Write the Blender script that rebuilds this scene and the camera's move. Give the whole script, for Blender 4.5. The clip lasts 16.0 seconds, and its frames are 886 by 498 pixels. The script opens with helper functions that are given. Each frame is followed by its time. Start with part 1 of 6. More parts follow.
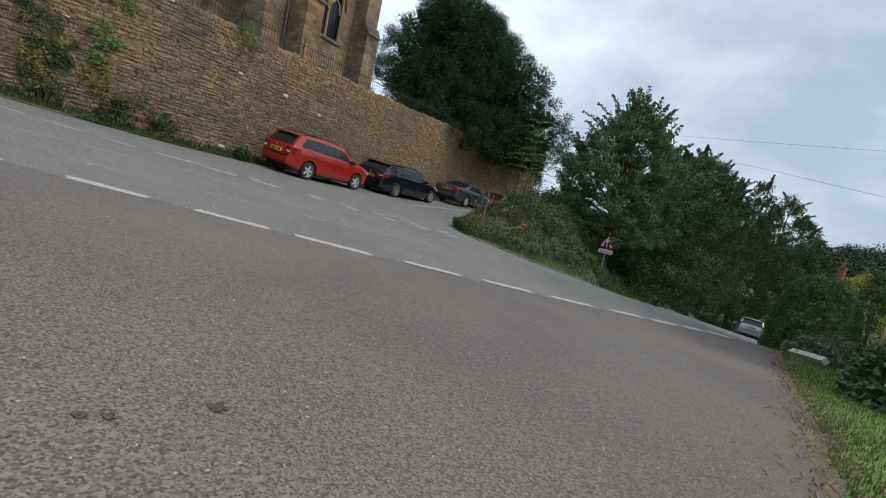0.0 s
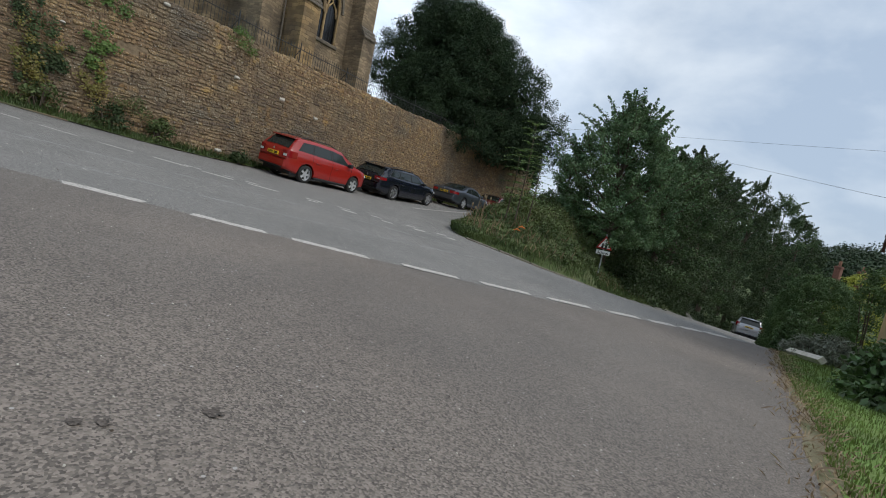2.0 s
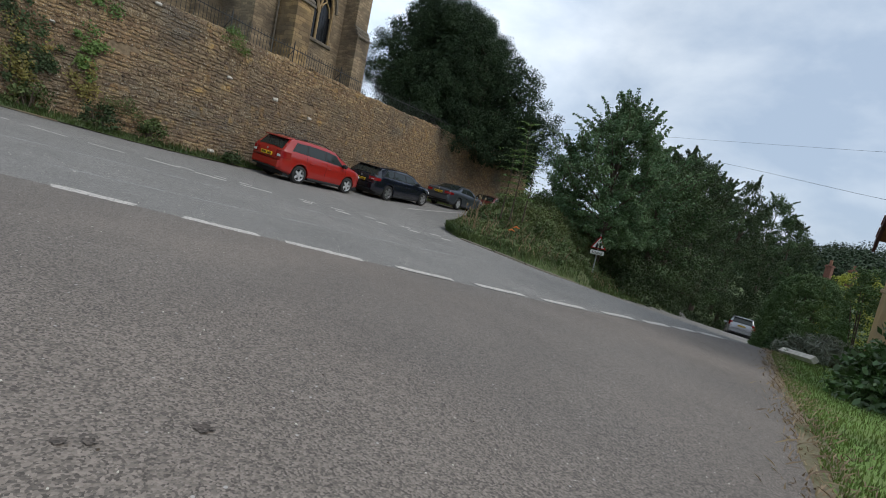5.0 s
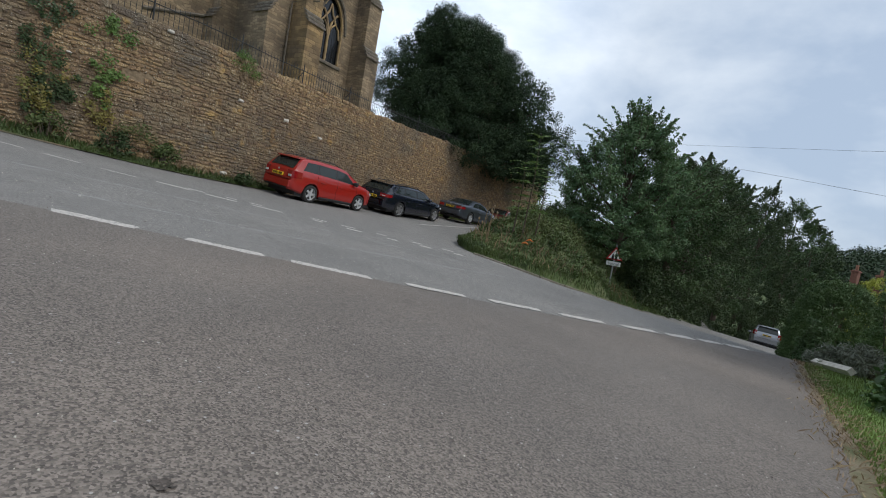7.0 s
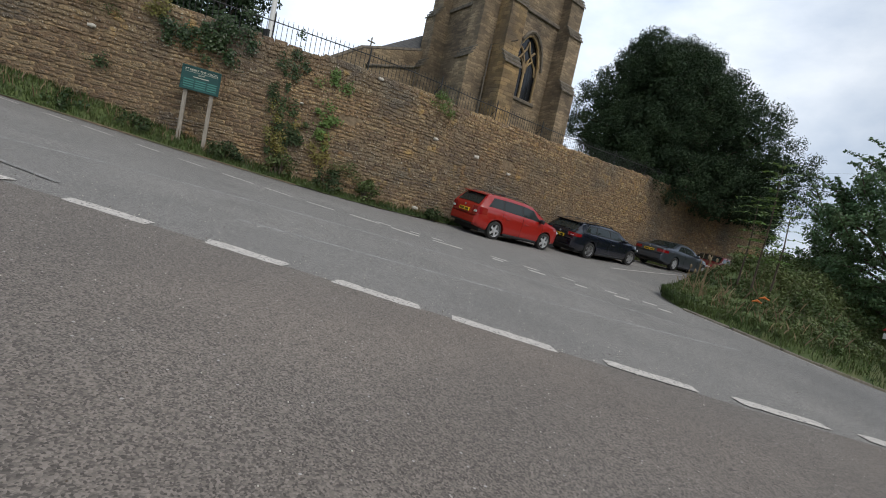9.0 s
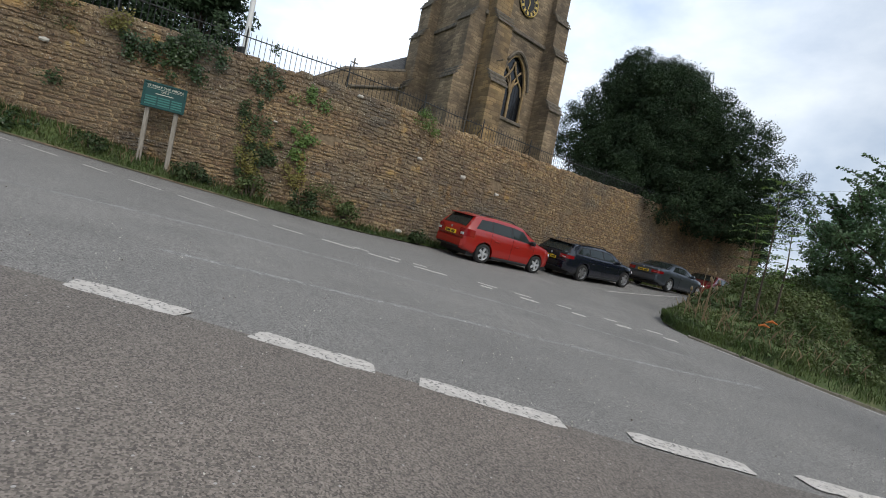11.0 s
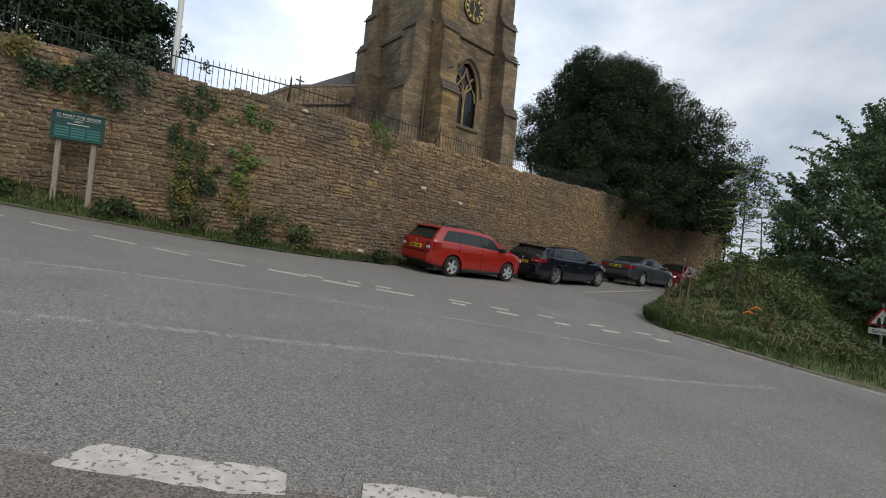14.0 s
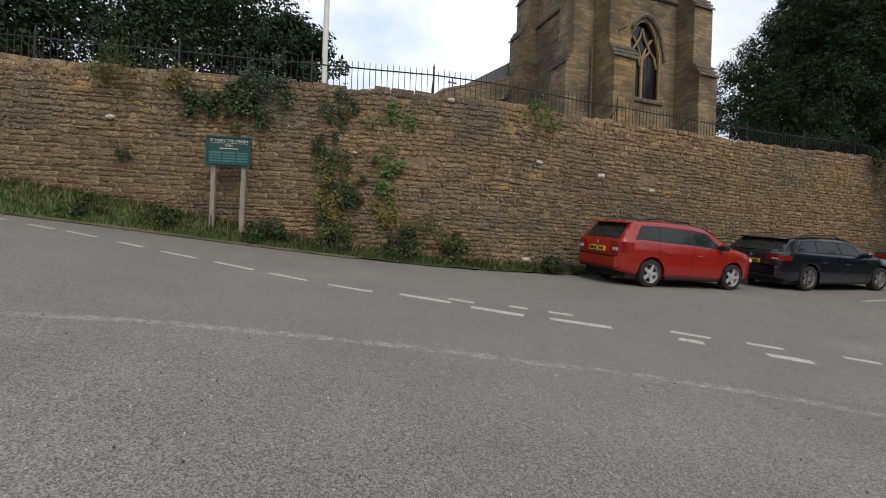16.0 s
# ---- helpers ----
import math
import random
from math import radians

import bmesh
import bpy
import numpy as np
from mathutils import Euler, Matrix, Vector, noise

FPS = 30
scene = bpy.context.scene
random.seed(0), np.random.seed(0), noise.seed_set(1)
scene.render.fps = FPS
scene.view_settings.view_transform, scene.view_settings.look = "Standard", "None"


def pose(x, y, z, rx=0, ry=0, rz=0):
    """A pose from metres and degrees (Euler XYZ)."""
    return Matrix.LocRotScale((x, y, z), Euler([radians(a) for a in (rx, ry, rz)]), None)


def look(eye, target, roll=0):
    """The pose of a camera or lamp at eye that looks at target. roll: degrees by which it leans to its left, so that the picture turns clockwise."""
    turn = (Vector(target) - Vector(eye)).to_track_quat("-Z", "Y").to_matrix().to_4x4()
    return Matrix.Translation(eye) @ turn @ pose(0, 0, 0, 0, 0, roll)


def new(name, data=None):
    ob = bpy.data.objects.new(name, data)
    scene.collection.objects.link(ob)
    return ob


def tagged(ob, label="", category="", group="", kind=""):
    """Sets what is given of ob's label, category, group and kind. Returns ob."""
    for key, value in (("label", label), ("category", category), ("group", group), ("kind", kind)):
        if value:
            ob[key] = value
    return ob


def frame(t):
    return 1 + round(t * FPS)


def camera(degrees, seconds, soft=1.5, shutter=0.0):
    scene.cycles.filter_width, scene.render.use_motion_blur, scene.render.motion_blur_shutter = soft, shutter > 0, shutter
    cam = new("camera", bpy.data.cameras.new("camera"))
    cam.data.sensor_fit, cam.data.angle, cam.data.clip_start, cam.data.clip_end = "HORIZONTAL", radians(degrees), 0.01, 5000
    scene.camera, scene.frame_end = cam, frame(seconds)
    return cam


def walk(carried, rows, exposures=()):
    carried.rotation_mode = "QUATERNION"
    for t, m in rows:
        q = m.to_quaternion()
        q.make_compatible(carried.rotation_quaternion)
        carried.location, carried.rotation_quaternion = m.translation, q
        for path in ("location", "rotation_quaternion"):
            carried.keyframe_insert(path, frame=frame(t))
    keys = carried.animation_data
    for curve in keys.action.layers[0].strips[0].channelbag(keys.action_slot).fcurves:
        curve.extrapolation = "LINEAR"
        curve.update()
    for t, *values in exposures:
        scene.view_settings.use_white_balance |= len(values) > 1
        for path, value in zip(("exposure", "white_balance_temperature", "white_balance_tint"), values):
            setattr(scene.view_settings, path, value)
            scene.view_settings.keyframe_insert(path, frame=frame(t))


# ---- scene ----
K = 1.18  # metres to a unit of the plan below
cam = camera(88.3, 16.0, soft=1.0)
PATH = [
    (0, (0.305, 0.387, 0.931), (0.184, 2.371, 0.712), 12.4),
    (0.5, (0.301, 0.389, 0.934), (0.188, 2.373, 0.711), 12.5),
    (1, (0.302, 0.394, 0.932), (0.188, 2.378, 0.707), 12.6),
    (1.5, (0.298, 0.389, 0.932), (0.188, 2.374, 0.709), 12.5),
    (2, (0.31, 0.387, 0.934), (0.196, 2.373, 0.727), 12.0),
    (2.5, (0.305, 0.391, 0.934), (0.195, 2.377, 0.727), 12.0),
    (3, (0.312, 0.386, 0.934), (0.202, 2.373, 0.729), 11.9),
    (3.5, (0.312, 0.386, 0.936), (0.204, 2.372, 0.729), 12.0),
    (4, (0.302, 0.401, 0.934), (0.205, 2.388, 0.728), 12.1),
    (6.3, (0.317, 0.408, 0.982), (0.257, 2.399, 0.809), 10.9),
    (6.5, (0.332, 0.42, 0.942), (0.292, 2.414, 0.792), 10.1),
    (7, (0.325, 0.548, 0.946), (0.162, 2.536, 0.797), 10.2),
    (7.5, (0.32, 0.827, 0.96), (-0.102, 2.78, 0.874), 7.8),
    (8, (0.242, 1.077, 0.969), (-0.367, 2.981, 0.888), 8.2),
    (8.5, (0.141, 1.281, 0.967), (-0.462, 3.184, 0.842), 11.6),
    (9, (0.031, 1.527, 0.971), (-0.903, 3.29, 0.825), 12.1),
    (9.5, (-0.117, 1.734, 0.983), (-1.271, 3.361, 0.838), 12.8),
    (9.7, (-0.139, 1.801, 0.993), (-1.144, 3.529, 0.915), 10.9),
    (11.8, (-0.428, 2.509, 1.008), (-1.339, 4.289, 0.97), 11.3),
    (12, (-0.482, 2.568, 1.008), (-1.401, 4.344, 0.966), 10.8),
    (12.5, (-0.43, 2.644, 1.028), (-1.234, 4.476, 1.023), 9.6),
    (13, (-0.417, 2.645, 1.029), (-1.102, 4.524, 1.056), 8.0),
    (13.5, (-0.401, 2.691, 1.033), (-1.065, 4.577, 1.076), 6.7),
    (14, (-0.486, 2.939, 1.04), (-1.291, 4.769, 1.078), 5.7),
    (14.5, (-0.786, 3.432, 1.045), (-1.836, 5.134, 1.073), 4.4),
    (15, (-1.037, 3.931, 1.062), (-2.047, 5.657, 1.108), 1.4),
    (15.5, (-1.282, 4.33, 1.082), (-2.389, 5.995, 1.116), 1.6),
    (16, (-1.631, 4.748, 1.086), (-3.038, 6.17, 1.101), 2.2),
]
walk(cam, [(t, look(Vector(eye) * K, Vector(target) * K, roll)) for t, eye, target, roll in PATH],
     exposures=[(0, 0.17, 6350, 8), (6.5, 0.17, 6250, 8.5), (9.5, 0.16, 6500, 10), (12.0, 0.27, 6350, 9), (12.5, 0.26, 6400, 9.5), (13.0, 0.11, 6500, 10), (14.0, 0.02, 6650, 10), (14.5, 0.1, 6750, 10), (16.0, 0.11, 6900, 11)])

# ---------------------------------------------------------------- light
world = bpy.data.worlds.new("overcast_sky")
scene.world = world
world.use_nodes = True
wn = world.node_tree
wn.nodes.clear()


def wnode(kind, **kw):
    n = wn.nodes.new(kind)
    for k, v in kw.items():
        n.inputs[k].default_value = v
    return n


SUN_AZ, SUN_EL = radians(108), radians(50)
sky = wnode("ShaderNodeTexSky")
sky.sky_type, sky.sun_disc = "NISHITA", False
sky.sun_elevation, sky.sun_rotation = SUN_EL, SUN_AZ
sky.air_density, sky.dust_density = 1.0, 2.0
coord = wnode("ShaderNodeTexCoord")
flat = wnode("ShaderNodeMapping")
flat.inputs["Scale"].default_value = (1.0, 1.0, 1.9)
cl1 = wnode("ShaderNodeTexNoise", Scale=2.6, Detail=8.0, Roughness=0.54, Distortion=0.12)
cl_ramp = wnode("ShaderNodeValToRGB")
cl_ramp.color_ramp.elements[0].position, cl_ramp.color_ramp.elements[0].color = 0.38, (4.4, 5.25, 6.5, 1)
cl_ramp.color_ramp.elements[1].position, cl_ramp.color_ramp.elements[1].color = 0.66, (7.9, 8.4, 9.0, 1)
# the cloud is thinner and brighter towards the north-west
thin_dir = Vector((-0.72, 0.62, 0.3)).normalized()
sun_dir = Vector((math.sin(SUN_AZ) * math.cos(SUN_EL), math.cos(SUN_AZ) * math.cos(SUN_EL), math.sin(SUN_EL)))
dot = wnode("ShaderNodeVectorMath")
dot.operation = "DOT_PRODUCT"
dot.inputs[1].default_value = thin_dir
glow = wnode("ShaderNodeMapRange")
glow.inputs["From Min"].default_value, glow.inputs["From Max"].default_value = 0.5, 0.95
glow.inputs["To Min"].default_value, glow.inputs["To Max"].default_value = 1.0, 1.65
gain = wnode("ShaderNodeVectorMath")
gain.operation = "SCALE"
mixc = wnode("ShaderNodeMix")
mixc.data_type = "RGBA"
mixc.inputs["Factor"].default_value = 0.86
bg = wnode("ShaderNodeBackground", Strength=0.1)
wout = wnode("ShaderNodeOutputWorld")
L = wn.links.new
L(coord.outputs["Generated"], flat.inputs["Vector"])
L(flat.outputs["Vector"], cl1.inputs["Vector"])
L(cl1.outputs["Fac"], cl_ramp.inputs["Fac"])
L(coord.outputs["Generated"], dot.inputs[0])
L(dot.outputs["Value"], glow.inputs["Value"])
L(cl_ramp.outputs["Color"], gain.inputs[0])
L(glow.outputs["Result"], gain.inputs["Scale"])
L(sky.outputs["Color"], mixc.inputs[6])
L(gain.outputs["Vector"], mixc.inputs[7])
L(mixc.outputs[2], bg.inputs["Color"])
L(bg.outputs["Background"], wout.inputs["Surface"])

sun_data = bpy.data.lights.new("sun", "SUN")
sun_data.energy, sun_data.angle, sun_data.color = 1.5, radians(35), (1.0, 0.93, 0.83)
sun = new("sun", sun_data)
sun.matrix_world = look((0, 0, 60), Vector((0, 0, 60)) - sun_dir)

# ---------------------------------------------------------------- materials
MATS = {}


def mat(name, c1, c2, scale=8.0, rough=0.8, bump=0.3, bump_scale=None, stain=None, stain_scale=0.7, stain_pos=(0.45, 0.7),
        metal=0.0, island=0.0, objrand=0.0, dist=0.02, detail=6.0, coat=0.0, trans=0.0, stretch=(1, 1, 1), specks=()):
    """Two-colour noise with a second, larger stain, relief and optional variation by piece."""
    m = bpy.data.materials.new(name)
    m.use_nodes = True
    nt = m.node_tree
    b = nt.nodes["Principled BSDF"]
    ln = nt.links.new
    tc = nt.nodes.new("ShaderNodeTexCoord")
    mp = nt.nodes.new("ShaderNodeMapping")
    mp.inputs["Scale"].default_value = stretch
    ln(tc.outputs["Object"], mp.inputs["Vector"])
    n1 = nt.nodes.new("ShaderNodeTexNoise")
    n1.inputs["Scale"].default_value, n1.inputs["Detail"].default_value = scale, detail
    ln(mp.outputs["Vector"], n1.inputs["Vector"])
    r = nt.nodes.new("ShaderNodeValToRGB")
    r.color_ramp.elements[0].position, r.color_ramp.elements[1].position = 0.33, 0.67
    r.color_ramp.elements[0].color, r.color_ramp.elements[1].color = (*c1, 1), (*c2, 1)
    ln(n1.outputs["Fac"], r.inputs["Fac"])
    col = r.outputs["Color"]
    if stain:
        n2 = nt.nodes.new("ShaderNodeTexNoise")
        n2.inputs["Scale"].default_value, n2.inputs["Detail"].default_value = stain_scale, 5.0
        ln(mp.outputs["Vector"], n2.inputs["Vector"])
        r2 = nt.nodes.new("ShaderNodeMapRange")
        r2.inputs["From Min"].default_value, r2.inputs["From Max"].default_value = stain_pos
        ln(n2.outputs["Fac"], r2.inputs["Value"])
        mx = nt.nodes.new("ShaderNodeMix")
        mx.data_type = "RGBA"
        mx.inputs[7].default_value = (*stain, 1)
        ln(r2.outputs["Result"], mx.inputs["Factor"])
        ln(col, mx.inputs[6])
        col = mx.outputs[2]
    for sp_col, sp_scale, sp_lo, sp_hi in specks:
        n4 = nt.nodes.new("ShaderNodeTexNoise")
        n4.inputs["Scale"].default_value, n4.inputs["Detail"].default_value = sp_scale, 4.0
        ln(mp.outputs["Vector"], n4.inputs["Vector"])
        r4 = nt.nodes.new("ShaderNodeMapRange")
        r4.inputs["From Min"].default_value, r4.inputs["From Max"].default_value = sp_lo, sp_hi
        ln(n4.outputs["Fac"], r4.inputs["Value"])
        m4 = nt.nodes.new("ShaderNodeMix")
        m4.data_type = "RGBA"
        m4.inputs[7].default_value = (*sp_col, 1)
        ln(r4.outputs["Result"], m4.inputs["Factor"])
        ln(col, m4.inputs[6])
        col = m4.outputs[2]
    if island or objrand:
        hs = nt.nodes.new("ShaderNodeHueSaturation")
        mr = nt.nodes.new("ShaderNodeMapRange")
        amt = island or objrand
        mr.inputs["To Min"].default_value, mr.inputs["To Max"].default_value = 1 - amt, 1 + amt
        if island:
            g = nt.nodes.new("ShaderNodeNewGeometry")
            ln(g.outputs["Random Per Island"], mr.inputs["Value"])
        else:
            g = nt.nodes.new("ShaderNodeObjectInfo")
            ln(g.outputs["Random"], mr.inputs["Value"])
        ln(mr.outputs["Result"], hs.inputs["Value"])
        mr2 = nt.nodes.new("ShaderNodeMapRange")
        mr2.inputs["To Min"].default_value, mr2.inputs["To Max"].default_value = 0.5 - amt * 0.045, 0.5 + amt * 0.03
        ln(mr.inputs["Value"].links[0].from_socket, mr2.inputs["Value"])
        ln(mr2.outputs["Result"], hs.inputs["Hue"])
        ln(col, hs.inputs["Color"])
        col = hs.outputs["Color"]
    ln(col, b.inputs["Base Color"])
    b.inputs["Roughness"].default_value, b.inputs["Metallic"].default_value = rough, metal
    b.inputs["Coat Weight"].default_value = coat
    b.inputs["Coat Roughness"].default_value = 0.06
    if bump:
        n3 = nt.nodes.new("ShaderNodeTexNoise")
        n3.inputs["Scale"].default_value, n3.inputs["Detail"].default_value = bump_scale or scale * 3, 6.0
        ln(mp.outputs["Vector"], n3.inputs["Vector"])
        bp = nt.nodes.new("ShaderNodeBump")
        bp.inputs["Strength"].default_value, bp.inputs["Distance"].default_value = bump, dist
        ln(n3.outputs["Fac"], bp.inputs["Height"])
        ln(bp.outputs["Normal"], b.inputs["Normal"])
    if trans:
        t = nt.nodes.new("ShaderNodeBsdfTranslucent")
        ms = nt.nodes.new("ShaderNodeMixShader")
        ms.inputs["Fac"].default_value = trans
        ln(col, t.inputs["Color"])
        ln(b.outputs["BSDF"], ms.inputs[1])
        ln(t.outputs["BSDF"], ms.inputs[2])
        ln(ms.outputs["Shader"], nt.nodes["Material Output"].inputs["Surface"])
    MATS[name] = m
    return m


def asphalt(name, dark, light, patch):
    """Rolled chippings: pale and dark stones in bitumen, worn patches, fine relief."""
    m = mat(name, dark, light, scale=0.9, rough=0.86, bump=0, stain=patch, stain_scale=0.28, stain_pos=(0.4, 0.75))
    nt = m.node_tree
    b, ln = nt.nodes["Principled BSDF"], nt.links.new
    tc = nt.nodes["Texture Coordinate"]
    base = b.inputs["Base Color"].links[0].from_socket
    v = nt.nodes.new("ShaderNodeTexVoronoi")
    v.inputs["Scale"].default_value = 200.0
    ln(tc.outputs["Object"], v.inputs["Vector"])
    sep = nt.nodes.new("ShaderNodeSeparateColor")
    ln(v.outputs["Color"], sep.inputs["Color"])
    mr = nt.nodes.new("ShaderNodeMapRange")
    mr.inputs["To Min"].default_value, mr.inputs["To Max"].default_value = 0.42, 1.58
    ln(sep.outputs["Red"], mr.inputs["Value"])
    # coarser grain: groups of stones lost or bare of bitumen
    gn = nt.nodes.new("ShaderNodeTexNoise")
    gn.inputs["Scale"].default_value, gn.inputs["Detail"].default_value, gn.inputs["Roughness"].default_value = 60.0, 5.0, 0.75
    ln(tc.outputs["Object"], gn.inputs["Vector"])
    gr = nt.nodes.new("ShaderNodeMapRange")
    gr.inputs["From Min"].default_value, gr.inputs["From Max"].default_value = 0.3, 0.7
    gr.inputs["To Min"].default_value, gr.inputs["To Max"].default_value = 0.86, 1.14
    ln(gn.outputs["Fac"], gr.inputs["Value"])
    gm_ = nt.nodes.new("ShaderNodeMath")
    gm_.operation = "MULTIPLY"
    ln(mr.outputs["Result"], gm_.inputs[0])
    ln(gr.outputs["Result"], gm_.inputs[1])
    sc = nt.nodes.new("ShaderNodeVectorMath")
    sc.operation = "SCALE"
    ln(base, sc.inputs[0])
    ln(gm_.outputs[0], sc.inputs["Scale"])
    # scattered pale stones
    v2 = nt.nodes.new("ShaderNodeTexVoronoi")
    v2.inputs["Scale"].default_value = 26.0
    ln(tc.outputs["Object"], v2.inputs["Vector"])
    lt = nt.nodes.new("ShaderNodeMath")
    lt.operation = "LESS_THAN"
    lt.inputs[1].default_value = 0.11
    ln(v2.outputs["Distance"], lt.inputs[0])
    sep2 = nt.nodes.new("ShaderNodeSeparateColor")
    ln(v2.outputs["Color"], sep2.inputs["Color"])
    gt = nt.nodes.new("ShaderNodeMath")
    gt.operation = "GREATER_THAN"
    gt.inputs[1].default_value = 0.72
    ln(sep2.outputs["Green"], gt.inputs[0])
    mu = nt.nodes.new("ShaderNodeMath")
    mu.operation = "MULTIPLY"
    ln(lt.outputs[0], mu.inputs[0])
    ln(gt.outputs[0], mu.inputs[1])
    mx = nt.nodes.new("ShaderNodeMix")
    mx.data_type = "RGBA"
    mx.inputs[7].default_value = (0.36, 0.34, 0.32, 1)
    ln(mu.outputs[0], mx.inputs["Factor"])
    ln(sc.outputs["Vector"], mx.inputs[6])
    ln(mx.outputs[2], b.inputs["Base Color"])
    bp = nt.nodes.new("ShaderNodeBump")
    bp.inputs["Strength"].default_value, bp.inputs["Distance"].default_value = 0.4, 0.005
    ln(v.outputs["Distance"], bp.inputs["Height"])
    ln(bp.outputs["Normal"], b.inputs["Normal"])
    return m


M_ROAD = asphalt("road_asphalt", (0.162, 0.155, 0.145), (0.21, 0.2, 0.186), (0.18, 0.172, 0.161))
M_LANE = asphalt("worn_side_road_asphalt", (0.126, 0.107, 0.092), (0.178, 0.151, 0.128), (0.136, 0.124, 0.112))
M_STAIN = asphalt("oil_stained_asphalt", (0.075, 0.06, 0.05), (0.1, 0.083, 0.07), (0.085, 0.07, 0.06))


def worn_paint(name, keep):
    """White road paint rubbed through to the asphalt."""
    m = mat(name, (0.43, 0.4, 0.365), (0.56, 0.525, 0.485), scale=20, rough=0.75, bump=0.3, stain=(0.155, 0.148, 0.138), stain_scale=52, stain_pos=keep, dist=0.004)
    return m


M_PAINT = worn_paint("worn_road_paint", (0.56, 0.62))
M_FAINT = asphalt("faded_road_paint", (0.17, 0.166, 0.158), (0.31, 0.302, 0.288), (0.2, 0.195, 0.186))
M_FAINT.node_tree.nodes["Noise Texture"].inputs["Scale"].default_value = 14.0
M_THIN = worn_paint("rubbed_road_paint", (0.57, 0.66))
M_STONE = mat("rubble_limestone", (0.192, 0.124, 0.063), (0.415, 0.285, 0.153), scale=9, rough=0.95, bump=1.0, bump_scale=30, stain=(0.155, 0.128, 0.096), stain_scale=0.6, stain_pos=(0.42, 0.66), island=0.24, dist=0.06, detail=12, specks=(((0.5, 0.46, 0.37), 30.0, 0.6, 0.7), ((0.055, 0.043, 0.032), 17.0, 0.57, 0.7), ((0.4, 0.25, 0.09), 2.3, 0.6, 0.78)))
M_STONE_P = mat("rubble_limestone_piece", (0.192, 0.124, 0.063), (0.415, 0.285, 0.153), scale=9, rough=0.95, bump=1.0, bump_scale=30, stain=(0.155, 0.128, 0.096), stain_scale=1.6, stain_pos=(0.42, 0.66), objrand=0.24, dist=0.06, detail=12, specks=(((0.5, 0.46, 0.37), 30.0, 0.6, 0.7), ((0.055, 0.043, 0.032), 17.0, 0.57, 0.7), ((0.4, 0.25, 0.09), 2.3, 0.6, 0.78)))
M_MORTAR = mat("lime_mortar", (0.15, 0.11, 0.068), (0.27, 0.2, 0.125), scale=10, rough=0.95, bump=0.9, bump_scale=25)
M_LICHEN = mat("pale_lichen_stone", (0.45, 0.42, 0.36), (0.6, 0.57, 0.5), scale=14, rough=0.95, bump=0.5)
M_DRESSED = mat("dressed_ham_stone", (0.33, 0.22, 0.10), (0.45, 0.32, 0.16), scale=5, rough=0.9, bump=0.4, stain=(0.22, 0.17, 0.12), stain_scale=1.3)
M_WEATHER = mat("dark_weathered_stone", (0.10, 0.085, 0.07), (0.2, 0.17, 0.13), scale=6, rough=0.92, bump=0.5)
M_SLATE = mat("slate_roof", (0.12, 0.125, 0.135), (0.2, 0.205, 0.215), scale=4, rough=0.7, bump=0.4, stretch=(1, 1, 8))
M_IRON = mat("black_painted_iron", (0.012, 0.013, 0.014), (0.03, 0.03, 0.03), scale=20, rough=0.55, bump=0.2)
M_GREENPAINT = mat("green_sign_paint", (0.004, 0.05, 0.046), (0.007, 0.068, 0.062), scale=3, rough=0.45, bump=0.1)
M_CREAM = mat("cream_lettering", (0.55, 0.53, 0.42), (0.62, 0.6, 0.5), rough=0.6, bump=0)
M_OLDWOOD = mat("grey_weathered_oak", (0.23, 0.2, 0.16), (0.36, 0.33, 0.28), scale=7, rough=0.9, bump=0.5, stretch=(6, 6, 0.6))
M_SOIL = mat("dry_soil_litter", (0.09, 0.065, 0.04), (0.2, 0.15, 0.095), scale=9, rough=0.95, bump=0.8, stain=(0.06, 0.07, 0.03), stain_scale=1.3)
M_STRAW = mat("straw_and_dust", (0.15, 0.115, 0.075), (0.26, 0.205, 0.14), scale=16, rough=0.95, bump=0.8, stain=(0.1, 0.11, 0.045), stain_scale=2.2)
M_GRASS = mat("verge_turf", (0.045, 0.075, 0.02), (0.1, 0.13, 0.04), scale=7, rough=0.9, bump=0.9, stain=(0.13, 0.12, 0.06), stain_scale=0.8, stain_pos=(0.52, 0.75))
M_LAWN = mat("mown_lawn", (0.1, 0.17, 0.03), (0.15, 0.24, 0.05), scale=14, rough=0.9, bump=0.9, bump_scale=60, stain=(0.17, 0.17, 0.07), stain_scale=1.6, stain_pos=(0.55, 0.78))
M_FIELD = mat("far_meadow", (0.06, 0.09, 0.03), (0.1, 0.13, 0.05), scale=0.15, rough=0.95, bump=0)


def leafmat(name, c1, c2, var=0.35, trans=0.25, rough=0.55):
    return mat(name, c1, c2, scale=1.1, rough=rough, bump=0, island=var, trans=trans)


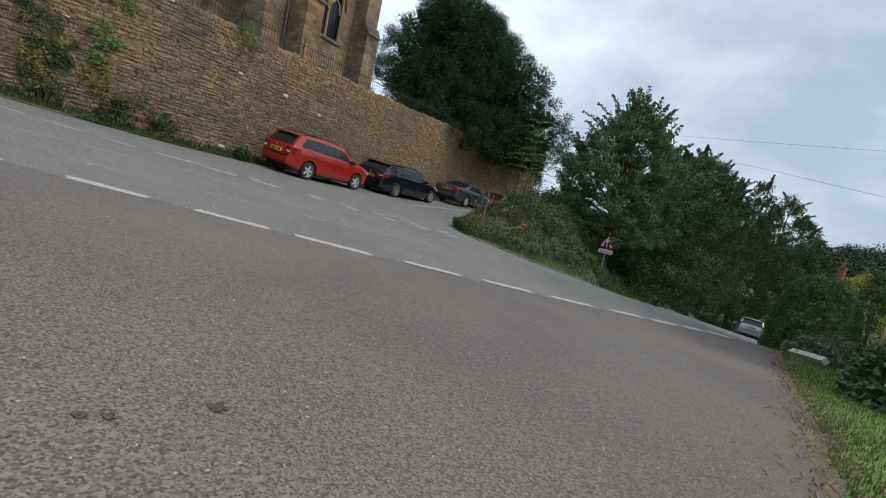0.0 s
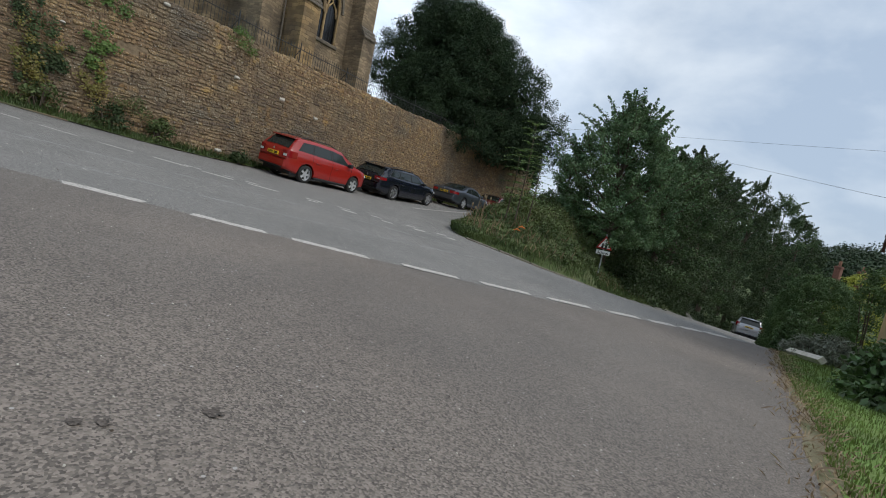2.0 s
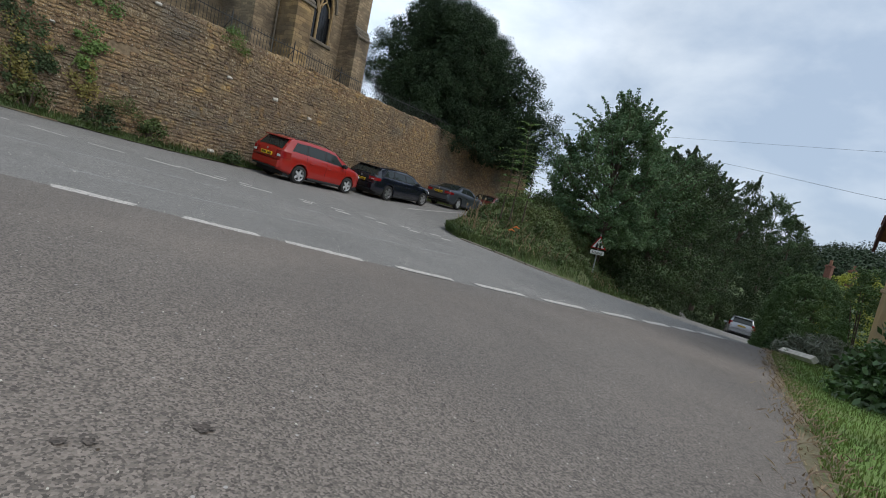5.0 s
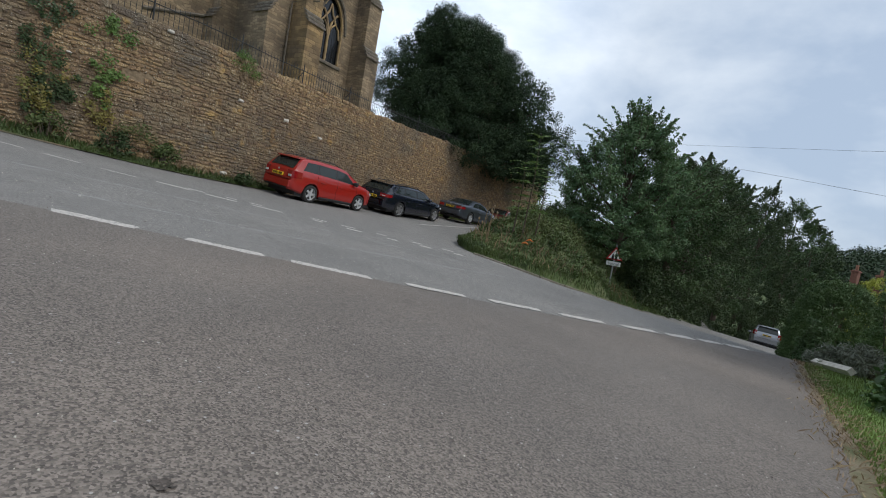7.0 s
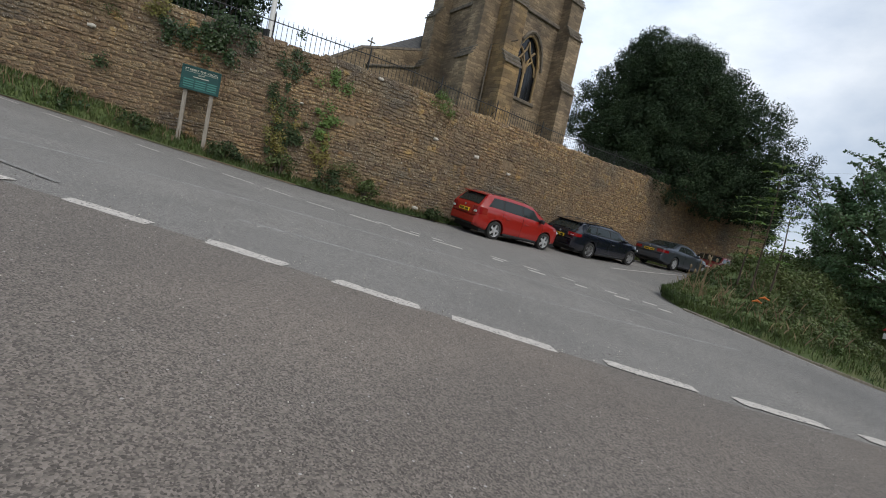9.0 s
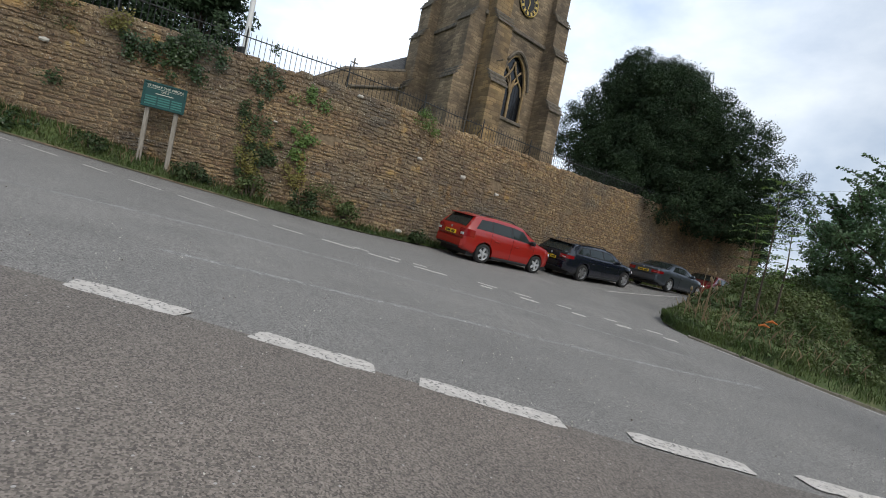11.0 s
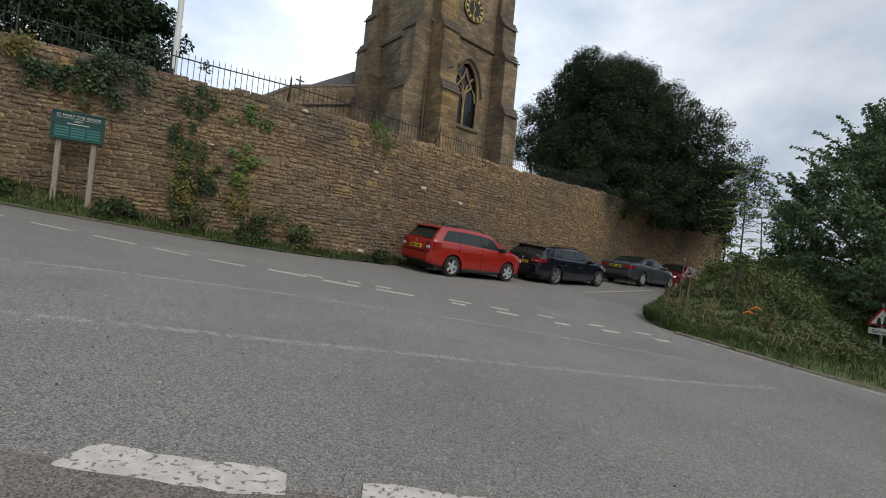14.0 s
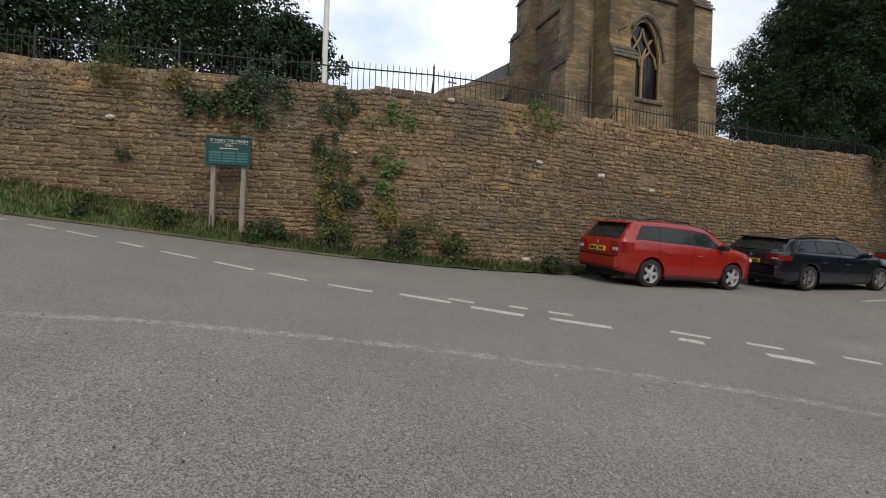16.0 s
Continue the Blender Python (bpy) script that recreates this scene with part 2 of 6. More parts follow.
M_YEW = leafmat("yew_needles", (0.018, 0.038, 0.016), (0.036, 0.064, 0.024), var=0.22, trans=0.06, rough=0.95)
M_MAPLE = leafmat("maple_leaves", (0.064, 0.128, 0.055), (0.128, 0.205, 0.086), var=0.4, trans=0.28, rough=0.6)
M_HEDGE = leafmat("hedgerow_leaves", (0.022, 0.044, 0.013), (0.05, 0.078, 0.023), var=0.35, trans=0.15, rough=0.75)
M_GROVE = leafmat("grove_leaves", (0.035, 0.072, 0.024), (0.072, 0.116, 0.038), var=0.35, trans=0.18, rough=0.75)
M_BRAMBLE = leafmat("bramble_leaves", (0.057, 0.092, 0.025), (0.118, 0.145, 0.046), var=0.45, rough=0.65)
M_ASH = leafmat("ash_sapling_leaves", (0.09, 0.16, 0.035), (0.14, 0.22, 0.05))
M_IVY = leafmat("ivy_leaves", (0.025, 0.055, 0.016), (0.05, 0.085, 0.026), rough=0.4)
M_YELLOWLEAF = leafmat("yellowing_leaves", (0.12, 0.13, 0.03), (0.22, 0.18, 0.04))
M_GOLDEN = leafmat("golden_hedge_leaves", (0.26, 0.3, 0.035), (0.4, 0.42, 0.06))
M_SHRUB = leafmat("glossy_shrub_leaves", (0.045, 0.095, 0.026), (0.085, 0.145, 0.04), rough=0.42)
M_BOX = leafmat("clipped_box_leaves", (0.048, 0.094, 0.027), (0.09, 0.148, 0.042), var=0.25, trans=0.1, rough=0.7)
M_LAV = leafmat("lavender_leaves", (0.13, 0.15, 0.105), (0.21, 0.225, 0.17))
M_BLADE = leafmat("grass_blades", (0.042, 0.075, 0.017), (0.1, 0.135, 0.037), var=0.4)
M_LAWNBLADE = leafmat("mown_lawn_blades", (0.095, 0.145, 0.03), (0.165, 0.22, 0.055), var=0.35, trans=0.4)
M_DRY = leafmat("dry_grass_stems", (0.2, 0.14, 0.075), (0.32, 0.24, 0.14), var=0.3)
M_FAR = leafmat("far_wood_leaves", (0.016, 0.032, 0.013), (0.03, 0.05, 0.02), var=0.25, trans=0.05, rough=0.9)
M_BARK = mat("tree_bark", (0.06, 0.045, 0.032), (0.12, 0.095, 0.07), scale=9, rough=0.95, bump=0.7, stretch=(3, 3, 0.5))


def plain(name, c, rough=0.5, metal=0.0, coat=0.0):
    return mat(name, tuple(v * 0.93 for v in c), c, scale=3, rough=rough, bump=0, metal=metal, coat=coat)


M_RED = plain("red_car_paint", (0.34, 0.012, 0.007), 0.3, 0.0, 0.9)
M_NAVY = plain("dark_blue_car_paint", (0.006, 0.008, 0.018), 0.25, 0.2, 1.0)
M_GREYCAR = plain("blue_grey_car_paint", (0.10, 0.115, 0.14), 0.3, 0.6, 0.9)
M_MAROON = plain("metallic_red_car_paint", (0.19, 0.008, 0.012), 0.3, 0.4, 0.9)
M_SILVER = plain("silver_car_paint", (0.36, 0.37, 0.39), 0.3, 0.7, 0.8)
M_TYRE = mat("tyre_rubber", (0.012, 0.012, 0.012), (0.03, 0.03, 0.028), scale=30, rough=0.85, bump=0.2)
M_ALLOY = plain("alloy_wheel", (0.6, 0.61, 0.62), 0.35, 0.4)
M_DARKALLOY = plain("dark_alloy_wheel", (0.38, 0.38, 0.39), 0.35, 0.4)
M_TRIM = plain("black_car_trim", (0.012, 0.012, 0.013), 0.5)
M_LAMP = plain("red_lamp_lens", (0.28, 0.006, 0.01), 0.15, 0.0, 1.0)
M_CLEARLAMP = plain("clear_lamp_lens", (0.7, 0.7, 0.7), 0.1, 0.3, 1.0)
M_PLATE = plain("yellow_number_plate", (0.75, 0.5, 0.02), 0.5)
M_PLATEW = plain("white_number_plate", (0.7, 0.7, 0.68), 0.5)
M_INK = plain("black_ink", (0.01, 0.01, 0.01), 0.6)
M_WHITE = mat("white_paint", (0.72, 0.72, 0.7), (0.8, 0.8, 0.78), scale=4, rough=0.5, bump=0.05)
M_SIGNRED = plain("sign_red", (0.5, 0.02, 0.02), 0.4)
M_GALV = mat("galvanised_steel", (0.3, 0.31, 0.32), (0.42, 0.43, 0.44), scale=9, rough=0.5, bump=0.1, metal=0.6)
M_BLUE = plain("blue_sign_paint", (0.02, 0.05, 0.17), 0.5)
M_GOLD = plain("gilded_paint", (0.62, 0.45, 0.14), 0.4, 0.4)
M_KERB = mat("concrete_kerb", (0.12, 0.105, 0.085), (0.21, 0.19, 0.155), scale=8, rough=0.9, bump=0.5, stain=(0.12, 0.12, 0.07), stain_scale=2)
M_LEADGLASS = plain("leaded_window_glass", (0.015, 0.017, 0.02), 0.18)
M_BRICK = mat("red_brick", (0.13, 0.055, 0.04), (0.2, 0.09, 0.062), scale=5, rough=0.9, bump=0.4, objrand=0.1)
M_TILE = mat("clay_roof_tile", (0.17, 0.075, 0.05), (0.28, 0.14, 0.09), scale=4, rough=0.9, bump=0.4)
M_BARGE = mat("maroon_bargeboard", (0.05, 0.014, 0.018), (0.075, 0.02, 0.025), scale=3, rough=0.5, bump=0.1)
M_HOUSE = mat("coursed_ham_stone", (0.3, 0.2, 0.09), (0.42, 0.3, 0.15), scale=4, rough=0.9, bump=0.5, stain=(0.2, 0.15, 0.09), stain_scale=2)

M_ORANGE = plain("orange_plastic", (0.6, 0.17, 0.03), 0.6)

gm = bpy.data.materials.new("car_glass")
gm.use_nodes = True
gb = gm.node_tree.nodes["Principled BSDF"]
gb.inputs["Base Color"].default_value = (0.02, 0.026, 0.025, 1)
gb.inputs["Roughness"].default_value = 0.04
gb.inputs["Specular IOR Level"].default_value = 0.5
M_GLASS = gm


# ---------------------------------------------------------------- mesh helpers
def mesh(name, verts, faces, mats, idx=None, smooth=False, sharp=None):
    me = bpy.data.meshes.new(name)
    me.from_pydata([tuple(v) for v in verts], [], faces)
    for m in (mats if isinstance(mats, (list, tuple)) else [mats]):
        me.materials.append(m)
    if idx is not None:
        me.polygons.foreach_set("material_index", idx)
    if smooth:
        me.polygons.foreach_set("use_smooth", [True] * len(me.polygons))
        if sharp:
            me.set_sharp_from_angle(angle=radians(sharp))
    me.update()
    return me


class Geo:
    """Collects vertices and faces of one mesh."""

    def __init__(self):
        self.v, self.f = [], []

    def add(self, verts, faces):
        n = len(self.v)
        self.v += [tuple(p) for p in verts]
        self.f += [tuple(i + n for i in q) for q in faces]
        return self

    def box(self, x0, x1, y0, y1, z0, z1, m=None, bev=0.0):
        """A box; bev: chamfer of the edges along all sides."""
        if bev <= 0:
            vs = [Vector((x, y, z)) for x in (x0, x1) for y in (y0, y1) for z in (z0, z1)]
            fs = [(0, 1, 3, 2), (4, 6, 7, 5), (0, 4, 5, 1), (2, 3, 7, 6), (0, 2, 6, 4), (1, 5, 7, 3)]
        else:
            bm = bmesh.new()
            bmesh.ops.create_cube(bm, size=1)
            for v in bm.verts:
                v.co = Vector(((x0 + x1) / 2 + v.co.x * (x1 - x0), (y0 + y1) / 2 + v.co.y * (y1 - y0), (z0 + z1) / 2 + v.co.z * (z1 - z0)))
            bmesh.ops.bevel(bm, geom=bm.edges[:], offset=bev, segments=1, affect="EDGES")
            bm.verts.index_update()
            vs = [v.co.copy() for v in bm.verts]
            fs = [tuple(v.index for v in f.verts) for f in bm.faces]
            bm.free()
        if m is not None:
            vs = [m @ v for v in vs]
        return self.add(vs, fs)

    def tube(self, pts, radii, n=8, cap=True):
        """A round tube through points; radii a number or one for each."""
        pts = [Vector(p) for p in pts]
        if not isinstance(radii, (list, tuple)):
            radii = [radii] * len(pts)
        vs, fs = [], []
        for i, p in enumerate(pts):
            d = (pts[min(i + 1, len(pts) - 1)] - pts[max(i - 1, 0)]).normalized()
            a = d.orthogonal().normalized() if abs(d.z) > 0.9 else d.cross(Vector((0, 0, 1))).normalized()
            b = d.cross(a)
            for k in range(n):
                t = 2 * math.pi * k / n
                vs.append(p + (a * math.cos(t) + b * math.sin(t)) * radii[i])
        for i in range(len(pts) - 1):
            for k in range(n):
                k2 = (k + 1) % n
                fs.append((i * n + k, i * n + k2, (i + 1) * n + k2, (i + 1) * n + k))
        if cap:
            fs.append(tuple(range(n - 1, -1, -1)))
            fs.append(tuple((len(pts) - 1) * n + k for k in range(n)))
        return self.add(vs, fs)

    def prism(self, poly, m, depth):
        """A polygon in the local xz plane, thickened along local y from 0 to depth."""
        n = len(poly)
        vs = [m @ Vector((x, 0, z)) for x, z in poly] + [m @ Vector((x, depth, z)) for x, z in poly]
        fs = [tuple(range(n)), tuple(range(2 * n - 1, n - 1, -1))]
        fs += [(i, i + n, (i + 1) % n + n, (i + 1) % n) for i in range(n)]
        return self.add(vs, fs)

    def lathe(self, prof, m, n=24):
        """Profile of (radius, along) turned round the local y axis."""
        vs, fs, k = [], [], len(prof)
        for i in range(n):
            t = 2 * math.pi * i / n
            vs += [m @ Vector((r * math.cos(t), y, r * math.sin(t))) for r, y in prof]
        for i in range(n):
            j = (i + 1) % n
            fs += [(i * k + q, i * k + q + 1, j * k + q + 1, j * k + q) for q in range(k - 1)]
        return self.add(vs, fs)


def part(name, g, material, parent=None, label="", smooth=False, sharp=35):
    """Links the geometry as one mesh object under a thing or a part."""
    ob = new(name, mesh(name, g.v, g.f, material, smooth=smooth, sharp=sharp))
    ob.parent = parent
    if label:
        ob["label"] = label
    return ob


def thing(name, m, label, category, group="", kind=""):
    ob = new(name)
    ob.matrix_world = m
    ob.empty_display_size = 0.2
    return tagged(ob, label, category, group, kind)


def curve_pts(ctrl, step):
    """A smooth line through control points, with about even steps."""
    c = [Vector((*p, 0)) if len(p) == 2 else Vector(p) for p in ctrl]
    c = [2 * c[0] - c[1]] + c + [2 * c[-1] - c[-2]]
    out = []
    for a, b, d, e in zip(c, c[1:], c[2:], c[3:]):
        n = max(2, int((d - b).length / step))
        for i in range(n):
            t = i / n
            out.append(0.5 * ((2 * b) + (d - a) * t + (2 * a - 5 * b + 4 * d - e) * t * t + (3 * b - a - 3 * d + e) * t ** 3))
    return out + [c[-2]]


class Line:
    """A line in plan that can be asked for its point and direction at a length along it."""

    def __init__(self, ctrl, step=0.15):
        self.p = curve_pts(ctrl, step)
        self.s = [0.0]
        for a, b in zip(self.p, self.p[1:]):
            self.s.append(self.s[-1] + (b - a).length)
        self.length = self.s[-1]

    def at(self, s):
        s = min(max(s, 0), self.length)
        i = min(max(int(np.searchsorted(self.s, s)) - 1, 0), len(self.p) - 2)
        k = (s - self.s[i]) / max(1e-6, self.s[i + 1] - self.s[i])
        d = (self.p[i + 1] - self.p[i]).normalized()
        return self.p[i].lerp(self.p[i + 1], k), d

    def along(self, x, y):
        """The exact length along the line at the foot of a place."""
        s, _ = self.near(x, y)
        q, d = self.at(s)
        return s + d.x * (x - q.x) + d.y * (y - q.y)

    def near(self, x, y):
        """The length along the line nearest to a place, and the offset to its left."""
        best = min(range(len(self.p)), key=lambda i: (self.p[i].x - x) ** 2 + (self.p[i].y - y) ** 2)
        q, d = self.at(self.s[best])
        return self.s[best], d.x * (y - q.y) - d.y * (x - q.x)


# ---------------------------------------------------------------- the lie of the land
def smooth_step(a, b, x):
    t = min(max((x - a) / (b - a), 0.0), 1.0)
    return t * t * (3 - 2 * t)


def height(x, y):
    """The road surface: it falls to the east, and steeply down the lane to the north-east."""
    xq, yq = min(max(x, -30.0), 40.0), min(max(y, -20.0), 23.0)
    q = 0.469 - 0.1011 * xq - 0.0666 * yq + 0.00101 * xq * xq + 0.00173 * xq * yq + 0.00329 * yq * yq
    s, u = (x - 5) * 0.53 + (y - 8) * 0.85, (x - 5) * 0.85 - (y - 8) * 0.53
    drop = 0.14 * min(max(0.0, s), 60.0) * smooth_step(-9, -3, u) * (1 - 0.8 * smooth_step(2.5, 9, u))
    return q - drop


def sheet(name, xs, ys, hfun, material, keep=None):
    vs = [(x, y, hfun(x, y)) for x in xs for y in ys]
    n = len(ys)
    fs = [(i * n + j, (i + 1) * n + j, (i + 1) * n + j + 1, i * n + j + 1) for i in range(len(xs) - 1) for j in range(n - 1)
          if keep is None or keep((xs[i] + xs[i + 1]) / 2, (ys[j] + ys[j + 1]) / 2)]
    return new(name, mesh(name, vs, fs, material, smooth=True))


def loft(name, left, right, hfun, material, across=8, step=0.4):
    """A sheet between two lines in plan."""
    a, b = Line(left), Line(right)
    n = int(max(a.length, b.length) / step) + 2
    vs, fs = [], []
    for i in range(n):
        p, q = a.at(a.length * i / (n - 1))[0], b.at(b.length * i / (n - 1))[0]
        for k in range(across + 1):
            r = p.lerp(q, k / across)
            vs.append((r.x, r.y, hfun(r.x, r.y, k / across)))
    w = across + 1
    fs = [(i * w + k, i * w + k + 1, (i + 1) * w + k + 1, (i + 1) * w + k) for i in range(n - 1) for k in range(across)]
    return new(name, mesh(name, vs, fs, material, smooth=True))


def grow(a, b, n, ratio):
    """Distances from a to b whose steps grow."""
    w = np.cumsum([ratio ** i for i in range(n)])
    return [a + (b - a) * v / w[-1] for v in w]


# front face of the retaining wall, in plan
WALL = Line([(-24, -10.4), (-17, -0.8), (-13.4, 4.1), (-10.7, 7.74), (-7.75, 11.7), (-6.73, 14.28), (-5.15, 18.3), (-4.12, 20.8), (-2.6, 23.9), (-0.95, 27.4), (1.3, 30.8), (3.6, 33.8)], 0.3)
ROAD_EDGE = [(-23, -12), (-15.8, -1.5), (-12.0, 3.9), (-11.1, 6.0), (-9.85, 7.65), (-8.4, 9.4), (-7.45, 10.8), (-6.75, 12.6), (-6.2, 14.3)]
WALL_TOP = 4.22

xs = [-x for x in grow(26, 900, 22, 1.25)][::-1] + [-26 + 0.8 * i for i in range(1, 72)] + grow(31, 900, 22, 1.25)
ys = [-y for y in grow(14, 900, 20, 1.25)][::-1] + [-14 + 0.8 * i for i in range(1, 72)] + grow(43.2, 900, 22, 1.25)


def land(x, y):
    d = math.hypot(x, y - 10)
    hill = 20 * smooth_step(110, 330, d) * smooth_step(-0.25, 0.55, (0.6 * x + 0.8 * y) / max(d, 1)) * (0.75 + 0.25 * math.sin(x * 0.017) * math.cos(y * 0.013))
    return height(x, y) * (1 - 0.35 * smooth_step(50, 140, d)) - 0.06 + hill


tagged(sheet("ground", xs, ys, land, M_FIELD), "rough meadow land running out to wooded hills", "ground", kind="structure")


def is_road(x, y):
    s, off = road_line.near(x, y)
    if off > 0.2:
        return False
    u = (x - 5) * 0.85 - (y - 8) * 0.53
    return u < 3.2 or y < 8


road_line = Line(ROAD_EDGE + [(-4.7, 18.3), (-3.7, 20.8), (-2.1, 23.9), (-0.5, 27.4), (4, 33), (8, 44)], 0.3)
road = sheet("road", [-24 + 0.4 * i for i in range(135)], [-14 + 0.4 * i for i in range(140)], lambda x, y: height(x, y), M_ROAD, is_road)
tagged(road, "grey worn asphalt road falling away downhill", "road", kind="structure")

GIVE_WAY = Line([(-7.5, -4.5), (-6, -1.0), (-4.5, 1.3), (-3.4, 2.45), (-2.44, 3.2), (-1.29, 3.92), (0.24, 4.85), (1.84, 5.88), (2.73, 6.5), (4.03, 7.35), (5.1, 7.8), (5.9, 8.6)], 0.1)
lane_far = [tuple(GIVE_WAY.at(GIVE_WAY.length * i / 24)[0][:2]) for i in range(25)]
lane_near = [(-12 + 0.7 * i, -9.0 + 0.35 * i) for i in range(25)]
tagged(loft("side_road", lane_far, lane_near, lambda x, y, k: height(x, y) + 0.006, M_LANE, across=30, step=0.3), "brownish worn asphalt side road with loose grit", "road", kind="structure")


def marks(name, line, s0, s1, length, gap, width, material, offset=0.0, lift=0.0035, label=""):
    """Painted dashes along a line, each its own mesh lying on the road."""
    out, s = [], s0
    while s + length <= s1:
        g = Geo()
        n = 9
        vs = []
        for i in range(n + 1):
            p, d = line.at(s + length * i / n)
            w = Vector((-d.y, d.x, 0))
            for k in (-0.5, 0.5):
                q = p + w * (offset + k * width * ((0.78 if i in (0, n) else 1.0) + 0.1 * random.uniform(-1, 1)))
                vs.append((q.x, q.y, height(q.x, q.y) + lift))
        g.add(vs, [(2 * i, 2 * i + 2, 2 * i + 3, 2 * i + 1) for i in range(n)])
        ob = part(name, g, material)
        tagged(ob, label, "road marking", name + " row", "structure")
        out.append(ob)
        s += length + gap
    return out


def dashes(name, line, spans, width, material, lift=0.0035, label="", offset=0.0):
    """Painted dashes between given places, laid along a line."""
    for a, b in spans:
        n, vs = 9, []
        s0, s1 = line.along(*a), line.along(*b)
        (p0, _), (p1, _) = line.at(s0), line.at(s1)
        shift = (Vector((*a, 0)) - p0 + Vector((*b, 0)) - p1) / 2
        for i in range(n + 1):
            p, d = line.at(s0 + (s1 - s0) * i / n)
            w = Vector((-d.y, d.x, 0))
            for k in (-0.5, 0.5):
                q = p + shift + w * offset + w * k * width * ((0.8 if i in (0, n) else 1.0) + 0.14 * random.uniform(-1, 1)) + d * 0.02 * random.uniform(-1, 1)
                vs.append((q.x, q.y, height(q.x, q.y) + lift))
        ob = part(name, Geo().add(vs, [(2 * i, 2 * i + 2, 2 * i + 3, 2 * i + 1) for i in range(n)]), material)
        tagged(ob, label, "road marking", name + " row", "structure")


dashes("junction_dash", GIVE_WAY, [((-3.54, 2.42), (-3.35, 2.64)), ((-3.05, 2.78), (-2.72, 3.07)), ((-2.43, 3.23), (-2.05, 3.54)), ((-1.79, 3.66), (-1.32, 3.95)), ((-1.15, 4.06), (-0.56, 4.4)), ((-0.29, 4.66), (0.25, 5.0)),
                                   ((0.49, 5.2), (1.08, 5.56)), ((1.32, 5.72), (1.9, 6.08)), ((2.18, 6.28), (2.72, 6.62)), ((2.9, 6.72), (3.38, 7.02)), ((3.51, 7.1), (3.93, 7.36)), ((4.02, 7.4), (4.45, 7.6))],
       0.142, M_PAINT, lift=0.0068, label="worn white painted dash across the side road mouth", offset=-0.016)
EDGE = Line([(-11.4, 4.2), (-10.9, 4.72), (-10.2, 5.2), (-9.6, 5.58), (-8.8, 5.98), (-7.95, 6.35), (-7.1, 6.75), (-6.3, 7.08), (-5.6, 7.43), (-4.9, 7.95)], 0.1)
dashes("edge_dash", EDGE, [((-10.95, 4.68), (-10.6, 5.0)), ((-10.19, 5.2), (-9.82, 5.46)), ((-9.68, 5.55), (-9.2, 5.82)), ((-8.76, 5.97), (-8.35, 6.19)), ((-8.0, 6.31), (-7.5, 6.54)), ((-7.25, 6.67), (-6.7, 6.89)), ((-6.49, 7.0), (-6.04, 7.17)), ((-5.81, 7.32), (-5.4, 7.54))],
       0.1, M_PAINT, lift=0.0015, label="white painted dash at the edge of the road")
DOUBLE = Line([(-5.3, 7.76), (-4.15, 8.42), (-3.5, 8.86), (-2.77, 9.2), (-2.1, 9.5), (-1.4, 9.76), (-0.7, 10.23), (0.0, 10.6), (0.6, 10.9)], 0.1)
dashes("give_way_dash", DOUBLE, [((-5.25, 7.78), (-4.8, 8.09)), ((-4.58, 8.13), (-4.1, 8.4)), ((-3.92, 8.56), (-3.49, 8.88)), ((-2.97, 9.11), (-2.79, 9.24)), ((-2.36, 9.36), (-2.08, 9.49)), ((-1.6, 9.68), (-1.38, 9.76)), ((-0.95, 10.08), (-0.72, 10.23)), ((-0.24, 10.44), (-0.02, 10.54))],
       0.145, M_THIN, lift=0.0015, label="rubbed white give way dash")
dashes("give_way_dash", DOUBLE, [((-4.98, 8.22), (-4.72, 8.38)), ((-4.5, 8.66), (-4.34, 8.8)), ((-4.17, 8.92), (-3.96, 9.02)), ((-3.13, 9.42), (-2.84, 9.57)), ((-2.57, 9.7), (-2.33, 9.88)), ((-1.9, 10.12), (-1.72, 10.2)), ((-1.2, 10.42), (-0.95, 10.56)), ((-0.55, 10.76), (-0.28, 10.88))],
       0.115, M_THIN, lift=0.0015, label="rubbed white give way dash")
OLD1 = Line([(-5.35, 2.5), (-5.3, 3.3), (-5.1, 4.2), (-4.79, 4.91), (-4.57, 5.35), (-4.26, 5.81), (-3.93, 6.25), (-3.48, 6.75), (-3.1, 7.12), (-2.77, 7.44), (-2.13, 7.95), (-1.27, 8.43), (0.0, 9.04), (1.0, 9.5)], 0.1)
OLD2 = Line([(-3.3, 4.1), (-2.97, 4.49), (-2.66, 4.84), (-2.27, 5.27), (-1.79, 5.82), (-1.16, 6.47), (-0.19, 7.43), (0.8, 8.5), (1.5, 9.3)], 0.1)
OLD3 = Line([(-6.2, 1.6), (-5.14, 2.45), (-4.5, 2.62), (-4.21, 2.73), (-3.91, 2.8), (-3.4, 2.95), (-3.1, 2.85)], 0.1)
OLD4 = Line([(-5.12, 7.94), (-4.96, 8.5), (-4.68, 9.25), (-4.35, 10.2)], 0.1)
for ln_, w_ in ((OLD1, 0.1), (OLD2, 0.085), (OLD3, 0.06), (OLD4, 0.06)):
    marks("old_line", ln_, 0, ln_.length, 1.0, 0.02, w_, M_FAINT, lift=0.0012 if ln_ is not OLD3 else 0.0068, label="almost worn away white line on the asphalt")
PARK = Line([(-2.05, 16.98), (-1.25, 19.2), (-0.4, 21.3), (0.29, 22.94)], 0.1)
marks("parking_line", PARK, 0, PARK.length, 1.1, 0.02, 0.08, M_THIN, label="white painted line beside the parked cars")
KERBMARK = Line([(0.55, 12.0), (1.75, 12.15), (3.1, 13.05), (5.0, 15.3), (7.1, 18.1)], 0.1)
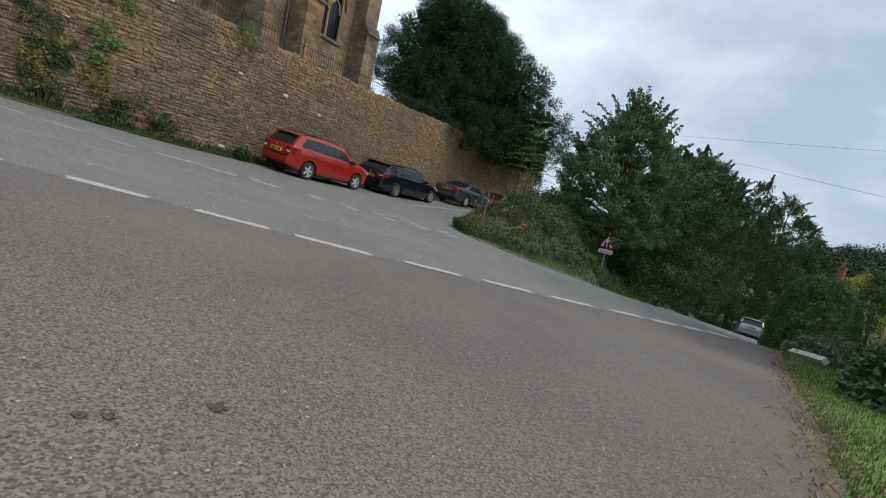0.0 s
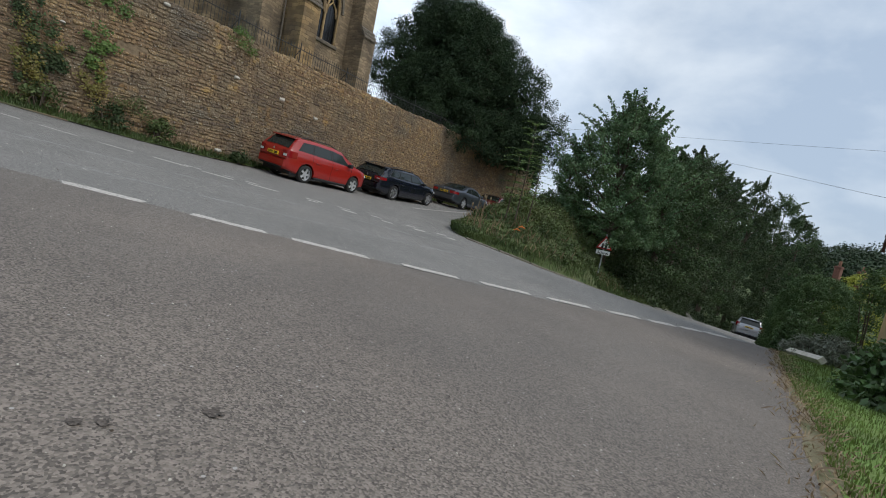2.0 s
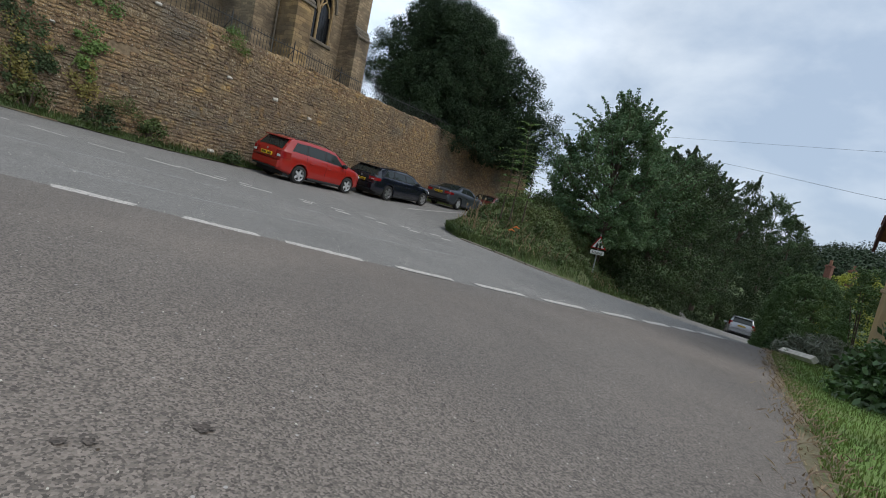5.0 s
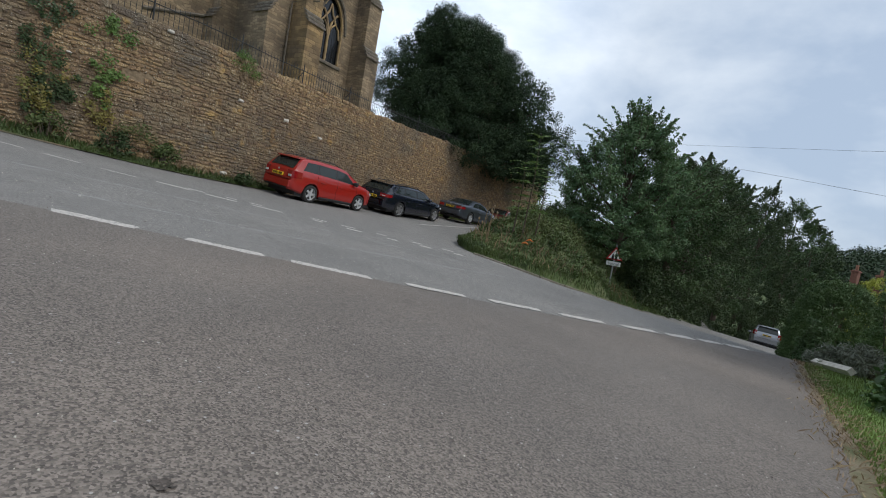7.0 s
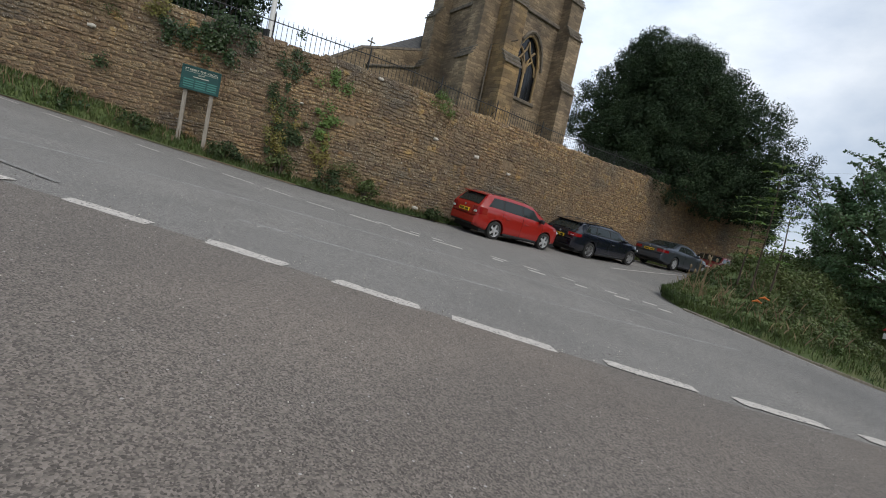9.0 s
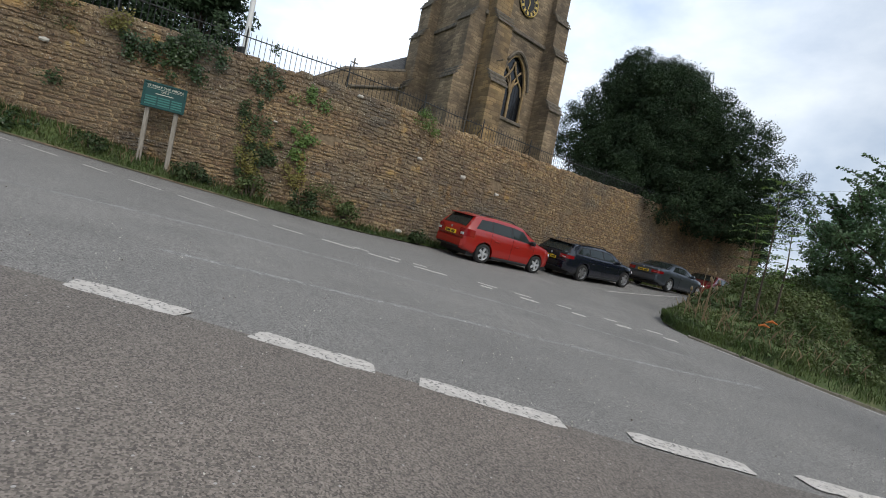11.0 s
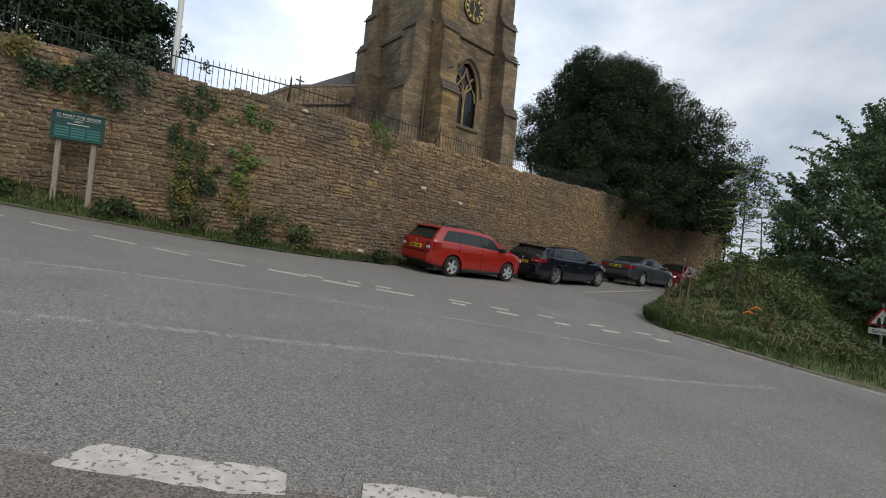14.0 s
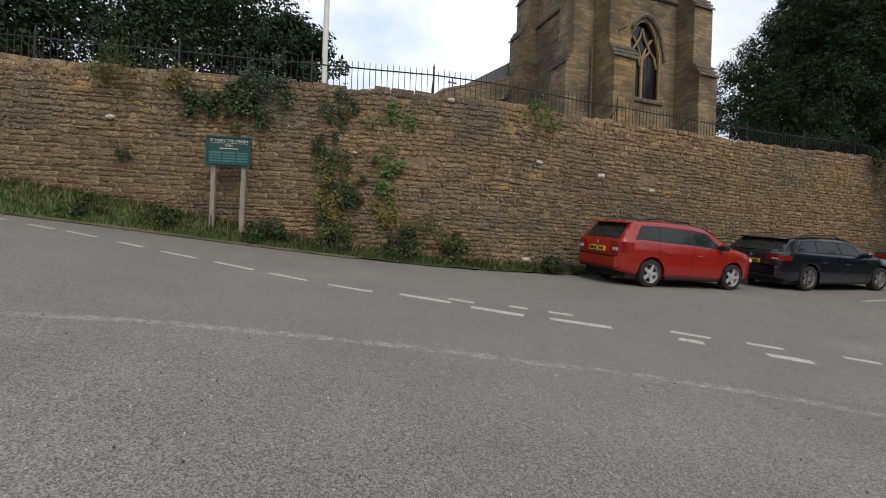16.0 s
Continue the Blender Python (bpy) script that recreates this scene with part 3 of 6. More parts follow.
marks("edge_dash", KERBMARK, 0, KERBMARK.length, 0.9, 0.5, 0.1, M_THIN, label="white painted dash at the edge of the road")


# ---------------------------------------------------------------- verges, bank and garden ground
def wall_base(s):
    """Height of the verge at the foot of the wall."""
    p = WALL.at(s)[0]
    return height(p.x, p.y) + (0.42 * smooth_step(26.5, 19.5, s) - 0.14 * smooth_step(20.5, 15, s)) + 0.04


EDGE_S = [WALL.near(x, y)[0] for x, y in ROAD_EDGE]
verge_in = [tuple(WALL.at(s)[0][:2]) for s in EDGE_S]


def verge_h(x, y, k):
    s, off = WALL.near(x, y)
    return height(x, y) + 0.025 + (wall_base(s) - height(x, y)) * smooth_step(0, 1, k) + 0.02 * noise.noise((x * 3, y * 3, 0))


verge = tagged(loft("verge", ROAD_EDGE, verge_in, verge_h, M_GRASS, across=8, step=0.3), "rough grass verge under the churchyard wall", "verge", kind="structure")
g_edge = [tuple((Vector((*a, 0)).lerp(Vector((*b, 0)), -0.12))[:2]) for a, b in zip(ROAD_EDGE, verge_in)]
tagged(loft("gravel_edge", g_edge[2:6], [tuple((Vector((*a, 0)).lerp(Vector((*b, 0)), 0.12))[:2]) for a, b in zip(ROAD_EDGE, verge_in)][2:6],
            lambda x, y, k: height(x, y) + 0.012 + 0.022 * math.sin(math.pi * k), M_SOIL, across=4, step=0.3), "loose gravel along the verge", "gravel", kind="structure")

BANK_FRONT = [(-0.35, 13.75), (-0.1, 12.95), (0.58, 12.5), (1.7, 12.62), (2.96, 13.5), (4.8, 15.75), (6.9, 18.6), (10.4, 23.3), (14.2, 29.6), (18, 37)]
BANK_BACK = [(-0.4, 13.95), (-0.35, 14.5), (-0.2, 15.6), (0.1, 17.2), (0.6, 18.9), (1.9, 22), (3.4, 25), (5.5, 29), (8, 34), (11, 40)]


def bank_h(x, y, k):
    low = 0.26 * smooth_step(15.5, 17.5, y)
    e = max(0.0, math.sin(math.pi * min(max((k - low) / (1 - low), 0), 1))) ** 0.55
    along = smooth_step(0.2, 6.5, math.hypot(x + 0.4, y - 13.4))
    return height(x, y) * (1 - 0.5 * k * smooth_step(18, 26, y)) + 0.005 + 0.05 * smooth_step(0, 0.06, k) + e * (0.12 + 1.15 * along) + 0.5 * k * smooth_step(20, 30, y) + 0.06 * noise.noise((x * 1.3, y * 1.3, 2))


tagged(loft("bank", BANK_FRONT, BANK_BACK, bank_h, M_GRASS, across=14, step=0.3), "steep overgrown earth bank between the two roads", "bank", kind="structure")

GRASS_EDGE = [(0.6, -2.0), (1.1, 0.6), (1.92, 2.22), (2.39, 2.93), (2.96, 3.86), (4.03, 5.62), (5.0, 7.2), (5.75, 8.25), (7.6, 10.9), (11, 16)]
GARDEN_IN = [(8, -6), (9, -3), (10, 0), (10.6, 1.5), (11, 3), (12, 5), (13, 7), (14, 8.5), (15, 10.5), (18, 14)]


def garden_h(x, y, k):
    return height(x, y) + 0.012 + 0.2 * smooth_step(0.0, 0.35, k) + 0.01 * noise.noise((x * 2, y * 2, 0))


tagged(loft("lawn", GRASS_EDGE, GARDEN_IN, garden_h, M_LAWN, across=24, step=0.3), "mown grass strip beside the side road", "lawn", kind="structure")
edge_ln = Line(GRASS_EDGE[:8])
n_e = int(edge_ln.length / 0.16)
edge_pts = [edge_ln.at(edge_ln.length * i / n_e) for i in range(n_e + 1)]
road_side = [(p.x - d.y * w, p.y + d.x * w) for i, (p, d) in enumerate(edge_pts) for w in (0.05 + 0.05 * noise.noise((i * 0.9, 1.5, 0)) + 0.03 * noise.noise((i * 3.3, 8, 0)),)]
lawn_side = [(p.x + d.y * w, p.y - d.x * w) for i, (p, d) in enumerate(edge_pts) for w in (0.07 + 0.05 * noise.noise((i * 0.7, 4.5, 0)),)]
tagged(loft("grit_edge", road_side, lawn_side, lambda x, y, k: height(x, y) + 0.0068 + 0.014 * smooth_step(0.1, 0.9, k), M_STRAW, across=4, step=0.12), "dusty soil and dead grass along the lawn edge", "soil", kind="structure")

# churchyard behind the wall
back = [(-50, 10), (-42, 22), (-36, 30), (-30, 38), (-25, 44), (-20, 48), (-14, 52), (-8, 54), (0, 56), (12, 50)]
front = [(p.x - 0.2, p.y + 0.1) for p in [WALL.at(WALL.length * i / 9)[0] for i in range(10)]]
tagged(loft("churchyard", front, back, lambda x, y, k: (3.95 + 0.5 * smooth_step(0.05, 0.6, k)) * (1 - smooth_step(0.8, 4.5, x)) + (height(x, y) + 0.02) * smooth_step(0.8, 4.5, x), M_GRASS, across=20, step=1.2), "grassy churchyard raised behind the wall", "grass", kind="structure")


# ---------------------------------------------------------------- retaining wall
def wall_top(s):
    return WALL_TOP - 0.2 * smooth_step(18, 13, s) + 0.07 * noise.noise((s * 0.8, 3.1, 0)) + 0.03 * noise.noise((s * 4, 0, 0)) + 0.5 * min(max((s - 28.5) / 16, 0), 1.1)


THICK = 0.55
wv, wf = [], []
n_s = int(WALL.length / 0.25)
for i in range(n_s + 1):
    s = WALL.length * i / n_s
    p, d = WALL.at(s)
    nrm = Vector((-d.y, d.x, 0))
    zb, zt = height(p.x, p.y) - 0.4, wall_top(s) - 0.05
    for off, z in ((0.011, zb), (0.011, zt), (THICK, zt), (THICK, zb)):
        q = p + nrm * off
        wv.append((q.x, q.y, z))
for i in range(n_s):
    for k in range(4):
        k2 = (k + 1) % 4
        wf.append((i * 4 + k, (i + 1) * 4 + k, (i + 1) * 4 + k2, i * 4 + k2))
wf += [(0, 1, 2, 3), (n_s * 4 + 3, n_s * 4 + 2, n_s * 4 + 1, n_s * 4)]
retaining = new("wall_churchyard", mesh("wall_churchyard", wv, wf, M_MORTAR))
tagged(retaining, "high rubble limestone churchyard wall with weathered courses", "stone wall", kind="structure")

rng = random.Random(7)


def stone_verts(m, lx, lz, proud, r):
    """A rough worn block: bed and top edges wander, the face is uneven, the arrises are rounded off."""
    vs = []
    for i in range(5):
        u = i / 2 - 1
        end = 0.016 if i in (0, 4) else 0.0
        up, dn = r.uniform(-0.16, 0.1) * lz - end * 0.7, r.uniform(-0.12, 0.14) * lz + end * 0.7
        x = u * (lx / 2 - end * 0.2) + (0 if i in (0, 4) else r.uniform(-0.05, 0.05) * lx)
        f = -proud - r.uniform(-0.004, 0.012) + end * 0.9
        for y, z in ((0.06, -lz / 2), (f * 0.8, -lz / 2 + dn + 0.006), (f - 0.006, -lz * 0.1), (f * 0.8, lz / 2 + up - 0.006), (0.06, lz / 2)):
            vs.append(m @ Vector((x, y, z)))
    return vs


STONE_F = [(i * 5 + k, (i + 1) * 5 + k, (i + 1) * 5 + k + 1, i * 5 + k + 1) for i in range(4) for k in range(4)] + [(4, 3, 2, 1, 0), (20, 21, 22, 23, 24)]
unit_stones = []
for i in range(10):
    g = Geo().add(stone_verts(Matrix.Identity(4), 0.34, 0.115, 0.03, rng), STONE_F)
    unit_stones.append(mesh("stone", g.v, g.f, M_STONE_P, smooth=True, sharp=48))
bulk = Geo()
HOLES = [(-8.5, 10.72, 2.86), (-5.9, 16.3, 3.1), (-4.1, 20.1, 3.0)]
HOLES_S = [(WALL.near(x, y)[0], z) for x, y, z in HOLES]
near_stones = []
z_row = -0.2
while z_row < 4.75:
    lz = rng.choice((rng.uniform(0.06, 0.08), rng.uniform(0.08, 0.13)))
    s = 6.0 + rng.uniform(0, 0.3)
    while s < WALL.length:
        lx = min(0.5, max(0.09, rng.gauss(0.2, 0.1)))
        if rng.random() < 0.04:
            lx *= 0.5
        mid = s + lx / 2
        p, d = WALL.at(mid)
        z = z_row + lz / 2 + 0.055 * noise.noise((mid * 0.4, z_row * 1.0, 5)) + 0.04 * noise.noise((mid * 1.9, z_row * 3, 9)) + rng.uniform(-0.012, 0.012)
        if wall_base(mid) - 0.25 < z < wall_top(mid) - 0.02 and not any(abs(mid - hs) < 0.1 + lx / 2 and abs(z - hz) < 0.1 for hs, hz in HOLES_S):
            lean = rng.gauss(0, 0.022)
            m = Matrix.Translation((p.x, p.y, z)) @ Matrix.Rotation(math.atan2(d.y, d.x), 4, "Z") @ Matrix.Rotation(lean, 4, "Y")
            proud = rng.uniform(0.0, 0.018)
            jx, jz = lx - rng.uniform(-0.003, 0.012), lz - rng.uniform(-0.004, 0.014)
            if 18.9 < mid < 24.5 and 1.9 < z < 3.2 and len(near_stones) < 300:
                near_stones.append((m, jx, jz, proud))
            else:
                bulk.add(stone_verts(m, jx, jz, proud, rng), STONE_F)
        s += lx
    z_row += lz
rubble = part("rubble_courses", bulk, M_STONE, retaining, smooth=True, sharp=48)
rubble["kind"] = "stuff"
# loose capping stones
caps = Geo()
s = 6.0
while s < WALL.length - 0.3:
    lx = rng.uniform(0.2, 0.55)
    p, d = WALL.at(s + lx / 2)
    m = Matrix.Translation((p.x, p.y, wall_top(s) + rng.uniform(-0.03, 0.03))) @ Matrix.Rotation(math.atan2(d.y, d.x), 4, "Z") @ Matrix.Rotation(rng.uniform(-0.08, 0.08), 4, "Y")
    caps.box(-lx / 2 + 0.01, lx / 2 - 0.01, rng.uniform(-0.02, 0.03), 0.5, -0.06, rng.uniform(0.02, 0.07), m, 0.015)
    s += lx
part("capping_stones", caps, M_STONE, retaining)["kind"] = "stuff"
lich = Geo()
for x, y, z, w in ((-9.15, 9.9, 2.95, 0.1), (-7.15, 13.1, 3.1, 0.16), (-6.5, 14.9, 3.0, 0.2), (-5.95, 16.2, 2.8, 0.18), (-7.9, 11.3, 4.14, 0.15), (-11.7, 6.3, 3.3, 0.16), (-7.2, 12.9, 1.0, 0.2)):
    s = WALL.near(x, y)[0]
    p, d = WALL.at(s)
    m = Matrix.Translation((p.x, p.y, z)) @ Matrix.Rotation(math.atan2(d.y, d.x), 4, "Z")
    lich.add(stone_verts(m, w, w * 0.55, 0.055, rng), STONE_F)
part("lichened_stones", lich, M_LICHEN, retaining)["kind"] = "stuff"

# iron railing along the top
rail_obj = thing("railing", Matrix.Identity(4), "black iron railing with spiked bars on the wall top", "railing")
R0, R1 = 7.0, WALL.length - 1.0
posts_s = [R0 + 2.45 * i for i in range(int((R1 - R0) / 2.45) + 1)]


def rail_pt(s, z, off=0.3):
    p, d = WALL.at(s)
    return Vector((p.x - d.y * off, p.y + d.x * off, rail_base(s) + z))


def rail_base(s):
    return WALL_TOP - 0.02 - 0.2 * smooth_step(18, 13, s) + 0.5 * min(max((s - 28.5) / 16, 0), 1.1)


for a, b in zip(posts_s, posts_s[1:]):
    for z in (0.10, 0.80):
        part("rail", Geo().tube([rail_pt(a, z * 0.66), rail_pt((a + b) / 2, z * 0.66 - 0.01), rail_pt(b, z * 0.66)], 0.014, 6), M_IRON, rail_obj)
for s in posts_s:
    p = rail_pt(s, 0)
    g = Geo().tube([p + Vector((0, 0, -0.1)), p + Vector((0, 0, 0.68)), p + Vector((0, 0, 0.78))], [0.02, 0.02, 0.003], 8)
    d = WALL.at(s)[1]
    nb = Vector((-d.y, d.x, 0))
    g.tube([p + Vector((0, 0, 0.5)), p + nb * 0.2 + Vector((0, 0, 0.3)), p + nb * 0.3 + Vector((0, 0, -0.1))], 0.013, 6)
    part("post", g, M_IRON, rail_obj)
bar_me = Geo().tube([(0, 0, -0.05), (0, 0, 0.61), (0, 0, 0.67)], [0.0075, 0.0075, 0.001], 5)
bar_me = mesh("bar", bar_me.v, bar_me.f, M_IRON)
s = R0
while s < R1:
    if all(abs(s - q) > 0.06 for q in posts_s):
        ob = new("bar", bar_me)
        ob.parent = rail_obj
        ob.location = rail_pt(s, 0)
    s += 0.118

# ---------------------------------------------------------------- church
A_DIR, B_DIR = Vector((0.4206, 0.9072, 0)), Vector((-0.9072, 0.4206, 0))
TC = Vector((-9.01, 19.03, 0))
TM = Matrix.Translation(TC) @ Matrix((((A_DIR.x), B_DIR.x, 0, 0), (A_DIR.y, B_DIR.y, 0, 0), (0, 0, 1, 0), (0, 0, 0, 1)))
church = thing("church", TM, "medieval ochre stone church with buttressed west tower and clock", "church")
W, ZB, ZT = 4.5, 3.6, 17.0


def ashlar(name, c1, c2, mortar, bw, bh):
    """Coursed stone walling: brick pattern warped by noise, relief at the joints."""
    m = mat(name, c1, c2, scale=2.5, rough=0.92, bump=0, stain=(0.13, 0.105, 0.08), stain_scale=0.55, stain_pos=(0.42, 0.68))
    nt = m.node_tree
    b, ln = nt.nodes["Principled BSDF"], nt.links.new
    base = b.inputs["Base Color"].links[0].from_socket
    tc = nt.nodes["Texture Coordinate"]
    sp = nt.nodes.new("ShaderNodeSeparateXYZ")
    ln(tc.outputs["Object"], sp.inputs[0])
    ad = nt.nodes.new("ShaderNodeMath")
    ad.operation = "ADD"
    ln(sp.outputs["X"], ad.inputs[0])
    ln(sp.outputs["Y"], ad.inputs[1])
    cb = nt.nodes.new("ShaderNodeCombineXYZ")
    ln(ad.outputs[0], cb.inputs["X"])
    ln(sp.outputs["Z"], cb.inputs["Y"])
    nz = nt.nodes.new("ShaderNodeTexNoise")
    nz.inputs["Scale"].default_value, nz.inputs["Detail"].default_value = 2.4, 4.0
    ln(tc.outputs["Object"], nz.inputs["Vector"])
    wv_ = nt.nodes.new("ShaderNodeVectorMath")
    wv_.operation = "MULTIPLY_ADD"
    wv_.inputs[1].default_value = (0.3, 0.22, 0.0)
    ln(nz.outputs["Color"], wv_.inputs[0])
    ln(cb.outputs[0], wv_.inputs[2])
    br = nt.nodes.new("ShaderNodeTexBrick")
    br.inputs["Scale"].default_value = 1.0
    br.inputs["Brick Width"].default_value, br.inputs["Row Height"].default_value = bw, bh
    br.inputs["Mortar Size"].default_value, br.inputs["Mortar Smooth"].default_value = 0.014, 0.4
    br.inputs["Color1"].default_value, br.inputs["Color2"].default_value = (0.66, 0.64, 0.62, 1), (1.25, 1.2, 1.1, 1)
    br.inputs["Mortar"].default_value = (*mortar, 1)
    br.offset = 0.43
    ln(wv_.outputs[0], br.inputs["Vector"])
    mu = nt.nodes.new("ShaderNodeMix")
    mu.data_type, mu.blend_type = "RGBA", "MULTIPLY"
    mu.inputs["Factor"].default_value = 1.0
    ln(base, mu.inputs[6])
    ln(br.outputs["Color"], mu.inputs[7])
    ln(mu.outputs[2], b.inputs["Base Color"])
    n3 = nt.nodes.new("ShaderNodeTexNoise")
    n3.inputs["Scale"].default_value, n3.inputs["Detail"].default_value = 14.0, 6.0
    ln(tc.outputs["Object"], n3.inputs["Vector"])
    su = nt.nodes.new("ShaderNodeMath")
    su.operation = "SUBTRACT"
    ln(n3.outputs["Fac"], su.inputs[0])
    ln(br.outputs["Fac"], su.inputs[1])
    bp = nt.nodes.new("ShaderNodeBump")
    bp.inputs["Strength"].default_value, bp.inputs["Distance"].default_value = 0.8, 0.03
    ln(su.outputs[0], bp.inputs["Height"])
    ln(bp.outputs["Normal"], b.inputs["Normal"])
    return m


M_TOWER = ashlar("tower_rubble", (0.25, 0.19, 0.125), (0.36, 0.285, 0.195), (0.72, 0.69, 0.66), 0.3, 0.115)
M_OCHRE = ashlar("ochre_ashlar", (0.29, 0.195, 0.095), (0.39, 0.28, 0.145), (0.72, 0.68, 0.64), 0.38, 0.16)

# tower walls: the front one has the window opening cut through
WX, WW, W0, WS, WA = 2.22, 0.74, 6.78, 8.25, 9.6


def arch(cx, half, z0, spring, apex, n=10):
    """A pointed window outline in the xz plane."""
    pts = [(cx - half, z0), (cx + half, z0), (cx + half, spring)]
    h = apex - spring
    for i in range(1, n):
        t = i / n
        pts.append((cx + half * math.cos(t * math.pi / 2) ** 0.85 * (1 - 0.12 * t), spring + h * math.sin(t * math.pi / 2) ** 1.0 * (0.86 + 0.14 * t)))
    pts.append((cx, apex))
    left = [(2 * cx - x, z) for x, z in pts[2:-1]][::-1]
    return pts + left


ar = arch(WX, WW, W0, WS, WA)
g = Geo()
I4 = Matrix.Identity(4)
top_i = ar.index((WX, WA))
rp = ar[1:top_i + 1]
lp = [ar[0]] + list(reversed(ar[top_i:]))
g.prism([(0, ZB), (W, ZB), (W, W0), (0, W0)], I4, 0.8)
g.prism([(WX + WW, W0), (W, W0), (W, ZT), (WX, ZT), *reversed(rp[1:])], I4, 0.8)
g.prism([(WX - WW, W0), *lp[1:], (WX, ZT), (0, ZT), (0, W0)], I4, 0.8)
part("tower_wall", g, M_TOWER, church)
part("tower_wall", Geo().box(0, 0.8, 0.8, W, ZB, ZT), M_TOWER, church)
part("tower_wall", Geo().box(W - 0.8, W, 0.8, W, ZB, ZT), M_TOWER, church)
part("tower_wall", Geo().box(0.8, W - 0.8, W - 0.8, W, ZB, ZT), M_TOWER, church)
part("tower_roof", Geo().box(0.1, W - 0.1, 0.1, W - 0.1, ZT - 0.3, ZT - 0.1), M_SLATE, church)

# window of the tower: hood, jamb, mullion, tracery and leaded glass
win = part("window", Geo().prism(arch(WX, WW, W0, WS, WA), Matrix.Translation((0, 0.2, 0)), 0.03), M_LEADGLASS, church, "dark leaded glass in a pointed traceried window")


def outline(pts, r, y, close=False):
    return Geo().tube([(x, y, z) for x, z in pts], r, 6)


part("hood_mould", outline(arch(WX, WW + 0.12, WS - 0.15, WS, WA + 0.14)[2:], 0.075, -0.03), M_WEATHER, win)
part("jamb", outline(ar[1:] + [ar[0]], 0.06, 0.07), M_DRESSED, win)
part("sill", Geo().box(WX - WW - 0.12, WX + WW + 0.12, -0.07, 0.34, W0 - 0.14, W0 + 0.02, None, 0.03), M_WEATHER, win)
part("mullion", Geo().tube([(WX, 0.16, W0), (WX, 0.16, WS + 0.1)], 0.06, 8), M_DRESSED, win)
for sx in (-1, 1):
    q = WX + sx * WW / 2
    part("tracery", Geo().tube([(WX, 0.16, WS - 0.1), (WX + sx * 0.12, 0.16, WS + 0.3), (WX + sx * 0.31, 0.16, WS + 0.62), (WX + sx * 0.43, 0.16, WS + 0.75)], 0.05, 6), M_DRESSED, win)
    part("tracery", Geo().tube([(q - 0.31, 0.16, WS - 0.25), (q - 0.22, 0.16, WS + 0.12), (q, 0.16, WS + 0.34), (q + 0.22, 0.16, WS + 0.12), (q + 0.31, 0.16, WS - 0.25)], 0.045, 6), M_DRESSED, win)
    part("tracery", Geo().tube([(q, 0.16, WS + 0.34), (WX + sx * 0.1, 0.16, WS + 0.75), (WX, 0.16, WA - 0.25)], 0.045, 6), M_DRESSED, win)
for k in range(-3, 4):
    if k:
        part("lead_bar", Geo().tube([(WX + k * 0.165, 0.195, W0), (WX + k * 0.165, 0.195, WS + 0.2)], 0.008, 4), M_IRON, win)

# string courses
for z in (10.5, 14.2):
    g = Geo().box(-0.09, W + 0.09, -0.09, 0.0, z - 0.09, z + 0.09, None, 0.03)
    g.box(-0.09, 0.0, 0.0, W + 0.09, z - 0.09, z + 0.09, None, 0.03)
    part("string_course", g, M_WEATHER, church)
part("plinth", Geo().box(-0.16, W + 0.16, -0.16, W + 0.16, ZB, 4.7, None, 0.06), M_TOWER, church)


def buttress(m, material):
    """A three-stage angle buttress with sloped stone weatherings; local -y is outward, width along x from 0 to 0.85."""
    b = part("buttress", Geo().prism([(-1.05, ZB), (-1.05, 7.55), (-0.78, 8.05), (-0.78, 10.05), (-0.5, 10.55), (-0.5, 11.65), (-0.25, 12.1), (-0.25, 14.4), (0.0, 14.9), (0.0, ZB)],
                                     m @ Matrix.Rotation(radians(90), 4, "Z"), -0.85), material, church)
    for x0, z0, x1, z1 in ((-1.05, 7.55, -0.78, 8.05), (-0.78, 10.05, -0.5, 10.55), (-0.5, 11.65, -0.25, 12.1)):
        g = Geo()
        for k in range(3):
            t0, t1 = k / 3, (k + 1) / 3
            ya, yb = x0 + (x1 - x0) * t0 - 0.06, x0 + (x1 - x0) * t1
            za, zb_ = z0 + (z1 - z0) * t0, z0 + (z1 - z0) * t1
            poly = [(ya, za - 0.02), (yb + 0.06, zb_ - 0.02), (yb + 0.06, zb_ + 0.04), (ya, za + 0.06)]
            g.prism(poly, m @ Matrix.Translation((-0.05, 0, 0)) @ Matrix.Rotation(radians(90), 4, "Z"), -0.95)
        part("weathering", g, M_WEATHER, b)
    return b


buttress(Matrix.Translation((0.02, 0, 0)), M_OCHRE)
buttress(Matrix.Translation((W - 0.87, 0, 0)), M_TOWER)
side = Matrix.Rotation(radians(-90), 4, "Z")
buttress(Matrix.Translation((0, 0.87, 0)) @ side, M_TOWER)
buttress(Matrix.Translation((0, W - 0.02, 0)) @ side, M_TOWER)

# clock
CK = Matrix.Translation((2.15, -0.01, 11.87))
clock = part("clock", Geo().lathe([(0.0, -0.06), (0.5, -0.06), (0.56, -0.05), (0.58, 0.0)], CK, 40), M_INK, church, "black clock face with gilded numerals")
part("clock_rim", Geo().lathe([(0.52, -0.065), (0.545, -0.09), (0.57, -0.065)], CK, 40), M_GOLD, clock)
part("clock_rim", Geo().lathe([(0.33, -0.063), (0.335, -0.07), (0.345, -0.063)], CK, 40), M_GOLD, clock)
for k in range(12):
    t = radians(30 * k)
    part("numeral", Geo().box(-0.05, 0.05, -0.075, -0.06, 0.37, 0.5, CK @ Matrix.Rotation(t, 4, "Y")), M_GOLD, clock)
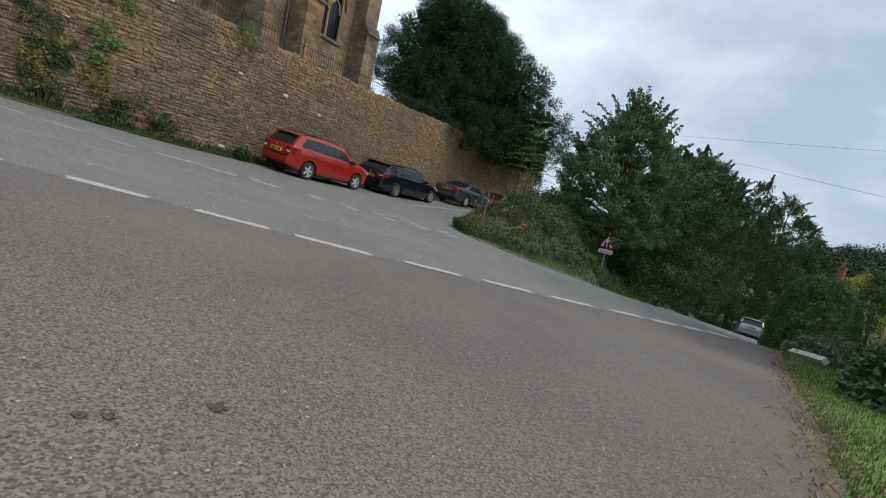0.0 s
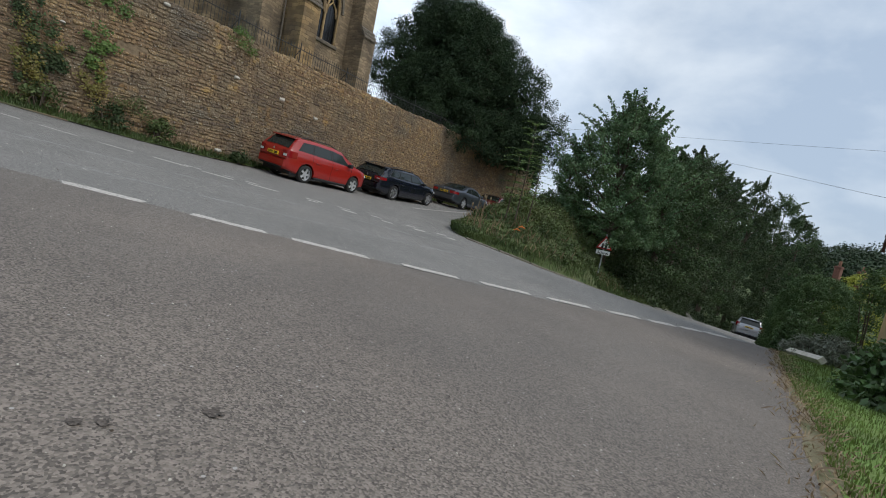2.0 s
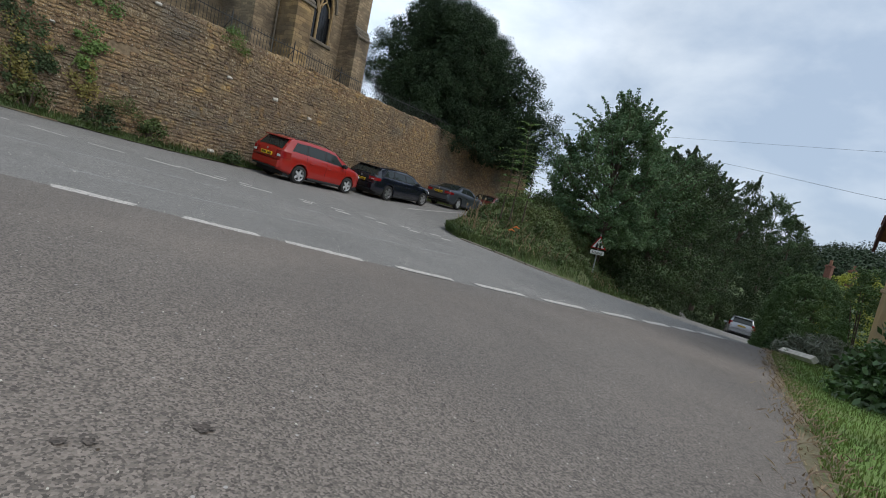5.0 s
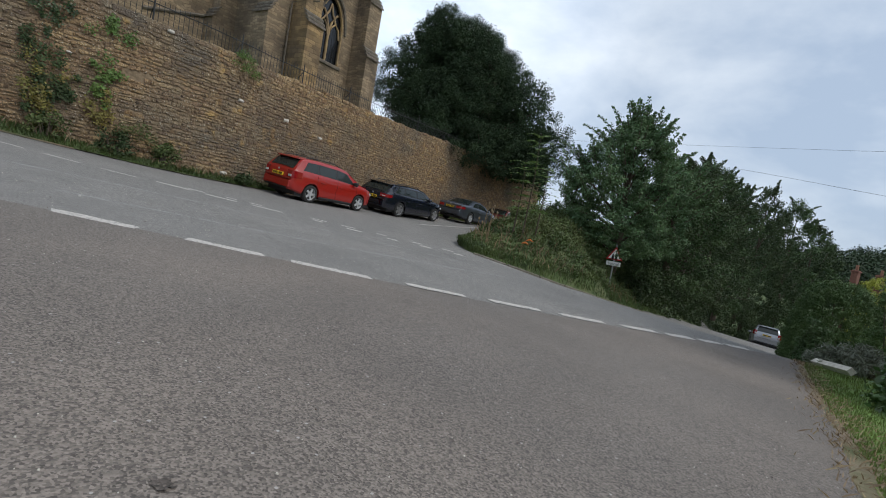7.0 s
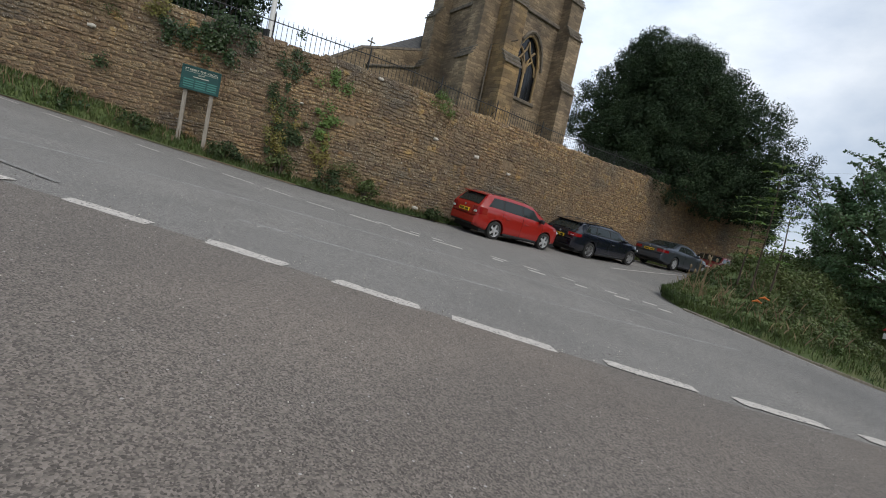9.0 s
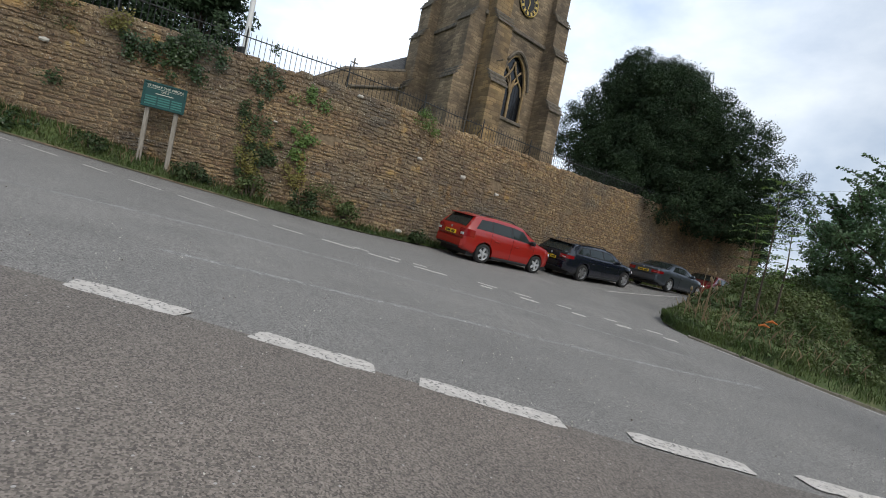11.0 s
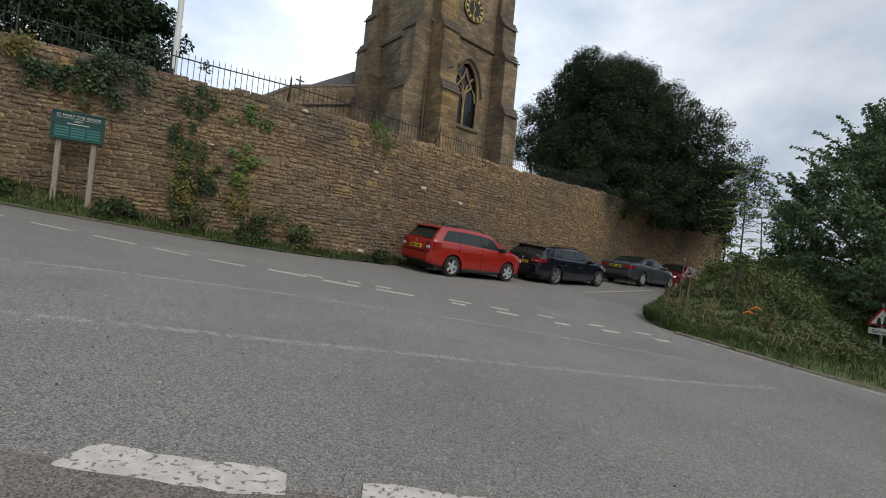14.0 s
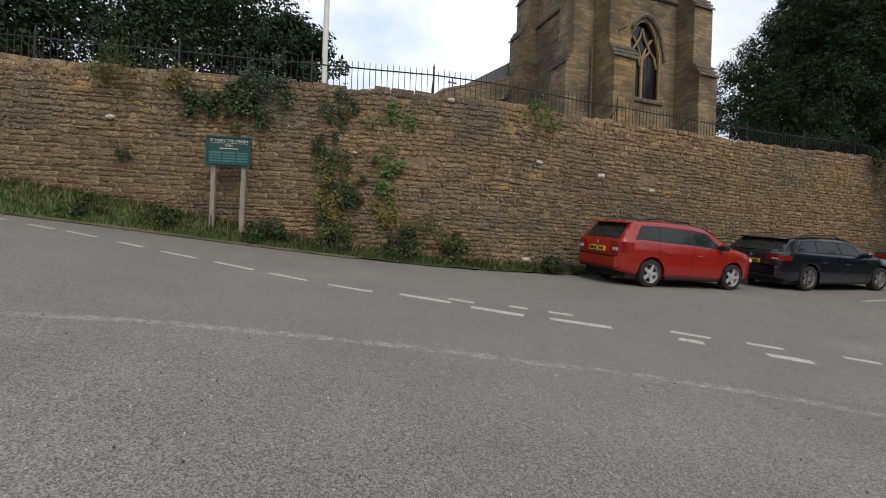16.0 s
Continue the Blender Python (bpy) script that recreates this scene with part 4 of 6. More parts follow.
for t, ln_h in ((radians(-20), 0.3), (radians(190), 0.45)):
    part("clock_hand", Geo().prism([(-0.022, -0.06), (0.022, -0.06), (0.012, ln_h), (-0.012, ln_h)], CK @ Matrix.Rotation(t, 4, "Y") @ Matrix.Translation((0, -0.085, 0)), 0.012), M_GOLD, clock)

# small arched opening at the foot, its shade a black panel, and the drainpipe
part("vent_opening", Geo().prism(arch(2.2, 0.42, 4.75, 5.05, 5.42), Matrix.Translation((0, -0.025, 0)), 0.02), M_INK, church)
part("vent_arch", outline(arch(2.2, 0.48, 4.7, 5.05, 5.5)[1:] + [(2.2 - 0.48, 4.7)], 0.08, -0.03), M_OCHRE, church)
part("drainpipe", Geo().tube([(-0.1, -0.1, 4.4), (-0.1, -0.1, 8.3), (0.5, -1.0, 8.55)], 0.035, 8), M_WEATHER, church)

# aisle beside the tower: gabled parapet wall with coping and cross, slate roof behind
flat_m = Matrix.Translation((0, W - 0.3, 0))
part("aisle_wall", Geo().prism([(0, ZB), (0, 8.62), (-0.7, 8.46), (-3.72, 7.45), (-4.95, 6.55), (-4.95, ZB)], flat_m, 0.4), M_TOWER, church)
part("coping", Geo().tube([(0.0, W - 0.1, 8.68), (-0.7, W - 0.1, 8.52), (-3.74, W - 0.1, 7.5), (-5.02, W - 0.1, 6.56)], 0.12, 6), M_WEATHER, church)
part("string_course", Geo().tube([(0.0, W - 0.33, 7.85), (-0.7, W - 0.33, 7.68), (-3.5, W - 0.33, 6.8)], 0.07, 6), M_WEATHER, church)
part("aisle_wall", Geo().box(-4.95, -4.55, W + 0.1, W + 9, ZB, 6.45), M_TOWER, church)
part("aisle_roof", Geo().prism([(-4.95, 6.6), (-4.95, 6.0), (0.4, 6.0), (0.4, 10.0)], Matrix.Translation((0, W + 0.12, 0)), 8.9), M_SLATE, church)
part("nave_roof", Geo().prism([(-1.3, 8.0), (3.0, 8.0), (3.0, 11.6), (1.2, 10.4)], Matrix.Translation((0, W + 1.0, 0)), 9.0), M_SLATE, church)
cr = Geo().tube([(-3.35, W - 0.1, 7.5), (-3.35, W - 0.1, 8.12)], 0.03, 6)
cr.tube([(-3.53, W - 0.1, 7.92), (-3.17, W - 0.1, 7.92)], 0.03, 6)
part("cross_finial", cr, M_WEATHER, church)

# flagpole
fp = thing("flagpole", pose(-11.9, 10.65, 3.95), "tall white painted flagpole in the churchyard", "flagpole")
part("pole", Geo().tube([(0, 0, 0), (0, 0, 5), (0, 0, 9.5)], [0.075, 0.065, 0.045], 12), M_WHITE, fp, smooth=True)
part("base", Geo().box(-0.1, 0.1, -0.14, -0.06, 0, 1.2, None, 0.01), M_IRON, fp)

# ---------------------------------------------------------------- notice board
board_z = 1.38
nb_m = Matrix.Translation((-10.22, 7.86, board_z)) @ Matrix.Rotation(radians(51), 4, "Z")
nb = thing("notice_board", nb_m, "dark green church notice board on two oak posts", "notice board")
for x in (-0.27, 0.25):
    part("post", Geo().box(x - 0.04, x + 0.04, -0.045, 0.045, -0.35, 1.5, None, 0.008), M_OLDWOOD, nb, "grey weathered oak post")
panel = part("panel", Geo().box(-0.37, 0.37, -0.085, -0.05, 1.14, 1.62, None, 0.006), M_GREENPAINT, nb)
for x0, x1, z0, z1 in ((-0.39, 0.39, 1.605, 1.64), (-0.39, 0.39, 1.12, 1.155), (-0.39, -0.355, 1.155, 1.605), (0.355, 0.39, 1.155, 1.605)):
    part("frame", Geo().box(x0, x1, -0.1, -0.045, z0, z1, None, 0.005), M_GREENPAINT, nb)
M_DIMCREAM = plain("dull_green_lettering", (0.05, 0.2, 0.17), 0.6)
for x0, x1, zz, n in ((-0.33, -0.13, 1.18, 4), (-0.1, 0.11, 1.18, 4), (0.14, 0.33, 1.18, 4)):
    for k in range(n):
        part("text_bar", Geo().box(x0, x1, -0.0885, -0.0845, zz + k * 0.05, zz + k * 0.05 + 0.026), M_DIMCREAM, panel)


def lettering(text, size, m, material, parent, name="lettering"):
    """Words as a mesh, from the built-in font; local xz plane facing -y."""
    cu = bpy.data.curves.new(name, "FONT")
    cu.body, cu.size, cu.extrude, cu.align_x = text, size, 0.002, "CENTER"
    tmp = new(name + "_tmp", cu)
    dg = bpy.context.evaluated_depsgraph_get()
    me = bpy.data.meshes.new_from_object(tmp.evaluated_get(dg))
    bpy.data.objects.remove(tmp)
    bpy.data.curves.remove(cu)
    me.materials.clear()
    me.materials.append(material)
    ob = new(name, me)
    ob.parent = parent
    ob.matrix_local = m @ Matrix.Rotation(radians(90), 4, "X")
    return ob


lettering("ST MARY THE VIRGIN", 0.068, Matrix.Translation((0.0, -0.0885, 1.535)), M_CREAM, panel)
lettering("OPEN", 0.05, Matrix.Translation((0.0, -0.0885, 1.455)), M_CREAM, panel)
part("text_bar", Geo().box(-0.16, 0.16, -0.0885, -0.0845, 1.41, 1.425), M_CREAM, panel)
part("text_bar", Geo().box(-0.33, 0.33, -0.0885, -0.0845, 1.512, 1.517), M_CREAM, panel)


# ---------------------------------------------------------------- cars
def interp(tab, x):
    return float(np.interp(x, [a for a, b in tab], [b for a, b in tab]))


def car(name, m, label, group, paint, alloy, spec, faces_rear=True):
    """A car from its side outline: x runs from the tail (0) to the nose, y to its left."""
    Lc, hw0, top, belt, low = spec["len"], spec["hw"], spec["top"], spec["belt"], spec["low"]
    wr, axles = spec["wheel"], spec["axles"]
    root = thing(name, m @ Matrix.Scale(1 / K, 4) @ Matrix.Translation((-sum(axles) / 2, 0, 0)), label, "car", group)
    round_end = [(0.0, 0.82), (0.04, 0.89), (0.14, 0.945), (0.4, 0.985), (0.8, 1.0), (Lc - 0.9, 1.0), (Lc - 0.5, 0.94), (Lc - 0.2, 0.8), (Lc - 0.06, 0.62), (Lc, 0.48)]
    xs_ = sorted(set([0.0, 0.02, 0.06, 0.12, 0.2] + [0.3 + (Lc - 0.5) * i / 40 for i in range(41)] + [Lc - 0.12, Lc - 0.05, Lc - 0.015, Lc] + [a for a, b in top]))

    def ring(x):
        zt, w = interp(top, x), hw0 * interp(round_end, x)
        zb = interp(low, x)
        zl = min(interp(belt, x), zt - 0.015)
        green = max(0.0, zt - zl)
        wr_ = w * 0.95 - 0.42 * min(green, 0.55)
        wr_ = max(wr_, w * 0.62)
        return [(w * 0.87, zb), (w * 0.955, zb + 0.05), (w * 0.988, zb + 0.15), (w * 0.968, zb + (zl - zb) * 0.42), (w, zb + (zl - zb) * 0.72), (w * 0.972, zl - 0.04), (w * 0.945, zl),
                (wr_ + (w * 0.95 - wr_) * 0.12, zl + (zt - zl) * 0.86), (wr_ * 0.93, zl + (zt - zl) * 0.965), (wr_ * 0.6, zt), (0, zt + 0.012)]

    vs, fs = [], []
    for x in xs_:
        r = ring(x)
        full = [(x, y, z) for y, z in r] + [(x, -y, z) for y, z in r[-2::-1]]
        vs += full
    k = len(full)
    for i in range(len(xs_) - 1):
        for j in range(k):
            j2 = (j + 1) % k
            fs.append((i * k + j, (i + 1) * k + j, (i + 1) * k + j2, i * k + j2))
    fs += [tuple(range(k)), tuple((len(xs_) - 1) * k + j for j in range(k - 1, -1, -1))]
    body_me = mesh("body", vs, fs, paint, smooth=True, sharp=32)
    bmx = bmesh.new()
    bmx.from_mesh(body_me)
    bmesh.ops.recalc_face_normals(bmx, faces=bmx.faces[:])
    bmx.to_mesh(body_me)
    bmx.free()
    body = new("body", body_me)
    # wheel arches are cut through the flanks
    cut = Geo()
    for a in axles:
        for sy in (-1, 1):
            cut.lathe([(0.001, -0.16), (wr + 0.065, -0.16), (wr + 0.065, 0.3), (0.001, 0.3)], Matrix.Translation((a, sy * (hw0 - 0.06), wr)), 28)
    cm = mesh("cutter", cut.v, cut.f, M_TRIM)
    cb = bmesh.new()
    cb.from_mesh(cm)
    bmesh.ops.remove_doubles(cb, verts=cb.verts[:], dist=0.002)
    bmesh.ops.recalc_face_normals(cb, faces=cb.faces[:])
    cb.to_mesh(cm)
    cb.free()
    cutter = new("cutter", cm)
    md = body.modifiers.new("arches", "BOOLEAN")
    md.object, md.operation, md.solver = cutter, "DIFFERENCE", "EXACT"
    dg = bpy.context.evaluated_depsgraph_get()
    done = bpy.data.meshes.new_from_object(body.evaluated_get(dg))
    bpy.data.objects.remove(body)
    bpy.data.objects.remove(cutter)
    done.set_sharp_from_angle(angle=radians(32))
    body = new("body", done)
    body.parent = root

    def flank(x, t, sy, out=0.006):
        r = ring(x)
        (y0, z0), (y1, z1) = r[6], r[7]
        return (x, sy * (y0 + (y1 - y0) * t + out), z0 + (z1 - z0) * t)

    def glass_side(x00, x01, x10, x11, sy, t0=0.13, t1=0.82, n=6, out=0.006):
        """A side pane: lower edge x00 to x01, upper edge x10 to x11."""
        g = Geo()
        vv = []
        for j in range(4):
            t = t0 + (t1 - t0) * j / 3
            for i in range(n + 1):
                a = x00 + (x01 - x00) * i / n
                b = x10 + (x11 - x10) * i / n
                vv.append(flank(a + (b - a) * (j / 3), t, sy, out))
        ff = [(j * (n + 1) + i, j * (n + 1) + i + 1, (j + 1) * (n + 1) + i + 1, (j + 1) * (n + 1) + i) for j in range(3) for i in range(n)]
        return g.add(vv, ff)

    def glass_top(x0, x1, f0, f1, out=0.012):
        """A front or rear screen on the slope between two stations."""
        g = Geo()
        vv = []
        n = 8
        for j in range(7):
            x = x0 + (x1 - x0) * j / 6
            r = ring(x)
            f = f0 + (f1 - f0) * j / 6
            for i in range(n + 1):
                y = (2 * i / n - 1)
                yy = r[8][0] * y * f
                zz = interp(top, x) + 0.012 * (1 - y * y) - 0.02 * abs(y) ** 3
                vv.append((x + (-out if x0 < Lc / 2 else out), yy, zz + out))
        ff = [(j * (n + 1) + i, j * (n + 1) + i + 1, (j + 1) * (n + 1) + i + 1, (j + 1) * (n + 1) + i) for j in range(6) for i in range(n)]
        return g.add(vv, ff)

    for sy in (-1, 1):
        q0, q1 = spec["panes"][0], spec["panes"][-1]
        part("window_surround", glass_side(q0[0] - 0.05, q1[1] + 0.05, q0[2] - 0.05, q1[3] + 0.06, sy, 0.07, 0.88, 28, 0.003), M_TRIM, root)
        for q in spec["panes"]:
            part("side_window", glass_side(*q, sy), M_GLASS, root)
        # shut lines of the doors, handles, sill and mirror
        for x in spec["shut"]:
            r0, r1 = ring(x), None
            pts = [(x, sy * (y + 0.0015), z) for y, z in r0[1:7]]
            part("door_gap", Geo().tube(pts, 0.005, 4), M_TRIM, body)
        for x in spec["handles"]:
            y, z = ring(x)[4]
            part("door_handle", Geo().box(x - 0.09, x + 0.09, sy * y - 0.025, sy * y + 0.025, z - 0.017, z + 0.017, None, 0.008), paint, body)
        x = spec["mirror"]
        y, z = ring(x)[6]
        part("mirror", Geo().box(x - 0.09, x + 0.05, min(sy * (y - 0.02), sy * (y + 0.2)), max(sy * (y - 0.02), sy * (y + 0.2)), z + 0.0, z + 0.14, None, 0.035), paint if spec.get("mirror_paint", True) else M_TRIM, root)
        # tail lamp wraps the corner
        lx0, lx1, lz0, lz1 = spec["tail"]
        g = Geo()
        vv = []
        for i in range(7):
            x = lx0 + (lx1 - lx0) * i / 6
            w = hw0 * interp(round_end, max(x, 0.0))
            for z in (lz0 + 0.02 * i / 6, lz1 - 0.01 * i / 6):
                vv.append((x - 0.004, sy * (w * 0.985 + 0.012), z))
        w0 = hw0 * interp(round_end, max(lx0, 0.0))
        inn = w0 * spec.get("lamp_in", 0.72)
        vv += [(lx0 - 0.014, sy * inn, lz0), (lx0 - 0.014, sy * inn, lz1)]
        ff = [(2 * i, 2 * i + 2, 2 * i + 3, 2 * i + 1) for i in range(6)] + [(14, 0, 1, 15)]
        tl = part("tail_lamp", g.add(vv, ff), M_LAMP, root, "red tail lamp")
        part("reversing_lens", Geo().box(lx0 - 0.024, lx0 + 0.02, min(sy * w0 * 0.78, sy * (w0 * 0.985 + 0.014)), max(sy * w0 * 0.78, sy * (w0 * 0.985 + 0.014)), lz0 + 0.03, lz0 + (lz1 - lz0) * 0.45, None, 0.01), M_CLEARLAMP if spec.get("rails") else M_LAMP, tl)
        hx = Lc - 0.42
        w = hw0 * interp(round_end, Lc - 0.25)
        zt = interp(top, Lc - 0.3)
        part("headlamp", Geo().box(Lc - 0.42, Lc - 0.1, min(sy * w * 0.62, sy * (w - 0.025)), max(sy * w * 0.62, sy * (w - 0.025)), zt - 0.2, zt - 0.07, None, 0.05), M_CLEARLAMP, root, "clear headlamp")
        if spec.get("rails"):
            a, b = spec["rails"]
            pts = [(a + (b - a) * i / 8, sy * (ring(a + (b - a) * i / 8)[8][0] - 0.01), interp(top, a + (b - a) * i / 8) + (0.045 if 0 < i < 8 else -0.01)) for i in range(9)]
            part("roof_rail", Geo().tube(pts, 0.016, 6), M_TRIM, root)
    x0, x1 = spec["rear_screen"]
    part("rear_window", glass_top(x0, x1, 0.9, 0.92), M_GLASS, root)
    if spec.get("wiper"):
        # roof spoiler over the tailgate
        zs, wsp = interp(top, x1), ring(x1)[8][0]
        part("spoiler", Geo().box(x1 - 0.13, x1 + 0.2, -wsp, wsp, zs + 0.005, zs + 0.04, Matrix.Translation((x1, 0, zs)) @ Matrix.Rotation(radians(-7), 4, "Y") @ Matrix.Translation((-x1, 0, -zs)), 0.016), paint, root)
    # shut line between tailgate and bumper, and the dark sills
    part("tailgate_gap", Geo().box(-0.041, 0.02, -hw0 * 0.8, hw0 * 0.8, interp(low, 0.05) + 0.337, interp(low, 0.05) + 0.343), M_TRIM, root)
    for sy in (-1, 1):
        ys0, ys1 = sorted((sy * hw0 * 0.8, sy * hw0 * 0.972))
        part("sill", Geo().box(axles[0] + wr + 0.1, axles[1] - wr - 0.1, ys0, ys1, 0.19, 0.27, None, 0.02), M_TRIM, root)
    x0, x1 = spec["wind_screen"]
    part("windscreen", glass_top(x0, x1, 1.0, 1.02), M_GLASS, root)
    # bumpers, plate, badge
    zb = interp(low, 0.05)
    part("rear_bumper", Geo().box(-0.035, 0.06, -hw0 * 0.83, hw0 * 0.83, zb + 0.03, zb + 0.33, None, 0.045), paint, root)
    part("bumper_insert", Geo().box(-0.042, 0.0, -hw0 * 0.7, hw0 * 0.7, zb + 0.0, zb + 0.055, None, 0.012), M_TRIM, root)
    part("front_bumper", Geo().box(Lc - 0.06, Lc + 0.015, -hw0 * 0.55, hw0 * 0.55, zb + 0.04, zb + 0.3, None, 0.03), paint, root)
    part("grille", Geo().box(Lc - 0.05, Lc + 0.025, -hw0 * 0.42, hw0 * 0.42, zb + 0.06, zb + 0.18, None, 0.012), M_TRIM, root)
    pz = spec["plate"]
    px = -0.02 - spec.get("plate_out", 0.0)
    pl = part("number_plate", Geo().box(px - 0.01, px + 0.05, -0.26, 0.26, pz - 0.056, pz + 0.056, None, 0.004), M_PLATE, root, "yellow number plate")
    for k, wd in enumerate((0.055, 0.055, 0.055, 0.05, 0.0, 0.055, 0.055, 0.055)):
        if wd:
            part("plate_bar", Geo().box(px - 0.0125, px - 0.009, 0.2 - k * 0.058 - wd / 2, 0.2 - k * 0.058 + wd / 2 - 0.012, pz - 0.036, pz + 0.036), M_INK, pl)
    fpz = zb + 0.26
    part("number_plate", Geo().box(Lc + 0.0, Lc + 0.028, -0.26, 0.26, fpz - 0.05, fpz + 0.05, None, 0.004), M_PLATEW, root, "white number plate")
    part("badge", Geo().lathe([(0.0, -0.006), (0.035, -0.006), (0.04, 0.0)], Matrix.Translation((px + 0.02, 0, spec["badge"])) @ Matrix.Rotation(radians(-90), 4, "Z"), 16), M_GALV, root)
    if spec.get("wiper"):
        part("rear_wiper", Geo().tube([(0.08, 0.0, spec["wiper"]), (0.10, -0.35, spec["wiper"] + 0.05)], 0.01, 4), M_TRIM, root)
    part("aerial", Geo().tube([(spec["aerial"], 0, interp(top, spec["aerial"])), (spec["aerial"] - 0.12, 0, interp(top, spec["aerial"]) + 0.2)], 0.006, 5), M_TRIM, root)
    part("underbody", Geo().box(0.25, Lc - 0.25, -hw0 * 0.85, hw0 * 0.85, 0.17, 0.3), M_TRIM, root)
    # wheels
    tyre_g = Geo().lathe([(wr * 0.68, -0.095), (wr * 0.9, -0.1), (wr * 0.98, -0.085), (wr, -0.05), (wr, 0.05), (wr * 0.98, 0.085), (wr * 0.9, 0.1), (wr * 0.68, 0.095)], Matrix.Identity(4), 32)
    tyre_me = mesh("tyre", tyre_g.v, tyre_g.f, M_TYRE, smooth=True, sharp=40)
    rim_g = Geo().lathe([(wr * 0.69, -0.095), (wr * 0.66, -0.09), (wr * 0.62, -0.05), (wr * 0.62, 0.08), (wr * 0.69, 0.09)], Matrix.Identity(4), 32)
    rim_me = mesh("rim", rim_g.v, rim_g.f, alloy, smooth=True, sharp=40)
    sp_g = Geo()
    for q in range(5):
        t = radians(72 * q + 18)
        for dt in ((-0.1, 0.1) if spec.get("split") else (0,)):
            sp_g.prism([(-0.045, 0.03), (0.045, 0.03), (0.032, wr * 0.65), (-0.032, wr * 0.65)], Matrix.Rotation(t + dt, 4, "Y") @ Matrix.Translation((0, -0.082, 0)), 0.03)
    sp_g.lathe([(0.0, -0.095), (0.05, -0.095), (0.06, -0.06)], Matrix.Identity(4), 16)
    sp_me = mesh("spokes", sp_g.v, sp_g.f, alloy)
    disc_g = Geo().lathe([(0.0, -0.03), (wr * 0.6, -0.03), (wr * 0.6, -0.02), (0.0, -0.02)], Matrix.Identity(4), 20)
    disc_me = mesh("hub", disc_g.v, disc_g.f, M_TRIM)
    for a in axles:
        for sy in (-1, 1):
            wh = new("wheel")
            wh.parent = root
            wh.matrix_local = Matrix.Translation((a, sy * (hw0 - 0.115), wr)) @ (Matrix.Identity(4) if sy < 0 else Matrix.Rotation(math.pi, 4, "Z"))
            for nm, me in (("tyre", tyre_me), ("rim", rim_me), ("spokes", sp_me), ("brake_disc", disc_me)):
                o = new(nm, me)
                o.parent = wh
    return root


ESTATE_SMALL = dict(len=4.24, hw=0.82, wheel=0.31, axles=(0.86, 3.32), low=[(0, 0.34), (0.5, 0.24), (3.6, 0.22), (4.24, 0.3)],
                    top=[(0, 0.72), (0.02, 0.93), (0.06, 1.0), (0.36, 1.40), (0.5, 1.455), (1.2, 1.49), (2.1, 1.475), (2.55, 1.41), (3.28, 1.0), (3.5, 0.95), (3.95, 0.85), (4.15, 0.7), (4.24, 0.55)],
                    belt=[(0, 0.98), (0.5, 1.02), (1.5, 0.985), (3.2, 0.92), (4.24, 0.9)],
                    panes=((0.42, 1.02, 0.66, 1.06), (1.08, 1.98, 1.12, 1.9), (2.04, 2.98, 1.98, 2.5)), shut=(1.05, 2.02, 3.05), handles=(1.3, 2.22), mirror=2.9, mirror_paint=False,
                    tail=(-0.0, 0.34, 0.73, 0.97), lamp_in=0.68, rear_screen=(0.09, 0.35), wind_screen=(2.58, 3.22), plate=0.78, plate_out=0.01, badge=0.93, rails=(0.55, 2.2), wiper=1.0, aerial=0.62)
ESTATE_LONG = dict(len=4.63, hw=0.9, wheel=0.33, axles=(1.0, 3.81), split=True, low=[(0, 0.34), (0.5, 0.22), (4.0, 0.2), (4.63, 0.28)],
                   top=[(0, 0.68), (0.02, 0.9), (0.08, 0.98), (0.45, 1.34), (0.6, 1.38), (1.4, 1.43), (2.3, 1.42), (2.75, 1.36), (3.45, 0.98), (3.7, 0.94), (4.3, 0.83), (4.52, 0.68), (4.63, 0.52)],
                   belt=[(0, 0.95), (0.6, 1.0), (1.5, 0.96), (3.4, 0.9), (4.63, 0.88)],
                   panes=((0.55, 1.25, 0.8, 1.25), (1.3, 2.16, 1.3, 2.08), (2.22, 3.12, 2.16, 2.68)), shut=(1.28, 2.2, 3.25), handles=(1.5, 2.42), mirror=3.05,
                   tail=(0.0, 0.32, 0.78, 0.92), lamp_in=0.6, rear_screen=(0.1, 0.44), wind_screen=(2.78, 3.4), plate=0.72, badge=0.87, rails=(0.7, 2.4), wiper=0.98, aerial=0.75)
COUPE = dict(len=4.49, hw=0.875, wheel=0.32, axles=(1.05, 3.77), split=True, low=[(0, 0.34), (0.5, 0.22), (4.0, 0.2), (4.49, 0.28)],
             top=[(0, 0.7), (0.03, 0.93), (0.1, 0.985), (0.72, 1.02), (1.35, 1.31), (1.7, 1.365), (2.2, 1.36), (2.55, 1.29), (3.25, 0.95), (3.5, 0.92), (4.2, 0.78), (4.4, 0.66), (4.49, 0.5)],
             belt=[(0, 0.93), (0.8, 0.97), (1.5, 0.94), (3.2, 0.88), (4.49, 0.85)],
             panes=((1.1, 1.75, 1.42, 1.72), (1.8, 2.95, 1.77, 2.5)), shut=(1.82, 3.05), handles=(2.0,), mirror=2.85,
             tail=(0.0, 0.3, 0.72, 0.86), lamp_in=0.58, rear_screen=(0.78, 1.33), wind_screen=(2.58, 3.2), plate=0.76, badge=0.92, aerial=1.3)
